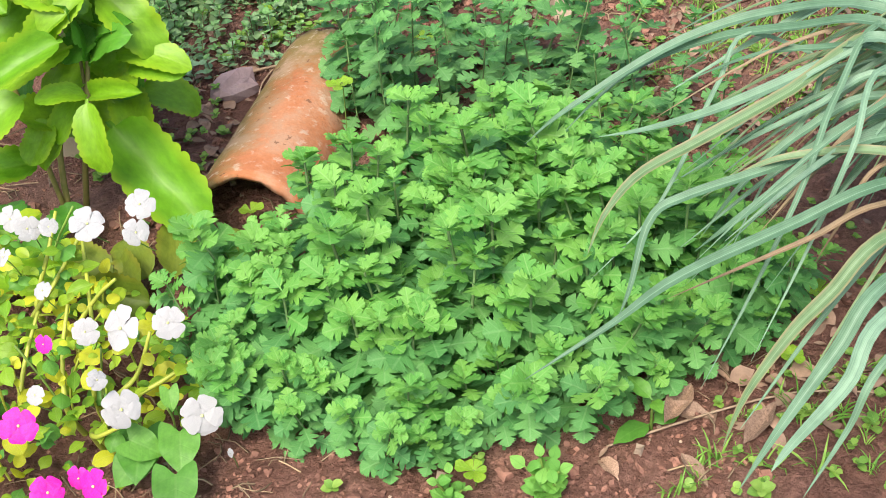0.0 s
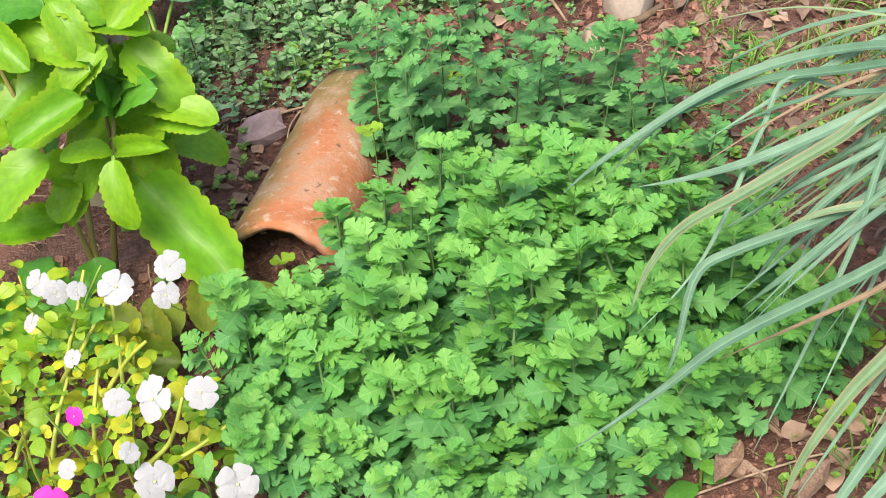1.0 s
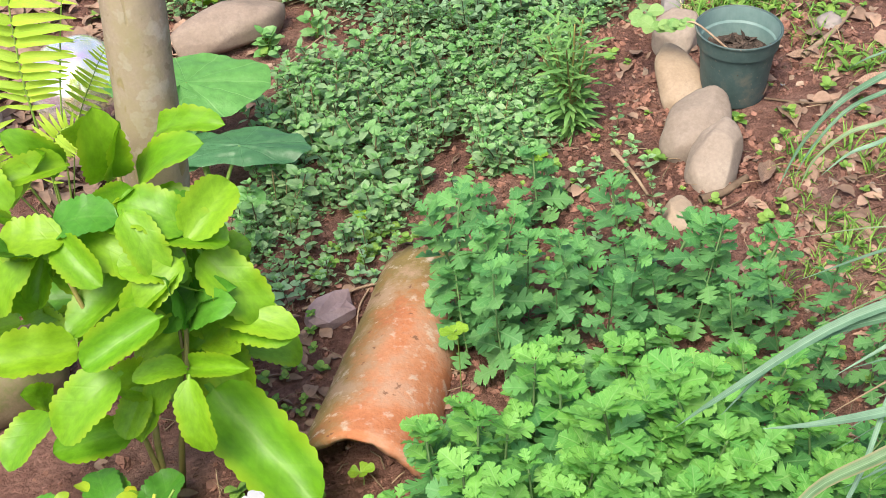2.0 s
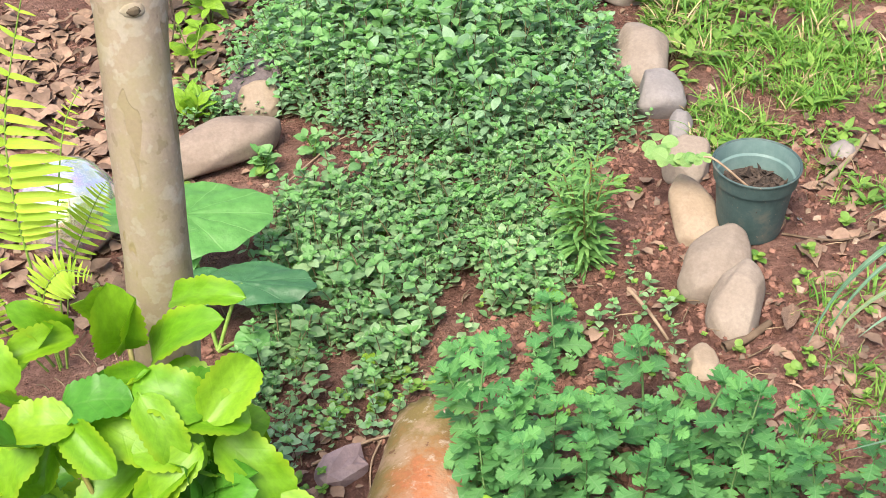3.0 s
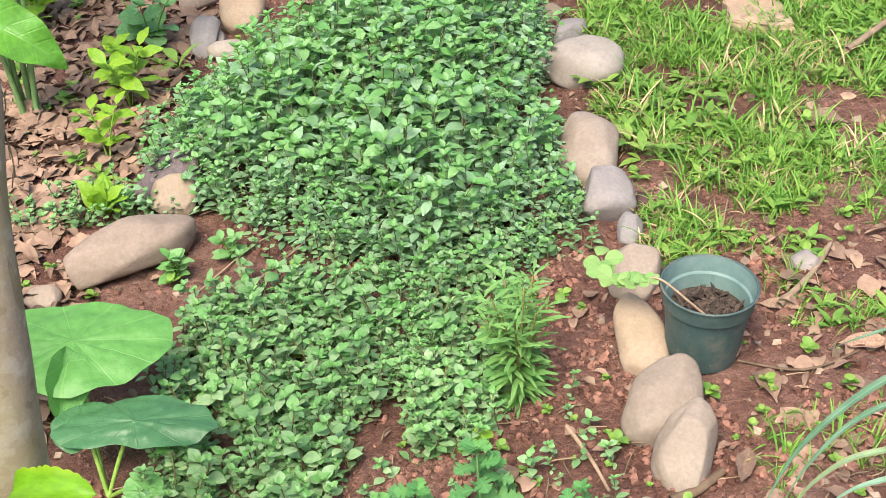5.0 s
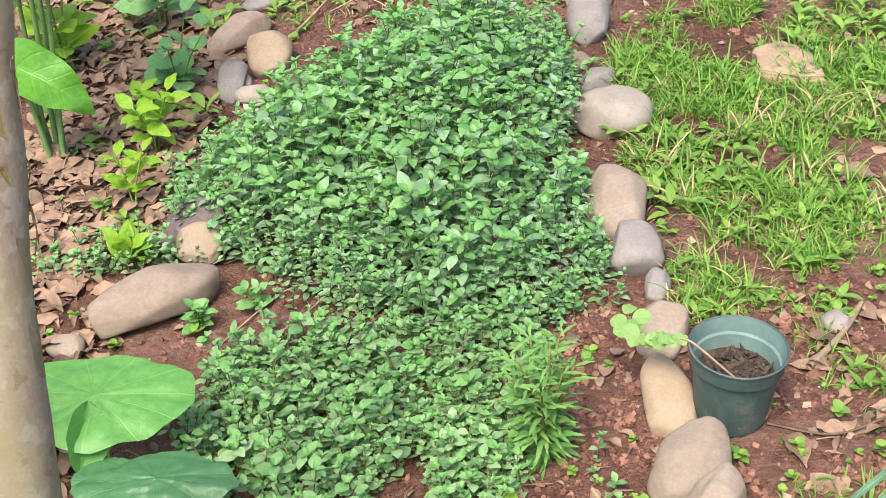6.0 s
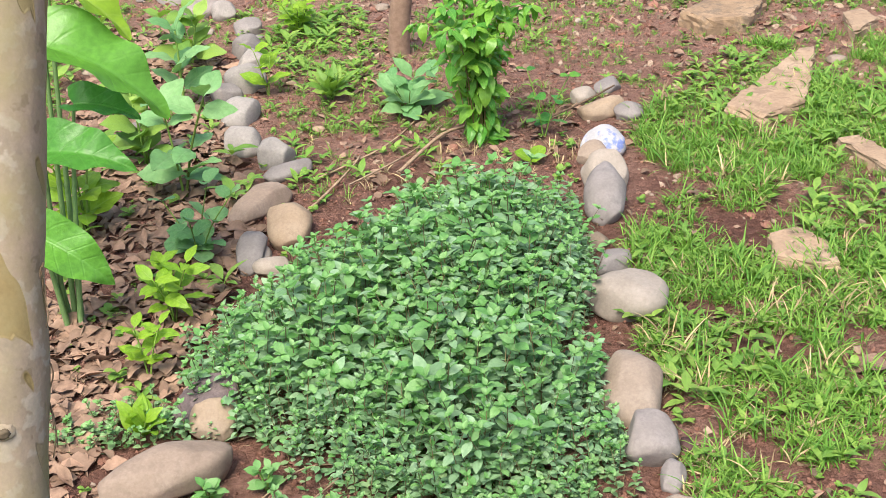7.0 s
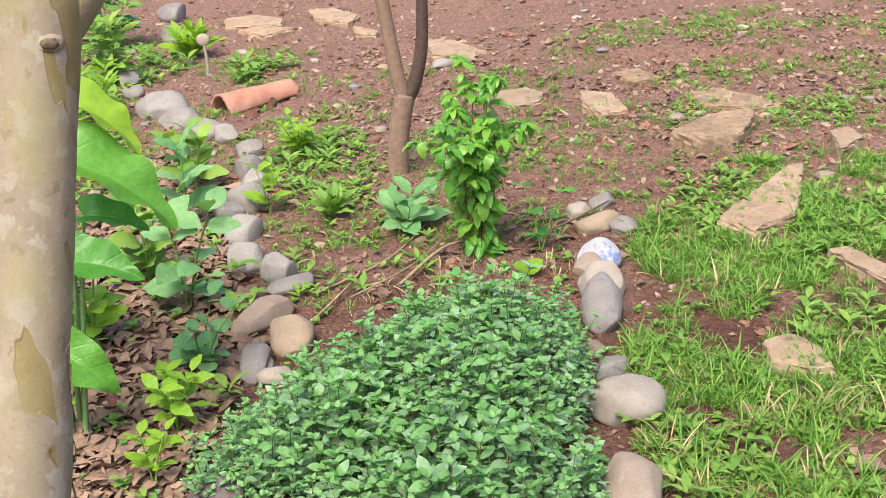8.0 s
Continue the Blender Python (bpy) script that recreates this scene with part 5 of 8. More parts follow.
def flower(at, r, key):
    i = fl_no[0] = (fl_no[0] + 1) % 3
    side = r < 0.013
    n = Vector((rng.uniform(-0.5, 0.5), -0.7 + rng.uniform(-0.35, 0.4), 0.6 if not side else 0.1)).normalized()
    q = n.to_track_quat("Z", "Y").to_matrix().to_4x4()
    m = Matrix.Translation(Vector(at) - imp.location) @ q @ Matrix.Rotation(rng.uniform(0, 1.2), 4, "Z") @ Matrix.Diagonal((r * 0.97, r * 0.97 * (0.6 if side else 1), r, 1))
    f = part("flower", FLOWER[key, i], None, imp, "white five petalled bloom" if key == "w" else "magenta five petalled bloom", m)
    if not side:
        part("eye", EYE, None, f)
    g = Geo()
    a = Vector(at)
    g.add(tube(smooth_line([a, a + Vector((rng.uniform(-0.01, 0.01), 0.006, -0.02)), a + Vector((rng.uniform(-0.02, 0.02), 0.02, -0.05))], 5), [0.0009] * 6, 5), Matrix.Identity(4))
    part("flower_stalk", g.mesh("flower_stalk", [M_STEMG], origin=imp.location), None, imp)


flower((-0.330, 0.746, 0.194), 0.024, "w")
flower((-0.259, 0.765, 0.209), 0.021, "w")
flower((-0.262, 0.730, 0.189), 0.019, "w")
flower((-0.444, 0.774, 0.186), 0.018, "w")
flower((-0.420, 0.762, 0.178), 0.018, "w")
flower((-0.390, 0.761, 0.180), 0.014, "w")
flower((-0.242, 0.529, 0.200), 0.028, "w")
flower((-0.184, 0.531, 0.205), 0.021, "w")
flower((-0.256, 0.490, 0.099), 0.026, "w")
flower((-0.165, 0.516, 0.056), 0.027, "w")
flower((-0.297, 0.552, 0.176), 0.018, "w")
flower((-0.372, 0.639, 0.171), 0.013, "w")
flower((-0.277, 0.495, 0.147), 0.013, "w")
flower((-0.356, 0.488, 0.132), 0.013, "w")
flower((-0.125, 0.465, 0.039), 0.011, "w")
flower((-0.445, 0.717, 0.166), 0.013, "w")
flower((-0.344, 0.398, 0.173), 0.023, "m")
flower((-0.346, 0.535, 0.173), 0.013, "m")
flower((-0.294, 0.310, 0.156), 0.020, "m")
flower((-0.245, 0.322, 0.150), 0.021, "m")
flower((-0.266, 0.337, 0.148), 0.015, "m")


def imp_stem(pts):
    line = smooth_line([(pts[0][0], pts[0][1] + 0.03, -0.06)] + pts, 14) if pts[0][2] < 0.03 else smooth_line(pts, 14)
    g = Geo()
    g.add(tube(line, [0.0046 - 0.00015 * i for i in range(15)], 8), Matrix.Identity(4))
    part("stem", g.mesh("stem", [M_STEMY], origin=imp.location), None, imp)


imp_stem([(-0.33, 0.60, 0.02), (-0.345, 0.70, 0.055), (-0.377, 0.834, 0.1)])
imp_stem([(-0.31, 0.535, 0.01), (-0.27, 0.555, 0.045), (-0.22, 0.575, 0.065), (-0.172, 0.606, 0.08)])
imp_stem([(-0.43, 0.59, 0.01), (-0.425, 0.64, 0.05), (-0.41, 0.69, 0.09)])
imp_stem([(-0.3, 0.58, 0.02), (-0.265, 0.6, 0.05), (-0.243, 0.63, 0.1)])
imp_stem([(-0.45, 0.74, 0.02), (-0.41, 0.77, 0.07), (-0.375, 0.835, 0.11)])
imp_stem([(-0.45, 0.78, 0.02), (-0.44, 0.85, 0.06), (-0.43, 0.9, 0.1)])
imp_stem([(-0.38, 0.71, 0.02), (-0.345, 0.73, 0.07), (-0.31, 0.74, 0.1)])
imp_stem([(-0.47, 0.66, 0.02), (-0.455, 0.6, 0.07), (-0.43, 0.52, 0.12)])
imp_stem([(-0.32, 0.53, 0.01), (-0.3, 0.5, 0.04), (-0.26, 0.49, 0.07)])
imp_stem([(-0.36, 0.57, 0.02), (-0.37, 0.63, 0.06), (-0.362, 0.68, 0.11)])
IMP_POLY = [(-0.64, 0.36), (-0.63, 0.92), (-0.46, 0.94), (-0.36, 0.84), (-0.24, 0.7), (-0.17, 0.6), (-0.2, 0.53), (-0.33, 0.48), (-0.42, 0.36)]
IMP_LEAF = []
for material in (M_IMP, M_IMP, M_IMP, M_IMPY, M_HEART):
    g = Geo()
    k = len(IMP_LEAF)
    g.add(leaf((OVATE, ROUND)[k % 2], 9, 2, 0.58 + 0.06 * k, bend=0.5 + 0.2 * k, lift=0.3, cup=0.45 - 0.2 * k, wave=0.02), Matrix.Identity(4))
    IMP_LEAF.append(g.mesh("leaf", [material]))
IMP_TPL = [leaf((OVATE, ROUND)[k % 2], 9, 2, 0.58 + 0.06 * k, bend=0.5 + 0.2 * k, lift=0.3, cup=0.45 - 0.2 * k, wave=0.02) for k in range(5)]
imp_rest = Geo()
for n, (x, y) in enumerate(sorted(scatter(IMP_POLY, 560, 0.009) + scatter(IMP_POLY, 330, 0.011), key=lambda p: p[1])):
    z = ground_z(x, y) + rng.uniform(0.015, 0.19) * min(1.0, edge_distance(IMP_POLY, x, y) / 0.08 + 0.5)
    a = rng.uniform(0, 6.3)
    s = rng.choice((0.012, 0.016, 0.02, 0.024, 0.029, 0.035)) * rng.uniform(0.85, 1.15)
    d = Vector((math.cos(a), math.sin(a), rng.uniform(-0.3, 0.4))).normalized() * s
    p = Vector((x, y, z))
    k, m = rng.choice((0, 0, 1, 1, 2, 3, 3, 4)), along(p - imp.location, p + d - imp.location, (rng.uniform(-0.8, 0.8), rng.uniform(-0.9, 0.3), 1))
    if n < 290:
        part("leaf", IMP_LEAF[k], None, imp, "", m)
    else:
        imp_rest.add(IMP_TPL[k], m, (0, 0, 0, 1, 2)[k])
tagged(part("foliage", imp_rest.mesh("foliage", [M_IMP, M_IMPY, M_HEART]), None, imp), kind="stuff")
for k in range(30):
    x, y = rng.choice(scatter(IMP_POLY, 20))
    z = ground_z(x, y)
    top = Vector((x + rng.uniform(-0.05, 0.05), y + rng.uniform(-0.03, 0.03), z + rng.uniform(0.08, 0.2)))
    g = Geo()
    g.add(tube(smooth_line([(x, y, z - 0.01), (x + rng.uniform(-0.02, 0.02), y, z + 0.07), top], 7), [0.0018] * 8, 6), Matrix.Identity(4))
    part("stem", g.mesh("stem", [rng.choice((M_STEMY, M_STEMG))], origin=imp.location), None, imp)

# heart leaved creeper under the flowers
creeper = thing("heart_leaf_creeper", (-0.26, 0.45, -0.045), "low creeper with smooth green heart shaped leaves", "plant")
g = Geo()
g.add(leaf(HEART, 22, 4, 0.98, bend=0.4, lift=0.2, cup=0.15, wave=0.012, lobe=0.45), Matrix.Identity(4))
HEART_MESH = g.mesh("leaf", [M_HEART])


def heart(base, tip, width):
    length = max((Vector(tip) - Vector(base)).length, width * 1.05)
    d = (Vector(tip) - Vector(base)).normalized() * length
    p = Vector(base)
    part("leaf", HEART_MESH, None, creeper, "", along(p - creeper.location, p + d - creeper.location, (0.1, -0.5, 0.9), 1.0, width / length))
    g = Geo()
    g.add(tube(smooth_line([p, p + Vector((0.0, 0.01, -0.02)), (p.x, p.y + 0.02, ground_z(p.x, p.y) - 0.005)], 5), [0.0012] * 6, 5), Matrix.Identity(4))
    part("stalk", g.mesh("stalk", [M_STEMG], origin=creeper.location), None, creeper)


heart((-0.252, 0.520, 0.019), (-0.251, 0.451, -0.001), 0.059)
heart((-0.197, 0.509, 0.034), (-0.192, 0.464, 0.014), 0.055)
heart((-0.198, 0.455, 0.013), (-0.194, 0.412, -0.006), 0.059)
heart((-0.258, 0.493, 0.039), (-0.227, 0.488, 0.021), 0.045)
heart((-0.206, 0.537, 0.083), (-0.202, 0.516, 0.063), 0.025)
heart((-0.155, 0.602, 0.067), (-0.177, 0.599, 0.045), 0.046)
heart((-0.250, 0.499, 0.009), (-0.275, 0.472, -0.012), 0.053)

# ---------- chrysanthemums ----------
CHR_TPL = [leaf(LOBED, 0, 1, 0.92, bend=be, lift=li, cup=cu, forward=0.17, wave=0.012) for be, li, cu in ((0.3, 0.1, 0.2), (0.5, 0.2, 0.05), (0.7, 0.3, 0.1), (0.15, 0.05, 0.25), (0.5, 0.15, 0.0), (-0.1, 0.0, 0.15), (0.35, 0.1, 0.2))]
CHR_LEAF = {}
for key, material in (("old", M_CHR), ("young", M_CHRT), ("dark", M_CHRD)):
    for i, tp in enumerate(CHR_TPL):
        g = Geo()
        g.add(tp, Matrix.Identity(4))
        CHR_LEAF[key, i] = g.mesh("chrysanthemum_leaf", [material])


def chrys_shoot(height, old, young, seed, leaves=18, size=0.054):
    """A stem mesh, the poses of its leaves and the stem's template."""
    r = random.Random(seed)
    lean = (r.uniform(-0.03, 0.03), r.uniform(-0.03, 0.03))
    line = smooth_line([(0, 0, -0.02), (lean[0] * 0.4, lean[1] * 0.4, height * 0.5), (lean[0], lean[1], height)], 8)
    stem = tube(line, [0.0018] * 9, 5)
    poses = []
    for k in range(leaves):
        t = 0.25 + 0.75 * k / (leaves - 1)
        p = line[min(8, int(t * 8))]
        a = k * 2.4 + r.uniform(-0.4, 0.4)
        s = size * (1.12 - 0.45 * max(0, t - 0.45) / 0.55) * r.uniform(0.85, 1.15)
        up = -0.2 + 0.65 * t * t + r.uniform(-0.15, 0.15)
        d = Vector((math.cos(a) * math.cos(up), math.sin(a) * math.cos(up), math.sin(up)))
        poses.append((young if t > 0.8 else old, r.randrange(7), along(p, p + d * s, (r.uniform(-0.35, 0.35), -0.4 + r.uniform(-0.3, 0.25), 0.9))))
    top = line[-1]
    for k in range(6):
        a, up = k * 1.05 + r.uniform(-0.2, 0.2), r.uniform(0.2, 0.75)
        d = Vector((math.cos(a) * math.cos(up), math.sin(a) * math.cos(up), math.sin(up))) * size * r.uniform(0.38, 0.62)
        poses.append((young, r.randrange(7), along(top, top + d, (r.uniform(-0.3, 0.3), -0.4, 0.9), 1.0, 0.9)))
    g = Geo()
    g.add(stem, Matrix.Identity(4))
    return g.mesh("shoot", [M_STEMS]), poses, stem


def plant_shoot(kind, parent, m):
    stem = part("shoot", kind[0], None, parent, "", m)
    for key, i, pose2 in kind[1]:
        part("leaf", CHR_LEAF[key, i], None, stem, "", pose2)


SHOOT = [chrys_shoot(h2, "old", "young", i) for i, h2 in enumerate((0.13, 0.15, 0.165, 0.14, 0.18, 0.12, 0.19, 0.155, 0.17, 0.145))]
SHOOTD = [chrys_shoot(h2, "dark", "old", 20 + i, 20, 0.056) for i, h2 in enumerate((0.24, 0.28, 0.2, 0.3))]
SMALL = [chrys_shoot(h2, "dark", "old", 40 + i, 11, 0.046) for i, h2 in enumerate((0.11, 0.14, 0.09))]
patch = thing("chrysanthemum_patch", (0.2, 0.75, -0.02), "dense patch of fresh green lobed chrysanthemum leaves", "plant")
inner = Geo()
for n, (x, y) in enumerate(sorted(scatter(CHRYS_A, 205, 0.036, 60), key=lambda p: p[1])):
    e = edge_distance(CHRYS_A, x, y)
    s = min(1.06, 0.78 + e * 3.0) * rng.uniform(0.78, 1.2)
    out = math.atan2(y - 0.75, x - 0.2)
    kind, m = rng.choice(SHOOT), turn(x - 0.2, y - 0.75, ground_z(x, y) + 0.02, rng.uniform(0, 6.3), 0.3 * max(0, 1 - e / 0.12), out, s)
    if n < 105:
        plant_shoot(kind, patch, m)
        continue
    inner.add(kind[2], m)
    for key, i, pose2 in kind[1]:
        inner.add(CHR_TPL[i], m @ pose2, 1 if key == "old" else 2)
tagged(part("foliage", inner.mesh("foliage", [M_STEMS, M_CHR, M_CHRT]), None, patch), kind="stuff")


def chrys_clump(places, kinds, label):
    c = places[0]
    at = (c[0], c[1], ground_z(c[0], c[1]))
    ob = thing("chrysanthemum_clump", at, label, "plant", "chrysanthemum clumps")
    for x, y, s in places:
        plant_shoot(rng.choice(kinds), ob, turn(x - at[0], y - at[1], ground_z(x, y) - at[2], rng.uniform(0, 6.3), rng.uniform(0, 0.25), rng.uniform(0, 6.3), s))


chrys_clump([(0.0, 1.37, 1.15), (0.02, 1.31, 0.9), (0.07, 1.27, 0.85), (-0.01, 1.28, 0.8), (0.09, 1.33, 0.75), (0.14, 1.26, 0.7), (0.05, 1.21, 0.8), (-0.03, 1.33, 0.9), (0.03, 1.39, 0.85)], SHOOTD, "tall dark green chrysanthemum clump beside the clay tile")
chrys_clump([(0.24, 1.25, 0.75), (0.3, 1.22, 0.8), (0.2, 1.2, 0.75), (0.35, 1.27, 0.75), (0.27, 1.32, 0.7), (0.4, 1.2, 0.7), (0.17, 1.28, 0.7), (0.38, 1.32, 0.7)], SHOOTD, "low dark green chrysanthemum growth on soil")
chrys_clump([(0.47, 1.18, 0.75), (0.53, 1.22, 0.7), (0.5, 1.12, 0.65), (0.58, 1.1, 0.6), (0.45, 1.28, 0.6)], SHOOTD, "small chrysanthemum clump beside lemongrass")
chrys_clump([(0.12, 1.62, 1.1), (0.15, 1.66, 0.8), (0.1, 1.58, 0.8), (0.2, 1.55, 0.6), (0.28, 1.6, 0.6), (0.05, 1.5, 0.7), (0.16, 1.47, 0.7)], SMALL, "slim young chrysanthemum shoots in soil")
chrys_clump([(0.25, 1.46, 1.2), (0.31, 1.38, 1.3), (0.36, 1.33, 1.3), (0.28, 1.42, 1.0), (0.42, 1.28, 1.3), (0.2, 1.4, 1.2), (0.16, 1.36, 1.3)], SMALL, "slim young chrysanthemum shoots beside the stones")
chrys_clump([(-0.03, 1.02, 0.9), (-0.05, 1.06, 0.7)], SMALL, "young chrysanthemum shoot growing at the tile mouth")
chrys_clump([(-0.06, 1.6, 1.0), (0.0, 1.66, 0.9)], SMALL, "young chrysanthemum shoots among mint")

# ---------- lemongrass ----------
lemon = thing("lemongrass_clump", (0.98, 0.72, 0.01), "big lemongrass tuft with long arching blue green blades", "plant")
lem_no = [0]


def blade(pts, width):
    lem_no[0] += 1
    k = lem_no[0]
    root = Vector((0.98 + 0.05 * math.sin(k * 2.3), 0.72 + 0.05 * math.cos(k * 1.7), 0.0))
    first = Vector(pts[0])
    rise = root.lerp(first, 0.55) + Vector((0.02, 0, 0.1))
    line = smooth_line([root, root.lerp(rise, 0.5) + Vector((0.03, 0, 0.05)), rise] + [Vector(p) for p in pts], 34)
    g = Geo()
    g.add(ribbon(line, min(width * 0.95, 0.0165), 0.4, 0.6), Matrix.Identity(4))
    dry = k in (15, 17)
    part("blade", g.mesh("blade", [M_LEMONB if dry else M_LEMONT if k % 5 == 0 else M_LEMON], origin=lemon.location), None, lemon, "dry brown blade" if dry else "")


blade([(0.712, 0.796, 0.436), (0.603, 0.883, 0.392), (0.474, 0.894, 0.345), (0.328, 0.853, 0.276), (0.266, 0.862, 0.212)], 0.0185)
blade([(0.704, 0.763, 0.436), (0.609, 0.839, 0.392), (0.511, 0.891, 0.347), (0.407, 0.891, 0.301), (0.321, 0.855, 0.236)], 0.0167)
blade([(0.717, 0.816, 0.436), (0.669, 0.866, 0.415), (0.569, 0.877, 0.350), (0.458, 0.864, 0.284)], 0.0154)
blade([(0.696, 0.732, 0.436), (0.649, 0.758, 0.394), (0.515, 0.761, 0.328), (0.427, 0.785, 0.283), (0.362, 0.805, 0.259)], 0.0191)
blade([(0.710, 0.776, 0.416), (0.590, 0.728, 0.371), (0.477, 0.693, 0.326), (0.402, 0.688, 0.281), (0.358, 0.665, 0.238), (0.335, 0.638, 0.197)], 0.0188)
blade([(0.689, 0.665, 0.375), (0.577, 0.637, 0.331), (0.454, 0.613, 0.304), (0.406, 0.598, 0.281), (0.378, 0.544, 0.220), (0.364, 0.529, 0.189)], 0.0140)
blade([(0.678, 0.619, 0.375), (0.593, 0.618, 0.331), (0.511, 0.587, 0.287), (0.464, 0.602, 0.225)], 0.0167)
blade([(0.665, 0.555, 0.354), (0.553, 0.516, 0.330), (0.421, 0.466, 0.302), (0.342, 0.420, 0.277), (0.245, 0.377, 0.240)], 0.0158)
blade([(0.698, 0.700, 0.376), (0.601, 0.693, 0.332), (0.527, 0.672, 0.268), (0.484, 0.675, 0.186)], 0.0130)
blade([(0.651, 0.484, 0.334), (0.587, 0.442, 0.291), (0.545, 0.425, 0.249), (0.494, 0.392, 0.186), (0.470, 0.371, 0.125)], 0.0195)
blade([(0.633, 0.410, 0.333), (0.574, 0.353, 0.290), (0.511, 0.302, 0.227), (0.470, 0.275, 0.165)], 0.0187)
blade([(0.621, 0.358, 0.333), (0.574, 0.303, 0.291), (0.518, 0.277, 0.228), (0.497, 0.261, 0.207)], 0.0244)
blade([(0.572, 0.865, 0.370), (0.516, 0.814, 0.328), (0.456, 0.718, 0.264), (0.411, 0.684, 0.202), (0.335, 0.629, 0.157)], 0.0068)
blade([(0.666, 0.776, 0.394), (0.616, 0.734, 0.332), (0.554, 0.669, 0.270), (0.514, 0.637, 0.188)], 0.0074)
blade([(0.674, 0.592, 0.355), (0.627, 0.567, 0.293), (0.599, 0.559, 0.232)], 0.0062)
blade([(0.699, 0.719, 0.396), (0.617, 0.716, 0.352), (0.527, 0.729, 0.288), (0.446, 0.737, 0.224)], 0.0102)
blade([(0.666, 0.544, 0.334), (0.581, 0.517, 0.311), (0.504, 0.500, 0.287), (0.415, 0.497, 0.242)], 0.0080)
blade([(0.620, 0.332, 0.293), (0.581, 0.295, 0.231), (0.533, 0.256, 0.168)], 0.0100)
blade([(0.701, 0.738, 0.416), (0.634, 0.787, 0.393), (0.556, 0.812, 0.370), (0.471, 0.852, 0.305)], 0.0119)
blade([(0.670, 0.587, 0.375), (0.611, 0.622, 0.352), (0.543, 0.636, 0.329), (0.476, 0.656, 0.265)], 0.0139)
blade([(0.706, 0.770, 0.436), (0.631, 0.679, 0.393), (0.580, 0.586, 0.331), (0.518, 0.517, 0.228), (0.453, 0.444, 0.144)], 0.0085)
blade([(0.682, 0.671, 0.435), (0.628, 0.575, 0.393), (0.588, 0.540, 0.291), (0.509, 0.445, 0.187)], 0.0080)
blade([(0.829, 1.481, 0.380), (0.763, 1.528, 0.338), (0.699, 1.574, 0.276), (0.612, 1.531, 0.252), (0.554, 1.523, 0.180), (0.514, 1.498, 0.108)], 0.0131)
blade([(0.810, 1.431, 0.379), (0.745, 1.477, 0.337), (0.683, 1.521, 0.275), (0.617, 1.495, 0.262), (0.564, 1.478, 0.210), (0.534, 1.467, 0.159)], 0.0096)
blade([(0.778, 1.348, 0.378), (0.716, 1.391, 0.336), (0.657, 1.433, 0.274), (0.603, 1.440, 0.252), (0.556, 1.445, 0.200), (0.538, 1.444, 0.149)], 0.0108)
blade([(0.867, 1.582, 0.381), (0.798, 1.632, 0.339), (0.762, 1.756, 0.218), (0.710, 1.771, 0.186), (0.680, 1.831, 0.115)], 0.0077)
blade([(0.760, 1.299, 0.378), (0.699, 1.340, 0.336), (0.641, 1.381, 0.273), (0.596, 1.387, 0.251), (0.557, 1.392, 0.210)], 0.0106)
for k in range(52):
    y0 = rng.uniform(0.35, 1.25)
    tip = Vector((rng.uniform(0.42, 0.72), y0 - rng.uniform(0.0, 0.14), rng.uniform(0.14, 0.3)))
    mid = Vector((0.84, 0.35 * y0 + 0.65 * 0.78, rng.uniform(0.32, 0.46)))
    root = Vector((0.98 + rng.uniform(-0.05, 0.05), 0.72 + rng.uniform(-0.05, 0.05), 0.0))
    g = Geo()
    g.add(ribbon(smooth_line([root, root.lerp(mid, 0.5) + Vector((0.02, 0, 0.07)), mid, mid.lerp(tip, 0.55) + Vector((0, 0, 0.05)), tip], 26), rng.uniform(0.006, 0.016), 0.45, 0.45), Matrix.Identity(4))
    part("blade", g.mesh("blade", [M_LEMONB if k % 8 == 0 else M_LEMONT if k % 3 == 0 else M_LEMON], origin=lemon.location), None, lemon)
for k in range(60):
    a = rng.uniform(0, 6.3)
    r = rng.uniform(0.3, 0.62)
    root = Vector((0.98 + rng.uniform(-0.07, 0.07), 0.72 + rng.uniform(-0.07, 0.07), 0.0))
    if math.cos(a) < -0.2 and r > 0.36:
        r = 0.36
    tip = root + Vector((r * math.cos(a), r * math.sin(a), rng.uniform(0.1, 0.4)))
    mid = root.lerp(tip, 0.45) + Vector((0, 0, rng.uniform(0.25, 0.4)))
    g = Geo()
    g.add(ribbon(smooth_line([root, root.lerp(mid, 0.5) + Vector((0, 0, 0.06)), mid, tip], 20), rng.uniform(0.008, 0.014), 0.45, 0.5), Matrix.Identity(4))
    part("blade", g.mesh("blade", [M_LEMONB if k % 9 == 0 else M_LEMONT if k % 4 == 0 else M_LEMON], origin=lemon.location), None, lemon)


# ---------- mint ----------
MINT_T = [leaf(MINT_LEAF, 7, 1, 0.54, bend=be, lift=0.3, cup=cu, wave=0.01) for be, cu in ((0.3, 0.12), (0.6, 0.22), (0.9, 0.1), (0.7, 0.25), (0.4, 0.0))] + [leaf(OVATE, 4, 1, 0.6, bend=0.3, lift=0.1, cup=0.5)]
MINT_MESH = {}
for key, material in ((0, M_MINT), (1, M_MINTY)):
    for i, tp in enumerate(MINT_T):
        g = Geo()
        g.add(tp, Matrix.Identity(4))
        MINT_MESH[key, i] = g.mesh("mint_leaf", [material])


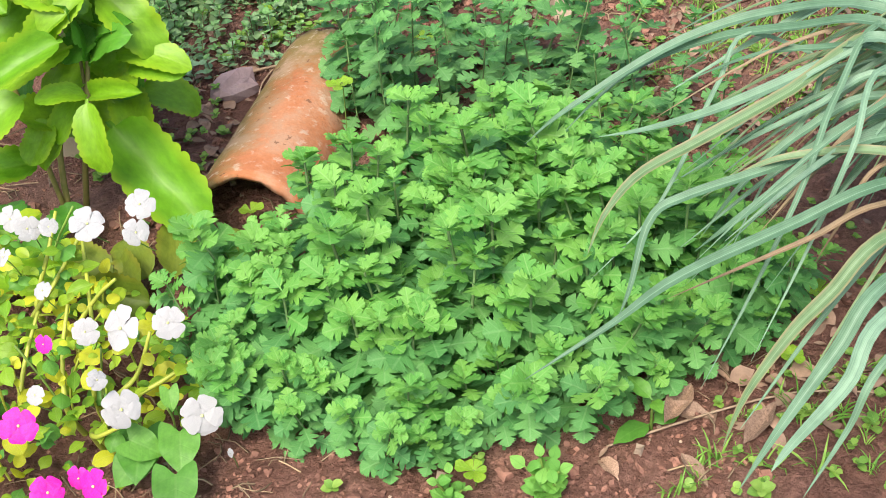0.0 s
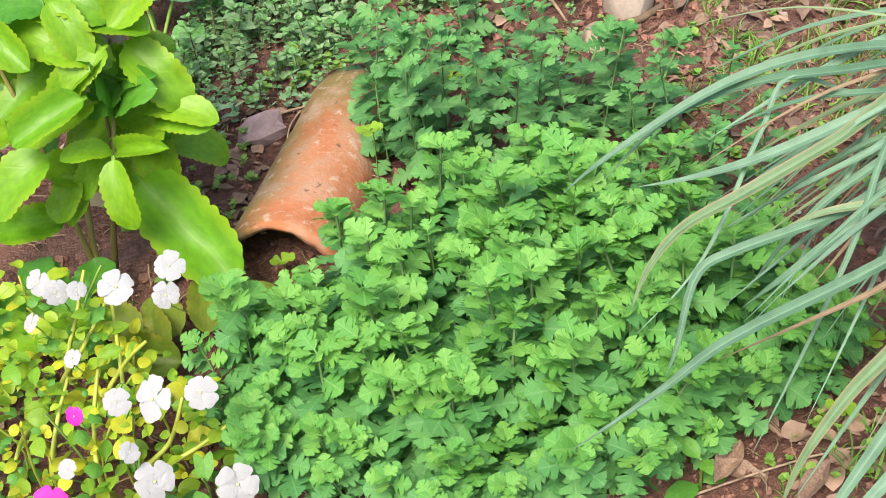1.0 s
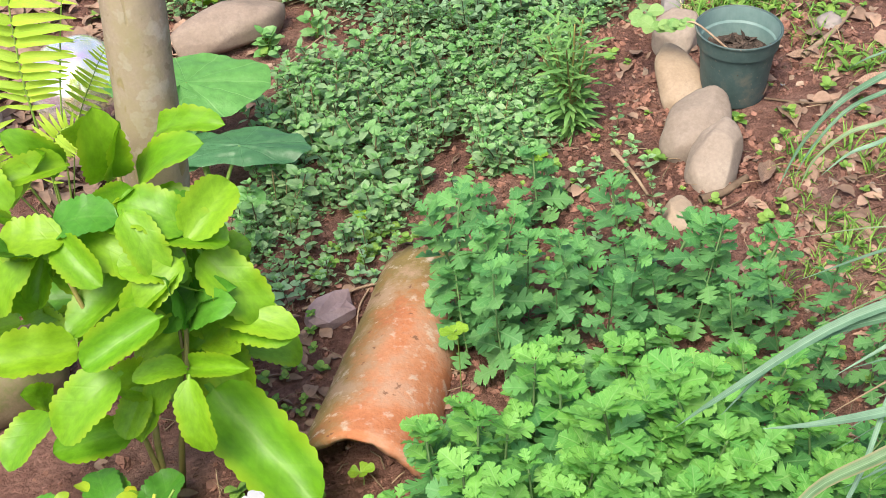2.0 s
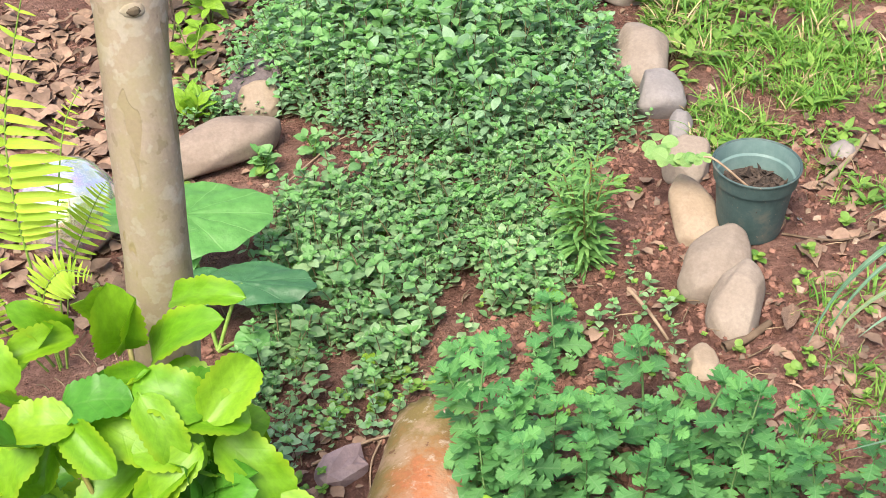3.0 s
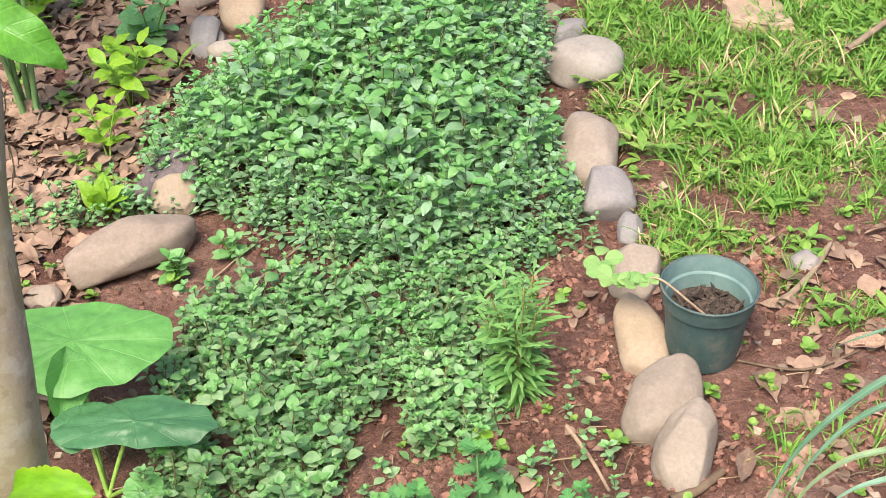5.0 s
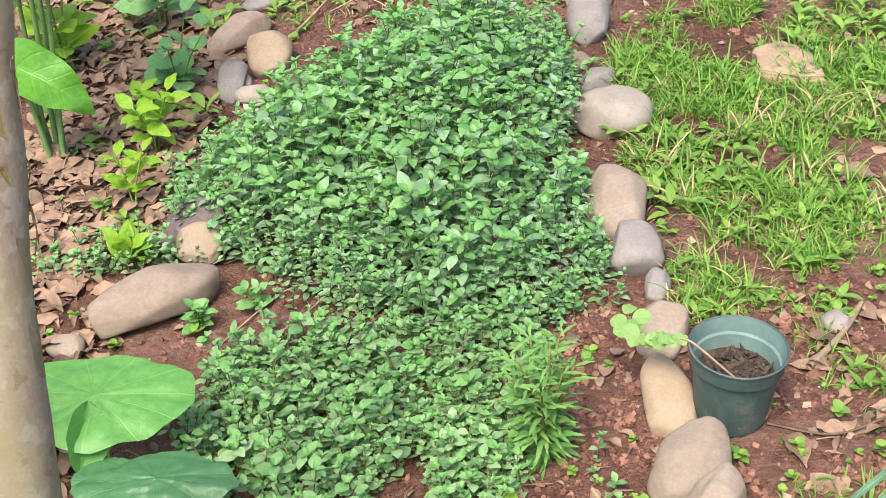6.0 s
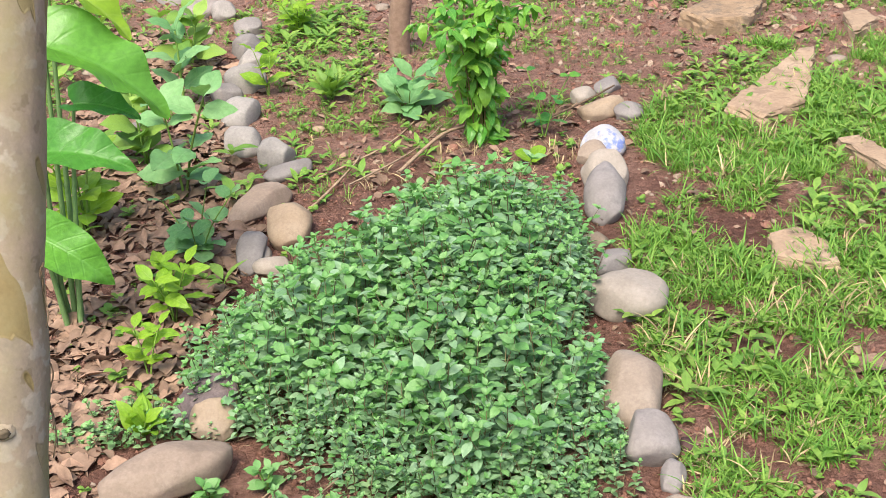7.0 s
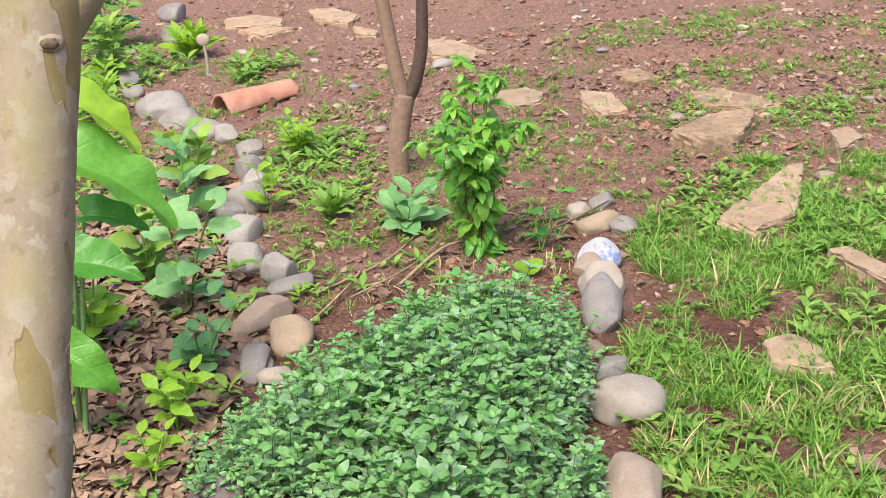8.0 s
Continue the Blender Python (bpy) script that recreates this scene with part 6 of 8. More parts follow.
def mint_sprig(height, size, pairs, seed, width=1.0):
    """A stem and the poses of its leaves."""
    r = random.Random(seed)
    lean = (r.uniform(-0.3, 0.3) * height, r.uniform(-0.3, 0.3) * height)
    line = smooth_line([(0, 0, -0.015), (lean[0] * 0.4, lean[1] * 0.4, height * 0.5), (*lean, height)], 8)
    poses = []
    for k in range(pairs):
        t = 0.2 + 0.75 * k / max(1, pairs - 1)
        p = line[min(8, int(round(t * 8)))]
        for side in (0, 1):
            a = k * 1.571 + side * 3.1416 + r.uniform(-0.6, 0.6)
            up = r.uniform(-0.3, 0.3) + 0.3 * t
            s = size * (1.1 - 0.4 * t) * r.uniform(0.65, 1.25)
            d = Vector((math.cos(a) * math.cos(up), math.sin(a) * math.cos(up), math.sin(up))) * s
            poses.append((0 if t < 0.75 or r.random() < 0.5 else 1, r.randrange(5), along(p, p + d, (r.uniform(-0.3, 0.3), r.uniform(-0.4, 0.2), 1), 1.0, width)))
    top = line[-1]
    for k in range(3):
        a = k * 2.1 + r.uniform(0, 0.6)
        d = Vector((math.cos(a) * 0.75, math.sin(a) * 0.75, 0.65)) * size * r.uniform(0.35, 0.55)
        poses.append((1, 5, along(top, top + d, (-d.x, -d.y, 0.3))))
    return tube(line, [0.001] * 9, 4), poses


def mint_cover(name, places, sprigs, label, mats, singles=26):
    """Sprigs over a patch of ground; those at its near rim are parts of their own, the rest is joined."""
    leaves, stems = Geo(), Geo()
    at = (places[0][0], places[0][1], 0)
    ob = thing(name, at, label, "plant")
    for n, (x, y, z, s) in enumerate(sorted(places, key=lambda p: p[1])):
        stem, poses = rng.choice(sprigs)
        m = turn(x, y, z, rng.uniform(0, 6.3), rng.uniform(0, 0.35), rng.uniform(0, 6.3), s)
        if n < singles:
            g = Geo()
            g.add(stem, Matrix.Identity(4))
            sprig = part("sprig", g.mesh("sprig", [M_STEMP]), None, ob, "", Matrix.Translation(-Vector(at)) @ m)
            for key, i, p in poses:
                part("leaf", MINT_MESH[key, i], None, sprig, "", p)
            continue
        stems.add(stem, m)
        for key, i, p in poses:
            leaves.add(MINT_T[i], m @ p, key)
    tagged(part("foliage", leaves.mesh("foliage", mats, origin=at), None, ob), kind="stuff")
    tagged(part("stem_tangle", stems.mesh("stem_tangle", [M_STEMP], origin=at), None, ob, "thin purplish stems"), kind="stuff")


BIG_MINT = [mint_sprig(0.085 + 0.008 * i, 0.036 + 0.006 * (i % 3), 6, 60 + i) for i in range(12)]
LOW_MINT = [mint_sprig(0.026 + 0.005 * i, 0.0205 + 0.003 * (i % 3), 4, 80 + i, 1.2) for i in range(10)]
places = []
for x, y in scatter(MINT_MOUND, 1250, 0.021, 30):
    e = min(1.0, edge_distance(MINT_MOUND, x, y) / 0.22)
    swell = noise.noise((x * 9, y * 9, 5.5))
    if swell < -0.42:
        continue
    places.append((x, y, ground_z(x, y) + (0.04 + 0.05 * swell) * e, (0.66 + 0.42 * e) * rng.uniform(0.8, 1.2)))
rim = [(-0.08 + (x + 0.08) * 1.16, 3.0 + (y - 3.0) * 1.07) for x, y in MINT_MOUND]
for x, y in scatter(rim, 900, 0.022):
    if not inside(MINT_MOUND, x, y) and x < 0.36 and noise.noise((x * 7, y * 7, 8.1)) > -0.1:
        places.append((x, y, ground_z(x, y), rng.uniform(0.4, 0.7)))
mint_cover("mint_bed", places, BIG_MINT, "dense mound of soft green mint leaves", [M_MINT, M_MINTY])
places = []
for x, y in scatter(MINT_FRONT, 1400, 0.0148, 25):
    if noise.noise((x * 6, y * 6, 3.3)) < -0.36:
        continue
    places.append((x, y, ground_z(x, y), rng.choice((0.55, 0.7, 0.85, 1.0, 1.15, 1.4)) * rng.uniform(0.9, 1.1)))
for x, y in scatter([(-0.40, 1.42), (-0.36, 1.66), (-0.1, 1.66), (-0.16, 1.52), (-0.28, 1.5)], 60, 0.025):
    places.append((x, y, ground_z(x, y), rng.uniform(0.7, 1.0)))
for x, y in scatter([(-0.2, 2.43), (0.0, 2.45), (0.3, 2.42), (0.33, 2.32), (0.17, 2.26), (0.1, 2.14), (-0.08, 2.26)], 110, 0.026):
    places.append((x, y, ground_z(x, y), rng.uniform(0.7, 1.2)))
for x, y in scatter([(0.3, 2.35), (0.34, 2.8), (0.38, 2.8), (0.38, 2.3)], 30, 0.025) + scatter([(-0.4, 2.62), (-0.3, 2.7), (-0.25, 2.6), (-0.33, 2.55)], 16, 0.025):
    places.append((x, y, ground_z(x, y), rng.uniform(0.7, 1.1)))
for x, y in scatter([(0.0, 1.78), (0.02, 2.3), (0.22, 2.3), (0.22, 2.0), (0.12, 1.76)], 170, 0.017):
    places.append((x, y, ground_z(x, y), rng.uniform(0.7, 1.2)))
for x, y in scatter(MINT_TRAIL, 80, 0.02):
    places.append((x, y, ground_z(x, y), rng.uniform(0.7, 1.1)))
for x, y in scatter([(0.02, 1.78), (0.02, 1.95), (0.15, 1.95), (0.12, 1.8)], 26, 0.02):
    places.append((x, y, ground_z(x, y), rng.uniform(1.0, 1.4)))
for x, y in scatter([(0.02, 1.45), (-0.1, 1.72), (0.05, 1.85), (0.3, 1.9), (0.36, 1.62), (0.3, 1.45)], 46, 0.03) + scatter([(-0.5, 2.3), (-0.3, 2.55), (-0.1, 2.42), (-0.25, 2.2)], 10, 0.03):
    places.append((x, y, ground_z(x, y), rng.uniform(0.5, 1.0)))
mint_cover("mint_carpet", places, LOW_MINT, "low carpet of small round mint leaves", [M_MINTL, M_MINTY])


# ---------- leafy plants ----------
def leafy(name, at, stems, label, outline, size, width, material, category="plant", height=0.2, pairs=5, stem_mat=M_STEMG, spread_out=0.3, up=0.2, bend=0.7, group="", stem_r=0.0022, start=0.3):
    """A bushy plant: stems with leaves in pairs, every leaf a part."""
    at = (at[0], at[1], ground_z(at[0], at[1]))
    ob = thing(name, at, label, category, group)
    meshes = []
    for i in range(3):
        g = Geo()
        g.add(leaf(outline, 10, 2, width, bend=bend * (0.8 + 0.3 * i), lift=0.3, cup=0.25 - 0.15 * i, wave=0.024), Matrix.Identity(4))
        meshes.append(g.mesh("leaf", [material]))
    for k in range(stems):
        a = 6.283 * k / stems + rng.uniform(-0.4, 0.4)
        h2 = height * rng.uniform(0.75, 1.05)
        o = spread_out * h2 * rng.uniform(0.3, 1.0) * (0 if stems == 1 else 1)
        line = smooth_line([(0, 0, -0.015), (o * 0.4 * math.cos(a), o * 0.4 * math.sin(a), h2 * 0.5), (o * math.cos(a), o * math.sin(a), h2)], 10)
        g = Geo()
        g.add(tube(line, [stem_r * (1.2 - 0.05 * i) for i in range(11)], 6), Matrix.Identity(4))
        part("stem", g.mesh("stem", [stem_mat]), None, ob)
        for p2 in range(pairs):
            t = start + (1 - start) * p2 / max(1, pairs - 1)
            p = line[min(10, int(round(t * 10)))]
            for side in (0, 1):
                b2 = p2 * 1.571 + side * 3.1416 + rng.uniform(-0.4, 0.4) + a
                e = up + 0.35 * t + rng.uniform(-0.25, 0.25)
                s = size * (1.05 - 0.4 * t) * rng.uniform(0.8, 1.15)
                d = Vector((math.cos(b2) * math.cos(e), math.sin(b2) * math.cos(e), math.sin(e))) * s
                part("leaf", rng.choice(meshes), None, ob, "", along(p, p + d, (rng.uniform(-0.5, 0.5), rng.uniform(-0.7, 0.2), 1)))
    return ob


leafy("narrow_leaf_plant", (0.2, 1.93), 13, "upright bushy plant with narrow pale green leaves", LANCE, 0.066, 0.155, M_NARROW, height=0.24, pairs=11, spread_out=0.42, up=0.05, start=0.12, stem_mat=M_STEMB)
fleshy = thing("fleshy_leaf_plant", (0.53, 1.955, 0.1), "trailing plant with round pale leaves hanging over the pot rim", "plant")
line = smooth_line([(0.535, 1.95, 0.095), (0.5, 1.965, 0.125), (0.447, 1.985, 0.168), (0.42, 2.0, 0.16), (0.385, 2.03, 0.135), (0.36, 2.1, 0.14)], 24)
g = Geo()
g.add(tube(line, [0.0024 - 0.00003 * i for i in range(25)], 7), Matrix.Identity(4))
part("stem", g.mesh("stem", [M_TWIG], origin=fleshy.location), None, fleshy, "thin pale brown stem")
g = Geo()
g.add(leaf(ROUND, 12, 3, 0.86, bend=0.5, lift=0.3, cup=0.2, wave=0.02), Matrix.Identity(4))
FLESHY = g.mesh("leaf", [M_FLESHY])
for k, (i, size) in enumerate(((12, 0.013), (13, 0.016), (14, 0.02), (15, 0.02), (16, 0.026), (17, 0.03), (18, 0.028), (19, 0.036), (20, 0.032), (21, 0.038), (22, 0.036), (23, 0.034), (24, 0.03))):
    for side in (0, 1):
        a = k * 1.9 + side * 3.1416 + rng.uniform(-0.4, 0.4)
        d = Vector((math.cos(a), math.sin(a) * 0.9, rng.uniform(-0.35, 0.35))).normalized() * size * rng.uniform(0.8, 1.15)
        p = line[i] - fleshy.location + Vector((rng.uniform(-0.012, 0.012), rng.uniform(-0.02, 0.02), rng.uniform(-0.008, 0.012))) * (0.3 + 0.7 * k / 12)
        part("leaf", FLESHY, None, fleshy, "", along(p, p + d, (rng.uniform(-0.3, 0.3), -0.5, 0.9)))
leafy("seedling", (-0.69, 3.2), 3, "bright lime green leafy seedling in leaf litter", OVATE, 0.105, 0.45, M_LIME, height=0.2, pairs=4, spread_out=0.5, up=0.05, start=0.4, group="seedlings")
leafy("seedling", (-0.7, 2.93), 2, "small yellow green seedling in leaf litter", OVATE, 0.075, 0.5, M_LIME, height=0.15, pairs=4, spread_out=0.4, up=0.1, start=0.4, group="seedlings")
leafy("seedling", (-0.66, 2.68), 2, "yellow green low leaves beside the long boulder", LANCE, 0.09, 0.45, M_LIME, height=0.05, pairs=3, spread_out=0.4, up=0.6, group="seedlings")
leafy("round_leaf_plant", (-0.69, 3.55), 4, "plant with round blue green leaves", ROUND, 0.085, 0.8, M_SAGE, height=0.2, pairs=3, spread_out=0.6, up=0.15)
leafy("broad_leaf_weed", (-0.8, 3.95), 2, "tall weed with broad grey green leaves", OVATE, 0.16, 0.62, M_SAGE, height=0.34, pairs=4, spread_out=0.3, up=0.1, stem_r=0.004, group="broad leaf weeds")
leafy("broad_leaf_weed", (-0.94, 4.72), 1, "tall broad leaved weed growing among dry leaves", OVATE, 0.17, 0.5, M_SAGE, height=0.33, pairs=5, up=0.35, stem_r=0.005, group="broad leaf weeds")
leafy("broad_leaf_weed", (-0.66, 4.85), 2, "broad light green weed beside grey stones", OVATE, 0.11, 0.5, M_LIME, height=0.2, pairs=3, spread_out=0.4, up=0.3, group="broad leaf weeds")
leafy("broad_leaf_weed", (-0.98, 4.25), 3, "broad light green weed growing among dry leaves", OVATE, 0.15, 0.6, M_WEED, height=0.28, pairs=4, spread_out=0.4, up=0.2, stem_r=0.004, group="broad leaf weeds")
leafy("broad_leaf_weed", (-1.05, 3.75), 3, "broad light green weed growing among dry leaves", OVATE, 0.14, 0.6, M_LIME, height=0.3, pairs=4, spread_out=0.4, up=0.2, stem_r=0.004, group="broad leaf weeds")
leafy("broad_leaf_weed", (-1.0, 5.2), 3, "broad green weed beside the grey stones", OVATE, 0.14, 0.55, M_WEED, height=0.22, pairs=4, spread_out=0.5, up=0.2, stem_r=0.004, group="broad leaf weeds")
bush = thing("leafy_bush", (0.1, 4.22, ground_z(0.1, 4.22)), "upright bush with glossy drooping green leaves", "plant")
BUSH_TPL = [leaf(OVATE, 9, 2, 0.36 + 0.04 * i, bend=0.6 + 0.35 * i, lift=0.35, cup=0.35 - 0.12 * i, wave=0.03, twist=0.3 * i - 0.4) for i in range(4)]
BUSH_LEAF = []
for tp in BUSH_TPL:
    g = Geo()
    g.add(tp, Matrix.Identity(4))
    BUSH_LEAF.append(g.mesh("leaf", [M_BUSH]))
bush_rest = Geo()
for k in range(24):
    a, h2 = k * 2.4, rng.uniform(0.22, 0.63)
    o = rng.uniform(0.03, 0.17)
    line = smooth_line([(0.03 * math.cos(a), 0.03 * math.sin(a), -0.02), (o * 0.45 * math.cos(a), o * 0.45 * math.sin(a), h2 * 0.5), (o * 0.85 * math.cos(a), o * 0.85 * math.sin(a), h2 * 0.93), (o * 1.3 * math.cos(a), o * 1.3 * math.sin(a), h2 * 0.98)], 14)
    g = Geo()
    g.add(tube(line, [0.003 - 0.00014 * i for i in range(15)], 6), Matrix.Identity(4))
    part("stem", g.mesh("stem", [M_STEMB]), None, bush)
    for n in range(30):
        t = min(1.0, 0.05 + 0.95 * (n / 29) ** 0.8)
        p = line[min(14, int(round(t * 14)))]
        b2, e = n * 2.4 + rng.uniform(-0.5, 0.5), rng.uniform(-1.1, 0.1)
        ls = rng.uniform(0.035, 0.095) * (1.05 - 0.25 * t)
        d = Vector((math.cos(b2) * math.cos(e), math.sin(b2) * math.cos(e), math.sin(e))) * ls
        m = along(p, p + d, (d.x * 6 + rng.uniform(-0.3, 0.3), d.y * 6 - 0.3, 1))
        i = rng.randrange(4)
        if math.sin(a) < -0.2:
            part("leaf", BUSH_LEAF[i], None, bush, "", m)
        else:
            bush_rest.add(BUSH_TPL[i], m)
tagged(part("foliage", bush_rest.mesh("foliage", [M_BUSH]), None, bush), kind="stuff")
leafy("trifoliate_weed", (0.3, 4.2), 2, "dark green weed with round leaflets", ROUND, 0.06, 0.7, M_TARO, height=0.22, pairs=3, spread_out=0.6, up=-0.1)
leafy("broad_leaf_plant", (-0.14, 4.55), 5, "low plant with broad blue green leaves", OVATE, 0.15, 0.5, M_SAGE, height=0.13, pairs=2, spread_out=0.8, up=0.2)
leafy("round_leaf_seedling", (0.25, 4.0), 1, "single round lime leaf beside the mint", ROUND, 0.06, 0.95, M_LIME, height=0.06, pairs=1, up=0.5)
leafy("broad_leaf_weed", (-0.42, 4.75), 4, "low rosette of light green leaves", LANCE, 0.13, 0.3, M_WEED, height=0.05, pairs=3, spread_out=0.8, up=0.5, group="broad leaf weeds")
leafy("lime_weed", (-1.42, 7.5), 6, "lime green leafy weed beside grey stones", LANCE, 0.22, 0.28, M_LIME, height=0.12, pairs=3, spread_out=0.9, up=0.5, group="lime weeds")
leafy("lime_weed", (-1.66, 6.3), 6, "lime green ferny weed beside grey stones", LANCE, 0.14, 0.26, M_LIME, height=0.22, pairs=6, spread_out=0.7, up=0.2, group="lime weeds")
leafy("lime_weed", (-1.75, 7.0), 6, "tall green weed growing behind the stones", OVATE, 0.16, 0.4, M_WEED, height=0.4, pairs=6, spread_out=0.5, up=0.1, group="lime weeds")
leafy("lime_weed", (-1.95, 7.9), 6, "tall green weed growing behind the stones", OVATE, 0.18, 0.4, M_TARO, height=0.45, pairs=6, spread_out=0.5, up=0.1, group="lime weeds")
leafy("lime_weed", (-0.62, 5.55), 7, "fresh light green weed clump before the far tile", OVATE, 0.07, 0.5, M_LIME, height=0.16, pairs=5, spread_out=0.7, up=0.2, group="lime weeds")
leafy("mint_plant", (0.27, 0.42), 6, "small crinkled mint plant in bare soil", OVATE, 0.034, 0.68, M_CRINK, height=0.05, pairs=3, spread_out=0.7, up=0.25)
leafy("mint_plant", (0.15, 0.41), 4, "small crinkled mint plant in bare soil", OVATE, 0.028, 0.68, M_CRINK, height=0.04, pairs=3, spread_out=0.8, up=0.25)
leafy("spade_leaf_weed", (0.41, 0.52), 1, "weed with three pointed smooth green leaves", OVATE, 0.065, 0.5, M_HEART, height=0.05, pairs=2, up=0.1)
leafy("sprig", (-0.36, 2.46), 2, "small bright mint sprig before the boulder", OVATE, 0.045, 0.6, M_MINTY, height=0.055, pairs=4, group="mint sprigs")
leafy("sprig", (-0.47, 2.42), 3, "small bright mint sprig before the boulder", OVATE, 0.045, 0.6, M_MINTY, height=0.06, pairs=4, group="mint sprigs")

# begonia with large round leaves beside the trunk
beg = thing("begonia_plant", (-0.5, 1.79, -0.07), "plant with large round crinkled green leaves", "plant")
def disc_leaf(seed, rings=12, spokes=66, sinus=0.3):
    """A round crinkled leaf of radius one round its stalk, with a slit towards -y and a ruffled rim."""
    v, uv, off = [], [], Vector((seed * 3.7, 0, 0))
    for i in range(rings + 1):
        r = i / rings
        for j in range(spokes + 1):
            a = -math.pi + 2 * math.pi * j / spokes
            rim = (1 + 0.05 * math.sin(3 * a + seed) + 0.02 * math.sin(9 * a)) * (1 - sinus * math.exp(-((math.pi - abs(a)) / 0.3) ** 2))
            x, y = r * rim * math.sin(a), r * rim * math.cos(a)
            z = -0.1 * r * r + 0.035 * r ** 3 * math.sin(7 * a + seed) - 0.014 * r * math.cos(5.5 * a) ** 6 + 0.07 * r * noise.noise(Vector((x * 3, y * 3, 0)) + off) + 0.025 * noise.noise(Vector((x * 9, y * 9, 0)) + off)
            v.append((x, y, z))
            uv.append((0.5 + 0.5 * x, 0.22 + 0.5 * y))
    k = spokes + 1
    q = [(i * k + j, (i + 1) * k + j, (i + 1) * k + j + 1, i * k + j + 1) for i in range(rings) for j in range(spokes)]
    return np.array(v), np.array(q), np.array(uv)


for n, (centre, rx, ry, yaw, normal, material) in enumerate((
    ((-0.555, 1.972, 0.125), 0.165, 0.102, -0.9, (0.04, -0.2, 1.0), M_BEG),
    ((-0.44, 1.83, 0.06), 0.135, 0.06, -0.2, (0.0, -0.12, 1.0), M_BEGD),
    ((-0.525, 1.84, 0.05), 0.06, 0.05, 0.3, (0.0, -0.3, 1.0), M_BEGD),
    ((-0.42, 1.73, 0.0), 0.032, 0.03, 0.5, (0.1, -0.5, 0.8), M_BEG),
)):
    z = Vector(normal).normalized()
    x = Vector((0, 1, 0)).cross(z).normalized()
    m = Matrix.Translation(Vector(centre) - beg.location) @ Matrix((x, z.cross(x), z)).transposed().to_4x4()
    g = Geo()
    g.add(disc_leaf(n + 1), Matrix.Diagonal((rx, ry, (rx + ry) / 2, 1)) @ Matrix.Rotation(yaw, 4, "Z"))
    part("leaf", g.mesh("leaf", [material]), None, beg, "dark glossy green leaf" if material == M_BEGD else "", m)
    g = Geo()
    g.add(tube(smooth_line([beg.location, beg.location.lerp(Vector(centre), 0.6) + Vector((0, 0, 0.01)), Vector(centre) - Vector((0, 0, 0.002))], 8), [0.004] * 9, 7), Matrix.Identity(4))
    part("stalk", g.mesh("stalk", [M_STEMG], origin=beg.location), None, beg)
g = Geo()
g.add(leaf(ROUND, 16, 4, 0.62, bend=0.3, lift=0.1, cup=0.7, wave=0.03), Matrix.Identity(4))
part("leaf", g.mesh("leaf", [M_BEG]), None, beg, "young half folded leaf", along(Vector((-0.562, 1.95, 0.13)) - beg.location, Vector((-0.57, 1.86, 0.045)) - beg.location, (0.5, -0.7, 0.4)))

# taro behind the trunk
taro = thing("taro_plant", (-0.95, 3.2, -0.08), "taro with big hanging arrow shaped green leaves", "plant")
TARO = []
for i in range(2):
    g = Geo()
    g.add(leaf(HEART, 26, 5, 0.56, bend=0.9 + 0.5 * i, lift=0.5, cup=0.45, wave=0.035, lobe=0.5), Matrix.Identity(4))
    TARO.append(g.mesh("leaf", [M_TARO]))
# one taro leaf in lime: light shining through it is put into the colour
g = Geo()
g.add(leaf(HEART, 26, 5, 0.56, bend=0.9, lift=0.5, cup=0.45, wave=0.035, lobe=0.5), Matrix.Identity(4))
TARO_LIT_LOOK = g.mesh("leaf", [M_LIME])
for i, (base, tip, facing) in enumerate((
    ((-0.9, 3.2, 0.66), (-0.64, 3.22, 0.45), (0.35, -0.3, 0.85)),
    ((-0.9, 3.3, 0.78), (-0.72, 3.28, 0.63), (0.35, -0.2, 0.9)),
    ((-0.93, 3.15, 0.42), (-0.7, 3.12, 0.37), (0.2, -0.5, 0.8)),
    ((-0.98, 3.15, 0.2), (-0.78, 3.1, 0.09), (0.1, -0.7, 0.7)),
    ((-0.87, 3.25, 0.5), (-0.71, 3.25, 0.45), (0.1, -0.4, 0.9)),
    ((-1.05, 3.25, 0.75), (-1.3, 3.2, 0.5), (-0.4, -0.5, 0.8)),
    ((-1.05, 3.3, 0.6), (-1.2, 3.6, 0.5), (-0.2, 0.5, 0.8)),
)):
    part("leaf", TARO_LIT_LOOK if i == 1 else TARO[i % 2], None, taro, "leaf coloured bright lime as if lit through" if i == 1 else "", along(Vector(base) - taro.location, Vector(tip) - taro.location, facing))
    g = Geo()
    root = Vector((-0.95 + 0.02 * math.sin(i * 2), 3.2 + 0.02 * math.cos(i), -0.09))
    g.add(tube(smooth_line([root, root.lerp(Vector(base), 0.6) + Vector((0, 0, 0.04)), base], 10), [0.008 - 0.0004 * k for k in range(11)], 8), Matrix.Identity(4))
    part("stalk", g.mesh("stalk", [M_STEMS], origin=taro.location), None, taro)

# fern behind the trunk: upright fronds, every leaflet a piece of its own
PINNA = []
for i in range(3):
    g = Geo()
    g.add(leaf([(0, 0.35), (0.05, 0.9), (0.2, 1.0), (0.5, 0.88), (0.75, 0.62), (0.92, 0.28), (1, 0.02)], 14, 1, 0.19, bend=0.35 + 0.35 * i, lift=0.2 + 0.1 * i, cup=0.25, wave=0.006), Matrix.Identity(4))
    PINNA.append(g.mesh("leaflet", [M_FERN]))
fern = thing("fern", (-0.8, 1.79, -0.09), "bright yellow green fern with long upright fronds", "fern")


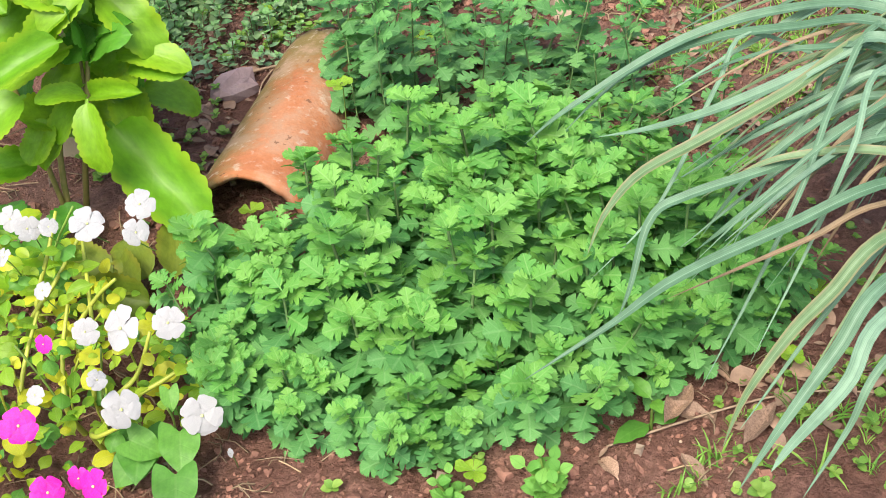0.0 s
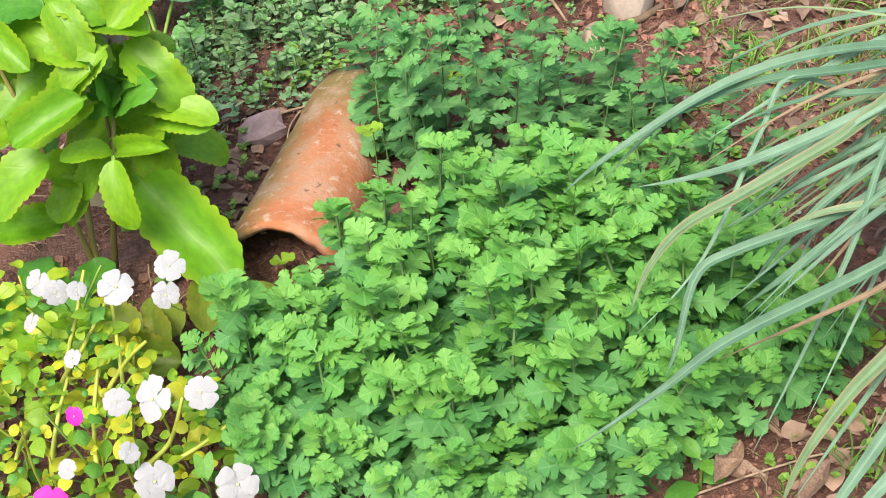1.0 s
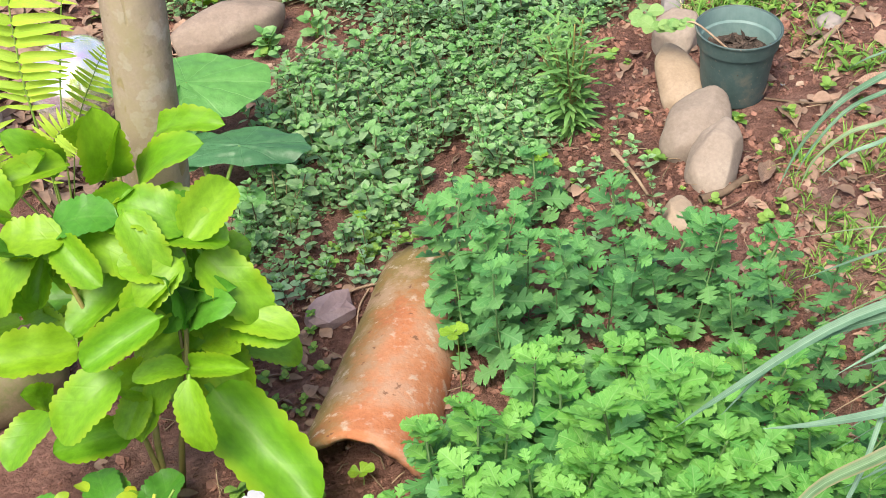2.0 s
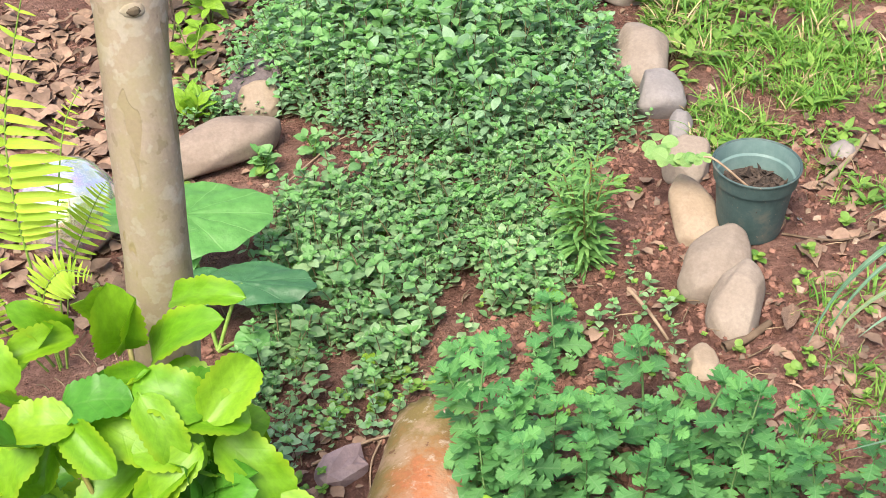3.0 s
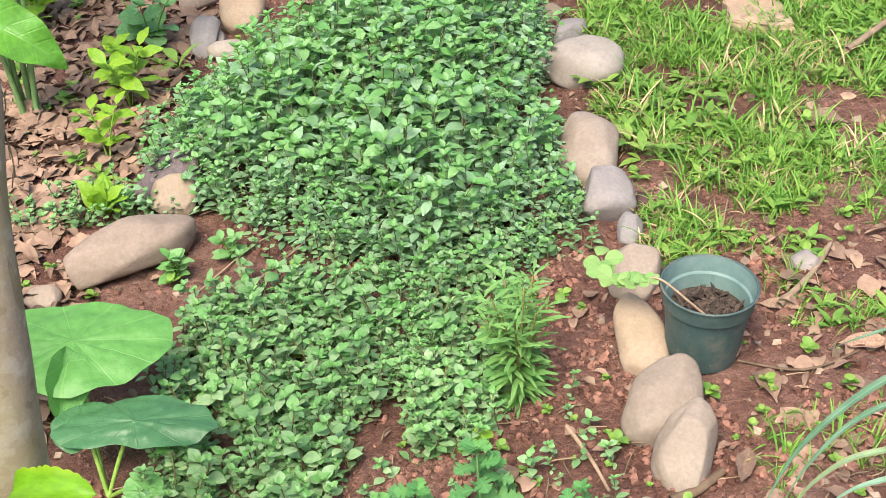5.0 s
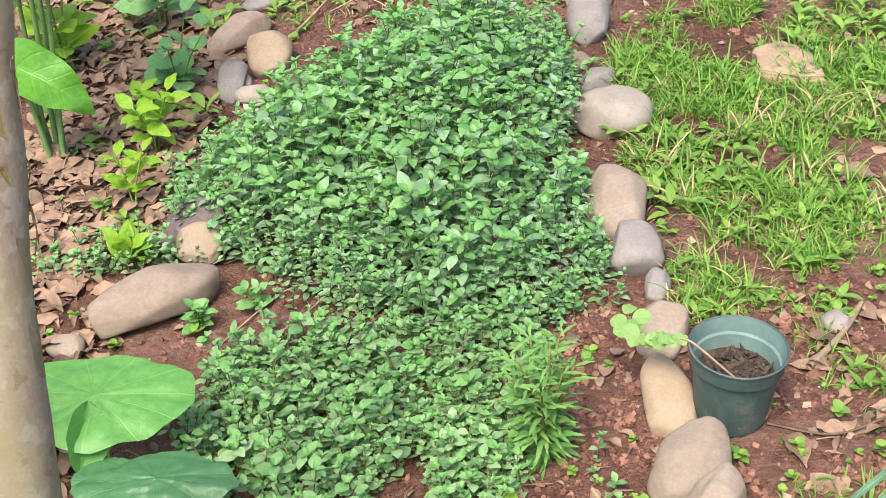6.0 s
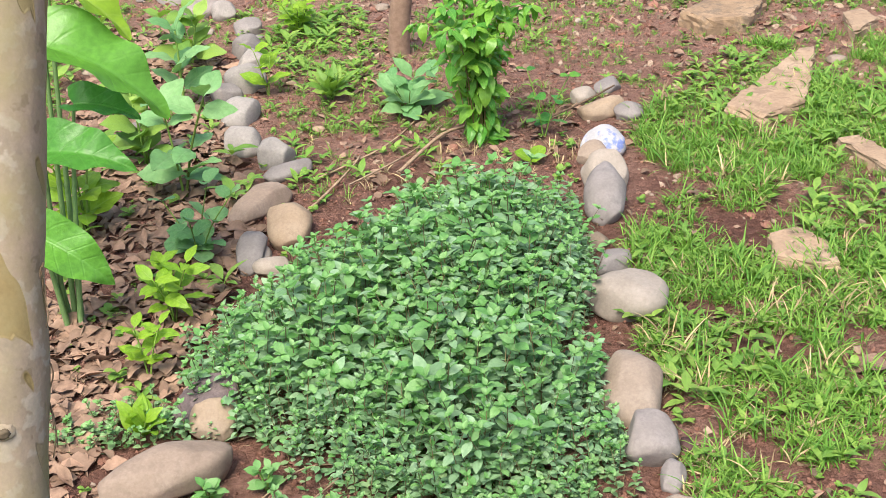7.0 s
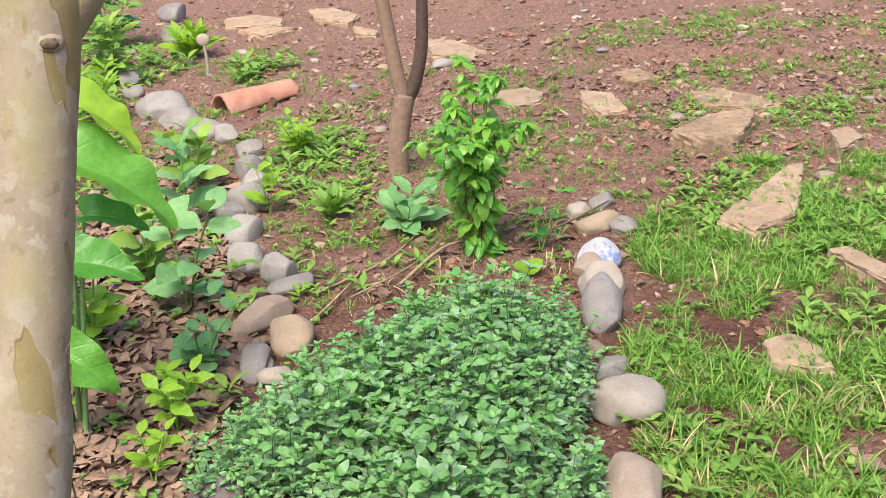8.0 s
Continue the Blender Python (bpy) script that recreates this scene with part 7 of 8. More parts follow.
def fern_frond(pts, pairs, length, first, radius):
    """A stalk through pts with leaflets in pairs from the share first of its length upwards."""
    line = smooth_line(pts, 60)
    g = Geo()
    g.add(tube(line, [radius * (1.1 - 0.7 * k / 60) for k in range(61)], 6), Matrix.Identity(4))
    frond = part("frond", g.mesh("frond", [M_STEMG], origin=fern.location), None, fern)
    for k in range(pairs):
        t = first + (0.99 - first) * k / (pairs - 1)
        p = line[int(t * 60)]
        up = (line[min(60, int(t * 60) + 2)] - line[max(0, int(t * 60) - 2)]).normalized()
        out = up.cross(Vector((0.05, 0.85, -0.35))).normalized()
        grown = min(1.0, 0.45 + 2.2 * (t - first)) * min(1.0, 0.12 + 2.2 * (1 - t))
        for side in (-1, 1):
            d = (out * side + up * 0.16 + Vector((0, rng.uniform(-0.12, 0.12), rng.uniform(-0.06, 0.06)))) * length * grown * rng.uniform(0.9, 1.08)
            part("leaflet", rng.choice(PINNA), None, frond, "", along(p - fern.location, p + d - fern.location, (0.1, -0.7, 0.6)))


fern_frond([(-0.8, 1.79, -0.09), (-0.79, 1.76, 0.18), (-0.782, 1.75, 0.31), (-0.755, 1.745, 0.48), (-0.67, 1.73, 0.7)], 19, 0.115, 0.3, 0.0028)
fern_frond([(-0.79, 1.79, -0.09), (-0.744, 1.76, 0.16), (-0.711, 1.75, 0.3), (-0.667, 1.75, 0.45), (-0.62, 1.74, 0.53)], 16, 0.036, 0.45, 0.0022)
fern_frond([(-0.81, 1.79, -0.09), (-0.9, 1.77, 0.2), (-0.92, 1.75, 0.4), (-0.9, 1.72, 0.62)], 22, 0.11, 0.25, 0.0028)
fern_frond([(-0.8, 1.78, -0.09), (-0.78, 1.74, 0.1), (-0.72, 1.7, 0.2), (-0.66, 1.68, 0.2)], 18, 0.05, 0.25, 0.0018)
fern_frond([(-0.79, 1.79, -0.09), (-0.74, 1.8, 0.12), (-0.68, 1.82, 0.24), (-0.64, 1.82, 0.3)], 18, 0.045, 0.3, 0.0016)
fern_frond([(-0.82, 1.78, -0.09), (-0.86, 1.7, 0.1), (-0.88, 1.62, 0.2), (-0.86, 1.55, 0.22)], 18, 0.07, 0.25, 0.002)

# ---------- grass and weeds ----------
def tuft(n, length, width, seed):
    r = random.Random(seed)
    g = Geo()
    for k in range(n):
        a, e = r.uniform(0, 6.3), r.uniform(0.5, 1.35)
        d = Vector((math.cos(a) * math.cos(e), math.sin(a) * math.cos(e), math.sin(e))) * length * r.uniform(0.6, 1.1)
        o = Vector((r.uniform(-0.012, 0.012), r.uniform(-0.012, 0.012), -0.004))
        g.add(leaf(BLADE, 5, 1, width / length, bend=r.uniform(0.5, 1.6), lift=0.2, cup=0.4, twist=r.uniform(-0.6, 0.6)), along(o, o + d, (0, 0, 1)))
    return g.tpl()


def rosette(n, size, width, seed, outline=OVATE):
    r = random.Random(seed)
    g = Geo()
    for k in range(n):
        a, e = k * 2.4 + r.uniform(-0.3, 0.3), r.uniform(0.1, 0.8)
        d = Vector((math.cos(a) * math.cos(e), math.sin(a) * math.cos(e), math.sin(e))) * size * r.uniform(0.6, 1.1)
        o = Vector((0, 0, r.uniform(0, size * 0.5)))
        g.add(leaf(outline, 6, 1, width, bend=0.7, lift=0.2, cup=0.25), along(o, o + d, (0, 0, 1)))
    return g.tpl()


TUFT = [tuft(11, 0.045, 0.0036, i) for i in range(6)] + [tuft(9, 0.066, 0.0042, 10 + i) for i in range(2)]
LONG = [tuft(9, 0.095, 0.0042, 20 + i) for i in range(4)]
BROAD = [rosette(6, 0.05, 0.34, 30 + i, LANCE) for i in range(4)]
CLOVER = [rosette(7, 0.018, 0.85, 50 + i, ROUND) for i in range(4)]
grass, weeds, dead = Geo(), Geo(), Geo()
for x, y in scatter(GRASS, 3800, 0.012, 20):
    d = noise.noise((x * 2.6, y * 2.6, 7.7)) + 0.5 * noise.noise((x * 7, y * 7, 1.7))
    if d < (0.1 if y < 2.5 else -0.06 if y < 3.1 else -0.13 if y < 3.9 else 0.0):
        continue
    m = turn(x, y, ground_z(x, y), rng.uniform(0, 6.3), 0.1, rng.uniform(0, 6.3), rng.uniform(0.6, 1.25))
    (dead if rng.random() < (0.09 if y > 3.1 else 0.16) else grass).add(rng.choice(LONG if rng.random() < 0.3 else TUFT), m)
    if rng.random() < 0.5:
        weeds.add(rng.choice(BROAD + CLOVER), turn(x + 0.02, y, ground_z(x, y), rng.uniform(0, 6.3), 0.1, 0, rng.uniform(0.4, 0.9)))
FAR = [(-1.9, 4.9), (-0.3, 4.35), (0.8, 4.3), (1.5, 4.6), (2.6, 5.5), (2.6, 8.4), (0.2, 7.0), (-1.0, 7.6), (-2.6, 8.6)]
for x, y in scatter(FAR, 4800, 0.02):
    d = noise.noise((x * 1.9, y * 1.9, 3.1)) + 0.45 * noise.noise((x * 6, y * 6, 2.2))
    if d < -0.14 + 0.13 * max(0, y - 5.8):
        continue
    grass.add(rng.choice(TUFT), turn(x, y, ground_z(x, y), rng.uniform(0, 6.3), 0.1, 0, rng.uniform(0.5, 0.9)))
    if rng.random() < 0.6:
        weeds.add(rng.choice(BROAD + CLOVER), turn(x, y + 0.02, ground_z(x, y), rng.uniform(0, 6.3), 0.1, 0, rng.uniform(0.4, 0.85)))
BARE = [(-0.55, 0.35), (-0.9, 2.2), (-1.2, 4.5), (0.6, 4.5), (1.2, 2.3), (0.8, 0.35)]
for x, y in scatter(BARE, 800, 0.025):
    d = noise.noise((x * 4, y * 4, 12.0))
    if d < 0.02:
        continue
    weeds.add(rng.choice(CLOVER), turn(x, y, ground_z(x, y) + 0.006, rng.uniform(0, 6.3), 0.15, rng.uniform(0, 6), rng.uniform(0.6, 1.3)))
for x, y in scatter([(0.0, 1.4), (0.05, 1.75), (0.35, 1.95), (0.42, 1.5), (0.5, 1.2), (0.7, 1.0), (0.8, 1.4), (1.0, 2.1), (0.6, 2.1), (0.5, 1.6)], 80, 0.03):
    weeds.add(rng.choice(CLOVER), turn(x, y, ground_z(x, y) + 0.004, rng.uniform(0, 6.3), 0.2, rng.uniform(0, 6), rng.uniform(0.3, 0.85)))
NEAR = [(0.42, 0.4), (0.5, 0.75), (0.62, 1.1), (0.8, 1.1), (0.9, 0.5), (0.7, 0.36)]
for x, y in scatter(NEAR, 90, 0.02):
    weeds.add(rng.choice(CLOVER), turn(x, y, ground_z(x, y) + 0.006, rng.uniform(0, 6.3), 0.15, rng.uniform(0, 6), rng.uniform(0.4, 0.85)))
for x, y in scatter([(0.4, 0.38), (0.5, 0.6), (0.8, 0.6), (0.75, 0.36)], 40, 0.02) + scatter([(0.6, 1.3), (0.55, 1.75), (0.75, 2.1), (1.1, 2.2), (0.95, 1.3)], 230, 0.025):
    if noise.noise((x * 5, y * 5, 2)) > -0.05:
        grass.add(rng.choice(TUFT), turn(x, y, ground_z(x, y), rng.uniform(0, 6.3), 0.1, 0, rng.uniform(0.5, 1.0)))
for x, y in scatter([(0.7, 2.0), (0.62, 2.6), (1.3, 2.8), (1.3, 2.05)], 260, 0.022):
    if noise.noise((x * 5, y * 5, 8.8)) > -0.02:
        grass.add(rng.choice(TUFT), turn(x, y, ground_z(x, y), rng.uniform(0, 6.3), 0.1, 0, rng.uniform(0.6, 1.15)))
        if rng.random() < 0.5:
            weeds.add(rng.choice(BROAD + CLOVER), turn(x + 0.03, y, ground_z(x, y), rng.uniform(0, 6.3), 0.1, 0, rng.uniform(0.5, 1.0)))
for x, y in scatter(GRASS, 500, 0.03):
    if noise.noise((x * 2.3, y * 2.3, 15.5)) > 0.12:
        weeds.add(rng.choice(BROAD), turn(x, y, ground_z(x, y), rng.uniform(0, 6.3), 0.1, 0, rng.uniform(0.7, 1.3)))
SIDE = [(-2.0, 5.0), (-1.45, 4.6), (-1.35, 5.6), (-1.6, 6.6), (-1.3, 7.6), (-2.6, 8.2), (-2.6, 5.5)]
for x, y in scatter(SIDE, 420, 0.04):
    weeds.add(rng.choice(BROAD), turn(x, y, ground_z(x, y), rng.uniform(0, 6.3), 0.1, 0, rng.uniform(0.9, 1.9)))
for x, y in scatter([(-0.75, 5.35), (-0.75, 5.75), (-0.5, 5.8), (-0.45, 5.4)], 24, 0.03) + scatter([(-1.1, 6.9), (-1.2, 7.3), (-0.8, 7.2)], 26, 0.03):
    weeds.add(rng.choice(BROAD), turn(x, y, ground_z(x, y), rng.uniform(0, 6.3), 0.1, 0, rng.uniform(1.2, 2.0)))
for x, y in scatter([(-0.37, 1.08), (-0.4, 1.42), (-0.25, 1.42), (-0.24, 1.15)], 30, 0.02) + scatter([(-0.3, 1.5), (-0.2, 1.56), (-0.05, 1.56), (-0.1, 1.66), (-0.3, 1.62)], 24, 0.02):
    weeds.add(rng.choice(CLOVER), turn(x, y, ground_z(x, y) + rng.uniform(0.004, 0.03), rng.uniform(0, 6.3), 0.2, rng.uniform(0, 6), rng.uniform(0.5, 1.0)))
for x, y in scatter(LITTER, 45, 0.05):
    weeds.add(rng.choice(BROAD + CLOVER), turn(x, y, ground_z(x, y) + 0.008, rng.uniform(0, 6.3), 0.2, rng.uniform(0, 6), rng.uniform(0.8, 2.0)))
for x, y in scatter([(0.5, 3.25), (0.58, 4.3), (0.85, 4.6), (1.6, 4.6), (1.6, 3.0), (1.0, 2.8)], 1500, 0.016, 20):
    if noise.noise((x * 3.1, y * 3.1, 21)) + 0.4 * noise.noise((x * 9, y * 9, 4)) > -0.02:
        grass.add(rng.choice(TUFT), turn(x, y, ground_z(x, y), rng.uniform(0, 6.3), 0.1, rng.uniform(0, 6.3), rng.uniform(0.5, 1.0)))
for x, y in scatter([(-0.85, 5.3), (-0.32, 4.7), (-0.26, 5.05), (-0.4, 5.9), (-0.9, 5.9)], 330, 0.025) + scatter([(1.35, 5.75), (1.95, 5.95), (1.8, 5.4), (1.3, 5.35)], 160, 0.03):
    if noise.noise((x * 4, y * 4, 6.6)) > -0.12:
        weeds.add(rng.choice(BROAD + CLOVER + CLOVER), turn(x, y, ground_z(x, y), rng.uniform(0, 6.3), 0.1, 0, rng.uniform(0.6, 1.15)))
for x, y in scatter([(-0.42, 3.75), (-0.55, 4.5), (0.0, 4.75), (0.45, 4.6), (0.4, 4.0), (0.1, 3.85)], 240, 0.03):
    if noise.noise((x * 4.5, y * 4.5, 9.4)) > -0.02:
        (grass if rng.random() < 0.55 else weeds).add(rng.choice(TUFT + BROAD), turn(x, y, ground_z(x, y), rng.uniform(0, 6.3), 0.1, 0, rng.uniform(0.6, 1.2)))
    elif rng.random() < 0.3:
        dead.add(rng.choice(TUFT), turn(x, y, ground_z(x, y), rng.uniform(0, 6.3), 0.3, rng.uniform(0, 6.3), rng.uniform(0.6, 1.1)))
for x, y in scatter([(0.45, 1.2), (0.5, 1.5), (0.62, 1.7), (0.95, 1.7), (0.9, 1.1)], 130, 0.02):
    if noise.noise((x * 6, y * 6, 27)) > -0.05:
        (grass if rng.random() < 0.6 else weeds).add(rng.choice(TUFT + CLOVER), turn(x, y, ground_z(x, y), rng.uniform(0, 6.3), 0.1, 0, rng.uniform(0.6, 1.1)))
single("grass", grass.mesh("grass", [M_GRASS]), "patchy bright green grass among soil and flagstones", "grass", kind="stuff")
single("dry_grass", dead.mesh("dry_grass", [M_STRAW]), "dry straw coloured grass tufts among green grass", "grass", kind="stuff")
single("low_weeds", weeds.mesh("low_weeds", [M_WEED]), "small clover like weeds dotted over the soil", "weeds", kind="stuff")

# small bright weeds with fan shaped leaves
FAN = [leaf([(0, 0.1), (0.3, 0.35), (0.7, 0.9), (0.9, 1.0), (1, 0.6)], 6, 1, 0.75, bend=0.5, lift=0.3, cup=0.2)]
for x, y, k in ((-0.02, 1.17, 7), (0.02, 0.74, 8), (0.66, 0.72, 6), (0.6, 0.6, 6), (0.78, 0.5, 5), (0.18, 0.44, 6), (-0.2, 1.68, 7), (0.13, 1.78, 6), (0.5, 0.85, 5), (-0.09, 0.62, 6), (-0.17, 1.03, 5), (0.1, 1.5, 4)):
    z = ground_z(x, y) + (0.15 if (x, y) in ((0.02, 0.74), (-0.02, 1.17)) else 0.02)
    ob = thing("fan_leaf_weed", (x, y, z), "small weed with bright lime fan shaped leaflets", "weed", "fan leaved weeds")
    g = Geo()
    g.add(tube(smooth_line([(0, 0, -0.03 if z < 0.08 else -0.15), (0.004, 0, 0.0), (0, 0, 0.01)], 6), [0.0009] * 7, 5), Matrix.Identity(4))
    part("stem", g.mesh("stem", [M_STEMG]), None, ob)
    g = Geo()
    g.add(FAN[0], Matrix.Identity(4))
    fan = g.mesh("leaf", [M_LIME])
    for i in range(k):
        a = 6.283 * i / k + rng.uniform(-0.2, 0.2)
        d = Vector((math.cos(a), math.sin(a), rng.uniform(0.1, 0.5))) * rng.uniform(0.014, 0.024)
        part("leaf", fan, None, ob, "", along((0, 0, 0.008), Vector((0, 0, 0.008)) + d, (0, -0.2, 1)))

# ---------- fallen leaves and twigs ----------
DRY = [leaf(OVATE, 7, 1, 0.5, bend=0.9, lift=0.4, cup=0.5, wave=0.03), leaf(LANCE, 7, 1, 0.4, bend=-0.6, lift=-0.1, cup=0.8, twist=0.9), leaf(OVATE, 7, 1, 0.62, bend=0.4, lift=0.2, cup=-0.4, twist=-0.4, wave=0.03), leaf(ROUND, 6, 1, 0.7, bend=1.3, lift=0.5, cup=0.3, twist=0.5), leaf(LANCE, 6, 1, 0.22, bend=0.3, lift=0.1, cup=1.2, twist=0.3), leaf(OVATE, 5, 1, 0.8, bend=0.2, lift=0.1, cup=0.15, wave=0.05)]
litter = Geo()
for x, y in scatter(LITTER, 2300, 0.0):
    s = rng.uniform(0.035, 0.075)
    litter.add(rng.choice(DRY), turn(x, y, ground_z(x, y) + rng.uniform(0.002, 0.016), rng.uniform(0, 6.3), rng.uniform(0, 0.3), rng.uniform(0, 6.3), s))
for x, y in scatter([(-1.5, 1.9), (-1.7, 3.4), (-0.95, 3.3), (-0.72, 2.6), (-0.62, 2.2), (-0.65, 1.9)], 1500):
    s = rng.uniform(0.035, 0.075)
    litter.add(rng.choice(DRY), turn(x, y, ground_z(x, y) + rng.uniform(0.002, 0.02), rng.uniform(0, 6.3), rng.uniform(0, 0.5), rng.uniform(0, 6.3), s))
for x, y in scatter([(-0.6, 0.4), (-0.75, 2.4), (-0.6, 4.4), (-1.1, 7.5), (2.4, 7.5), (1.3, 2.0), (0.8, 0.4)], 1400):
    if noise.noise((x * 3, y * 3, 31)) < -0.05 and x < 0.3:
        continue
    s = rng.uniform(0.014, 0.04)
    litter.add(rng.choice(DRY), turn(x, y, ground_z(x, y) + 0.004, rng.uniform(0, 6.3), rng.uniform(0, 0.35), rng.uniform(0, 6.3), s))
for x, y in scatter([(0.58, 1.5), (0.55, 2.1), (0.7, 2.35), (1.1, 2.3), (1.0, 1.5)], 150):
    s = rng.uniform(0.025, 0.06)
    litter.add(rng.choice(DRY), turn(x, y, ground_z(x, y) + 0.005, rng.uniform(0, 6.3), rng.uniform(0, 0.35), rng.uniform(0, 6.3), s))
for x, y in scatter([(-0.85, 4.5), (-0.45, 3.8), (0.5, 3.95), (1.0, 4.9), (2.3, 6.4), (2.4, 7.6), (-0.6, 7.6)], 2700):
    if noise.noise((x * 2.7, y * 2.7, 33)) + 0.5 * noise.noise((x * 8, y * 8, 3)) < -0.02:
        continue
    s = rng.uniform(0.022, 0.055)
    litter.add(rng.choice(DRY), turn(x, y, ground_z(x, y) + 0.005, rng.uniform(0, 6.3), rng.uniform(0, 0.4), rng.uniform(0, 6.3), s))
for x, y in scatter([(0.38, 1.15), (0.36, 1.45), (0.6, 1.72), (0.95, 1.72), (0.9, 1.1)], 220) + scatter([(-0.36, 1.1), (-0.34, 1.5), (-0.12, 1.62), (-0.06, 1.55), (-0.2, 1.3), (-0.26, 1.08)], 90):
    litter.add(rng.choice(DRY), turn(x, y, ground_z(x, y) + 0.004, rng.uniform(0, 6.3), rng.uniform(0, 0.35), rng.uniform(0, 6.3), rng.uniform(0.014, 0.038)))
for x, y in scatter([(0.46, 0.46), (0.5, 0.62), (0.66, 0.74), (0.85, 0.72), (0.85, 0.44)], 70):
    litter.add(rng.choice(DRY), turn(x, y, ground_z(x, y) + 0.004, rng.uniform(0, 6.3), rng.uniform(0, 0.4), rng.uniform(0, 6.3), rng.uniform(0.016, 0.045)))
single("leaf_litter", litter.mesh("leaf_litter", [M_DRY]), "curled brown fallen leaves covering the ground", "leaf litter", kind="stuff")

straws = Geo()
for _ in range(2400):
    y = 0.4 + 6.0 * rng.random() ** 1.2
    x = rng.uniform(-0.3 - y * 0.33, 0.35 + y * 0.34)
    if noise.noise((x * 2.2, y * 2.2, 18)) < -0.1:
        continue
    a, s = rng.uniform(0, 6.3), rng.uniform(0.015, 0.06)
    p = Vector((x, y, ground_z(x, y) + 0.004))
    q2 = p + Vector((math.cos(a) * s, math.sin(a) * s, rng.uniform(0, 0.01)))
    straws.add(tube([p, p.lerp(q2, 0.5) + Vector((rng.uniform(-0.006, 0.006), rng.uniform(-0.006, 0.006), 0.004)), q2], [rng.uniform(0.0006, 0.0016)] * 3, 4, False), Matrix.Identity(4))
single("straw_bits", straws.mesh("straw_bits", [M_STRAWD]), "thin dry stalks and straw bits strewn on soil", "straw", kind="stuff")

DRY_BIG = []
for i, (o, w, be, cu) in enumerate(((OVATE, 0.42, 1.0, 0.5), (LANCE, 0.36, -0.6, 0.9), (OVATE, 0.55, 0.6, -0.3))):
    g = Geo()
    g.add(leaf(o, 14, 3, w, bend=be, lift=be * 0.45, cup=cu, wave=0.02, twist=0.3), Matrix.Identity(4))
    DRY_BIG.append(g.mesh("dry_leaf", [M_DRY]))


def dry_leaf(x, y, yaw, s, i, label):
    ob = new("dry_leaf", DRY_BIG[i])
    ob.matrix_basis = turn(x, y, ground_z(x, y) + 0.008, yaw, 0.1, yaw * 3, s)
    tagged(ob, label, "dry leaf", "large dry leaves")


dry_leaf(0.49, 0.52, 1.2, 0.075, 1, "large curled orange brown dry leaf on soil")
dry_leaf(0.47, 0.58, 2.6, 0.09, 1, "rolled brown dry leaf under chrysanthemums")
dry_leaf(0.52, 0.60, 0.4, 0.1, 1, "rolled brown dry leaf beside clover")
dry_leaf(0.44, 0.46, 3.6, 0.06, 1, "curled brown dry leaf on bare soil")
dry_leaf(0.36, 0.43, 0.5, 0.05, 0, "small brown dry leaf on bare soil")
dry_leaf(0.52, 0.47, 5.6, 0.08, 1, "long curled brown dry leaf on bare soil")
dry_leaf(0.19, 1.73, 1.9, 0.06, 2, "purplish brown dry leaf on red soil")
dry_leaf(0.62, 1.83, 0.2, 0.1, 0, "brown dry leaf beside the upright stone")
dry_leaf(0.55, 1.72, 2.8, 0.09, 1, "curled dry leaf beside the upright stone")
dry_leaf(0.72, 2.07, 1.2, 0.08, 1, "curled dry leaf beside the plastic pot")
dry_leaf(0.85, 1.95, 1.5, 0.1, 1, "long curled dry leaf on soil")
dry_leaf(-0.14, 1.5, 0.6, 0.05, 0, "orange dry leaf among mint")
dry_leaf(-0.40, 1.3, 1.6, 0.08, 0, "curled pale brown leaf at the tree foot")
dry_leaf(0.98, 2.72, 1.6, 0.12, 0, "long pale dry leaf in the grass")
dry_leaf(-0.22, 0.96, 0.5, 0.06, 2, "pale dry leaf before the tile mouth")


def twig(pts, r, label):
    g = Geo()
    line = smooth_line([(x, y, ground_z(x, y) + z) for x, y, z in pts], 10)
    g.add(tube(line, [r * (1.1 - 0.04 * i) for i in range(11)], 6), Matrix.Identity(4))
    single("twig", g.mesh("twig", [M_TWIG]), label, "twig", "fallen twigs")


twig([(0.27, 1.82, 0.006), (0.3, 1.74, 0.008), (0.32, 1.66, 0.006)], 0.004, "short brown twig on red soil")
twig([(0.68, 2.08, 0.008), (0.76, 2.17, 0.01), (0.82, 2.26, 0.01)], 0.007, "thick grey stick on soil")
twig([(0.41, 1.625, 0.004), (0.455, 1.645, 0.008), (0.5, 1.675, 0.006)], 0.0095, "thick reddish brown stick beside the stones")
twig([(-0.5, 3.62, 0.01), (-0.38, 3.85, 0.02), (-0.3, 4.02, 0.03), (-0.28, 4.15, 0.02)], 0.0045, "pale crooked branch lying on soil")
twig([(-0.15, 4.0, 0.02), (-0.02, 4.2, 0.05), (0.08, 4.3, 0.02)], 0.006, "crooked root on red soil")
twig([(-0.42, 4.0, 0.01), (-0.2, 4.24, 0.015), (-0.08, 4.55, 0.01)], 0.0035, "pale dry branch lying across red soil")
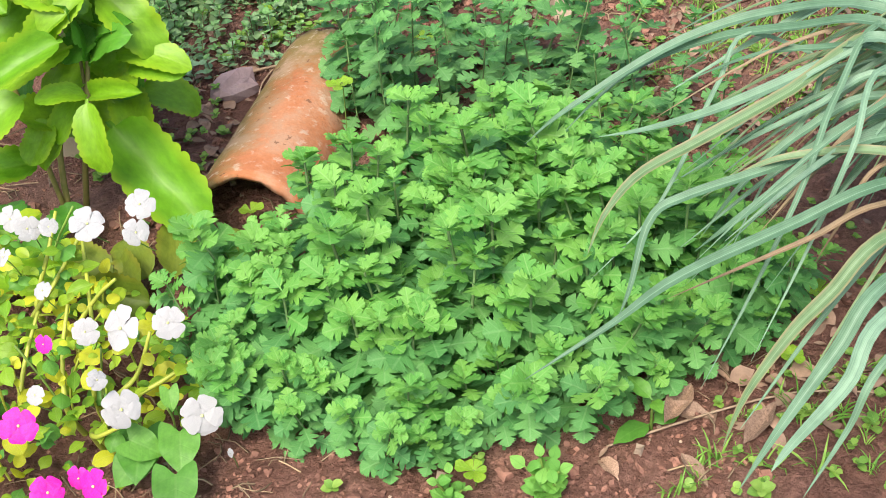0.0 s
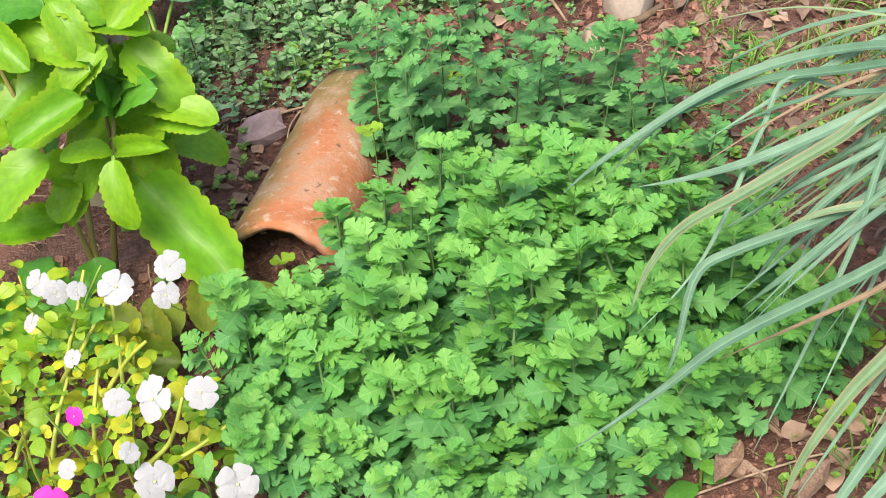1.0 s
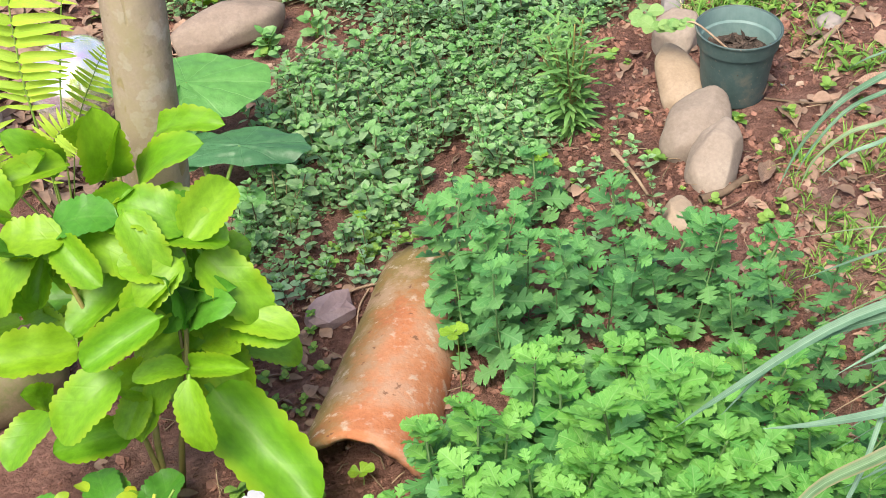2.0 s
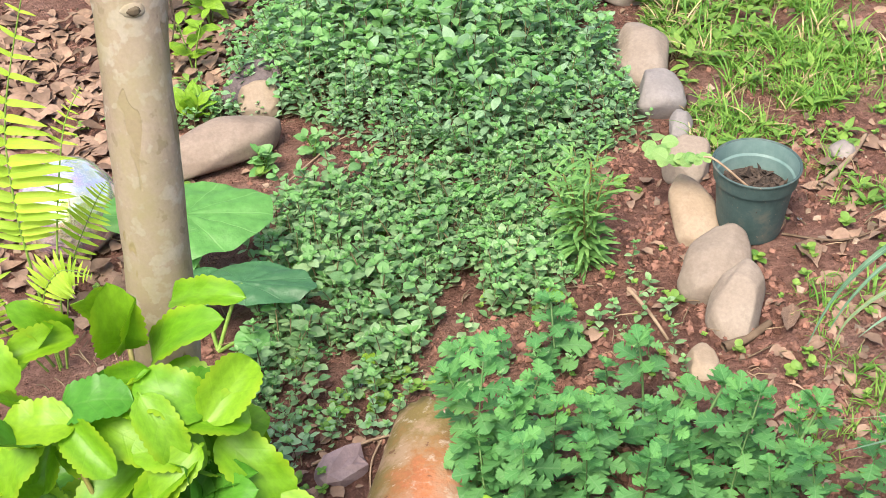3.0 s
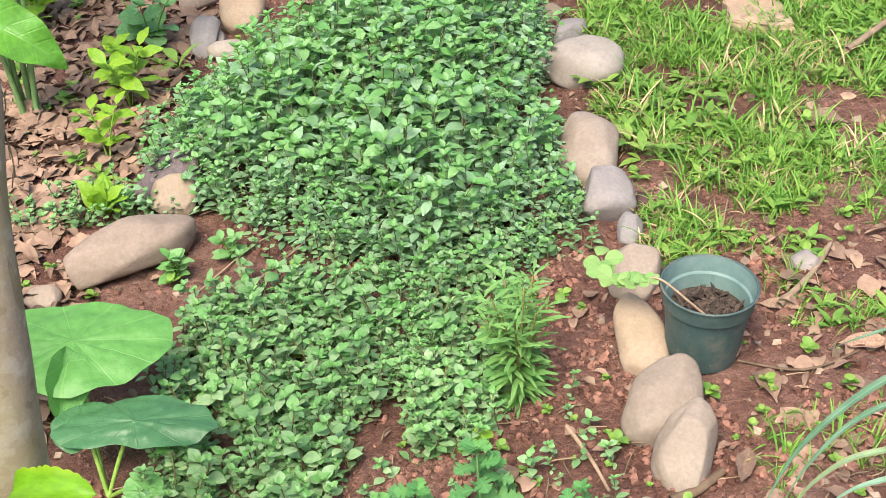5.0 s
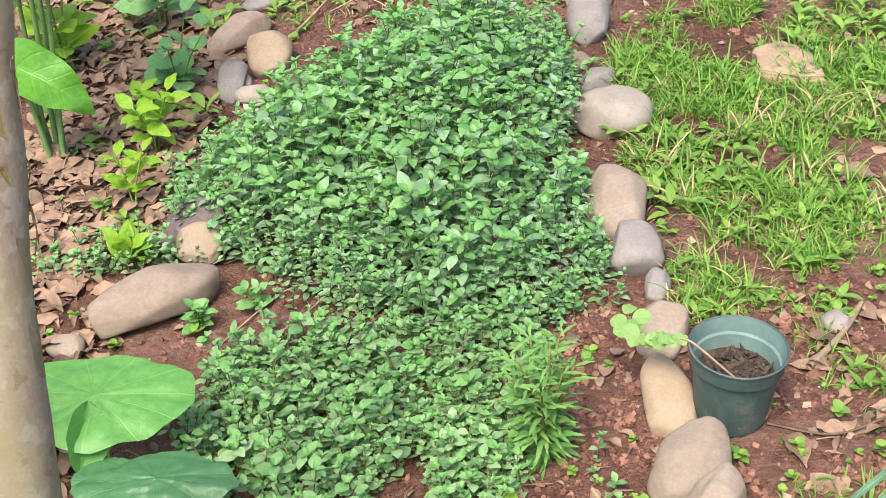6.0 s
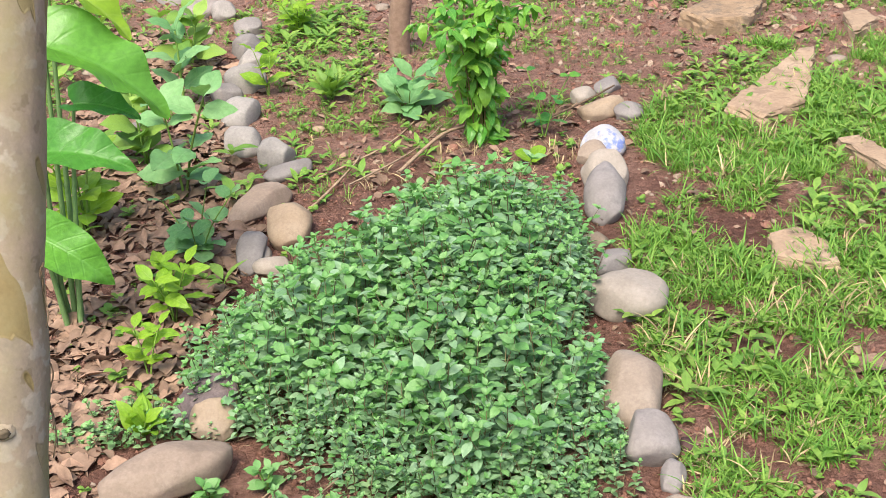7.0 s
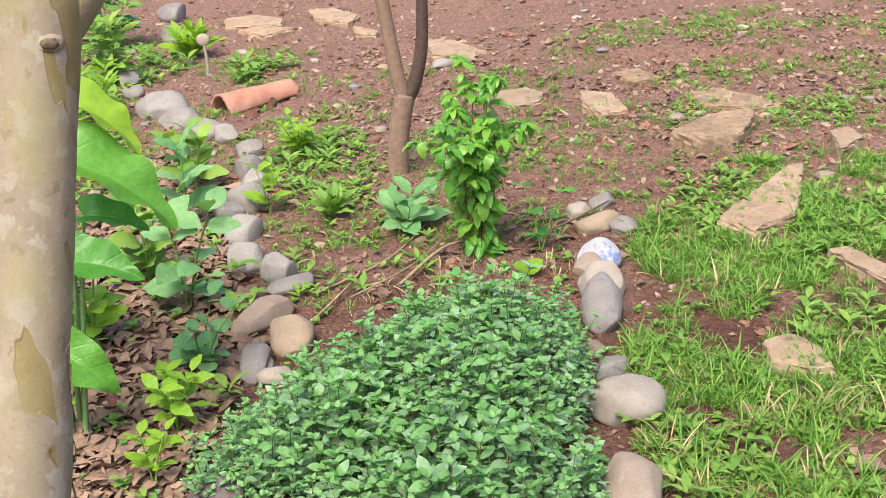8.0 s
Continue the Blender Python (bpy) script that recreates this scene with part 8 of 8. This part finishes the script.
twig([(-0.3, 3.95, 0.01), (-0.12, 4.12, 0.03), (-0.02, 4.38, 0.01)], 0.003, "thin dry branch beside the leafy bush")
twig([(0.25, 4.25, 0.02), (0.42, 4.35, 0.04), (0.55, 4.5, 0.03)], 0.004, "thin yellowish branch on soil")
twig([(1.05, 3.0, 0.04), (1.3, 3.2, 0.06), (1.6, 3.3, 0.05)], 0.008, "long brown stick lying in grass")
twig([(-0.3, 1.45, 0.004), (-0.2, 1.5, 0.008), (-0.1, 1.52, 0.004)], 0.003, "thin twig behind the clay tile")
twig([(-0.18, 1.52, 0.004), (-0.2, 1.45, 0.008), (-0.2, 1.38, 0.003)], 0.002, "thin dry stalk behind the clay tile")
twig([(0.35, 0.49, 0.005), (0.6, 0.55, 0.006), (0.8, 0.52, 0.004)], 0.0018, "long thin twig on bare soil")
twig([(-0.75, 3.6, 0.01), (-0.62, 3.45, 0.02), (-0.55, 3.4, 0.01)], 0.006, "grey stick among fallen leaves")
twig([(0.58, 1.95, 0.005), (0.68, 1.9, 0.012), (0.78, 1.93, 0.005)], 0.0025, "thin curved root beside the pot")
twig([(-0.35, 2.3, 0.005), (-0.24, 2.42, 0.01), (-0.16, 2.55, 0.005)], 0.0025, "thin dry stalk on red soil")
twig([(-0.42, 2.35, 0.005), (-0.3, 2.5, 0.012), (-0.22, 2.52, 0.005)], 0.002, "thin dry stalk on red soil")

# white petals dropped on the soil
g = Geo()
g.add(petal_tpl(), Matrix.Identity(4))
PETAL = g.mesh("petal", [M_WHITE])
for x, y, yaw in ((-0.37, 0.98, 0.4), (-0.22, 1.65, 2.0), (0.43, 1.44, 1.1), (0.36, 1.4, 3.0), (0.24, 1.49, 4.2), (0.62, 1.02, 5.0), (0.72, 1.2, 0.8), (0.66, 2.75, 2.4), (0.62, 2.0, 3.6), (0.5, 1.36, 5.5)):
    ob = new("petal", PETAL)
    ob.matrix_basis = turn(x, y, ground_z(x, y) + 0.006, yaw, 0.25, yaw * 2, 0.011)
    tagged(ob, "small white fallen petal lying on soil", "petal", "fallen petals")
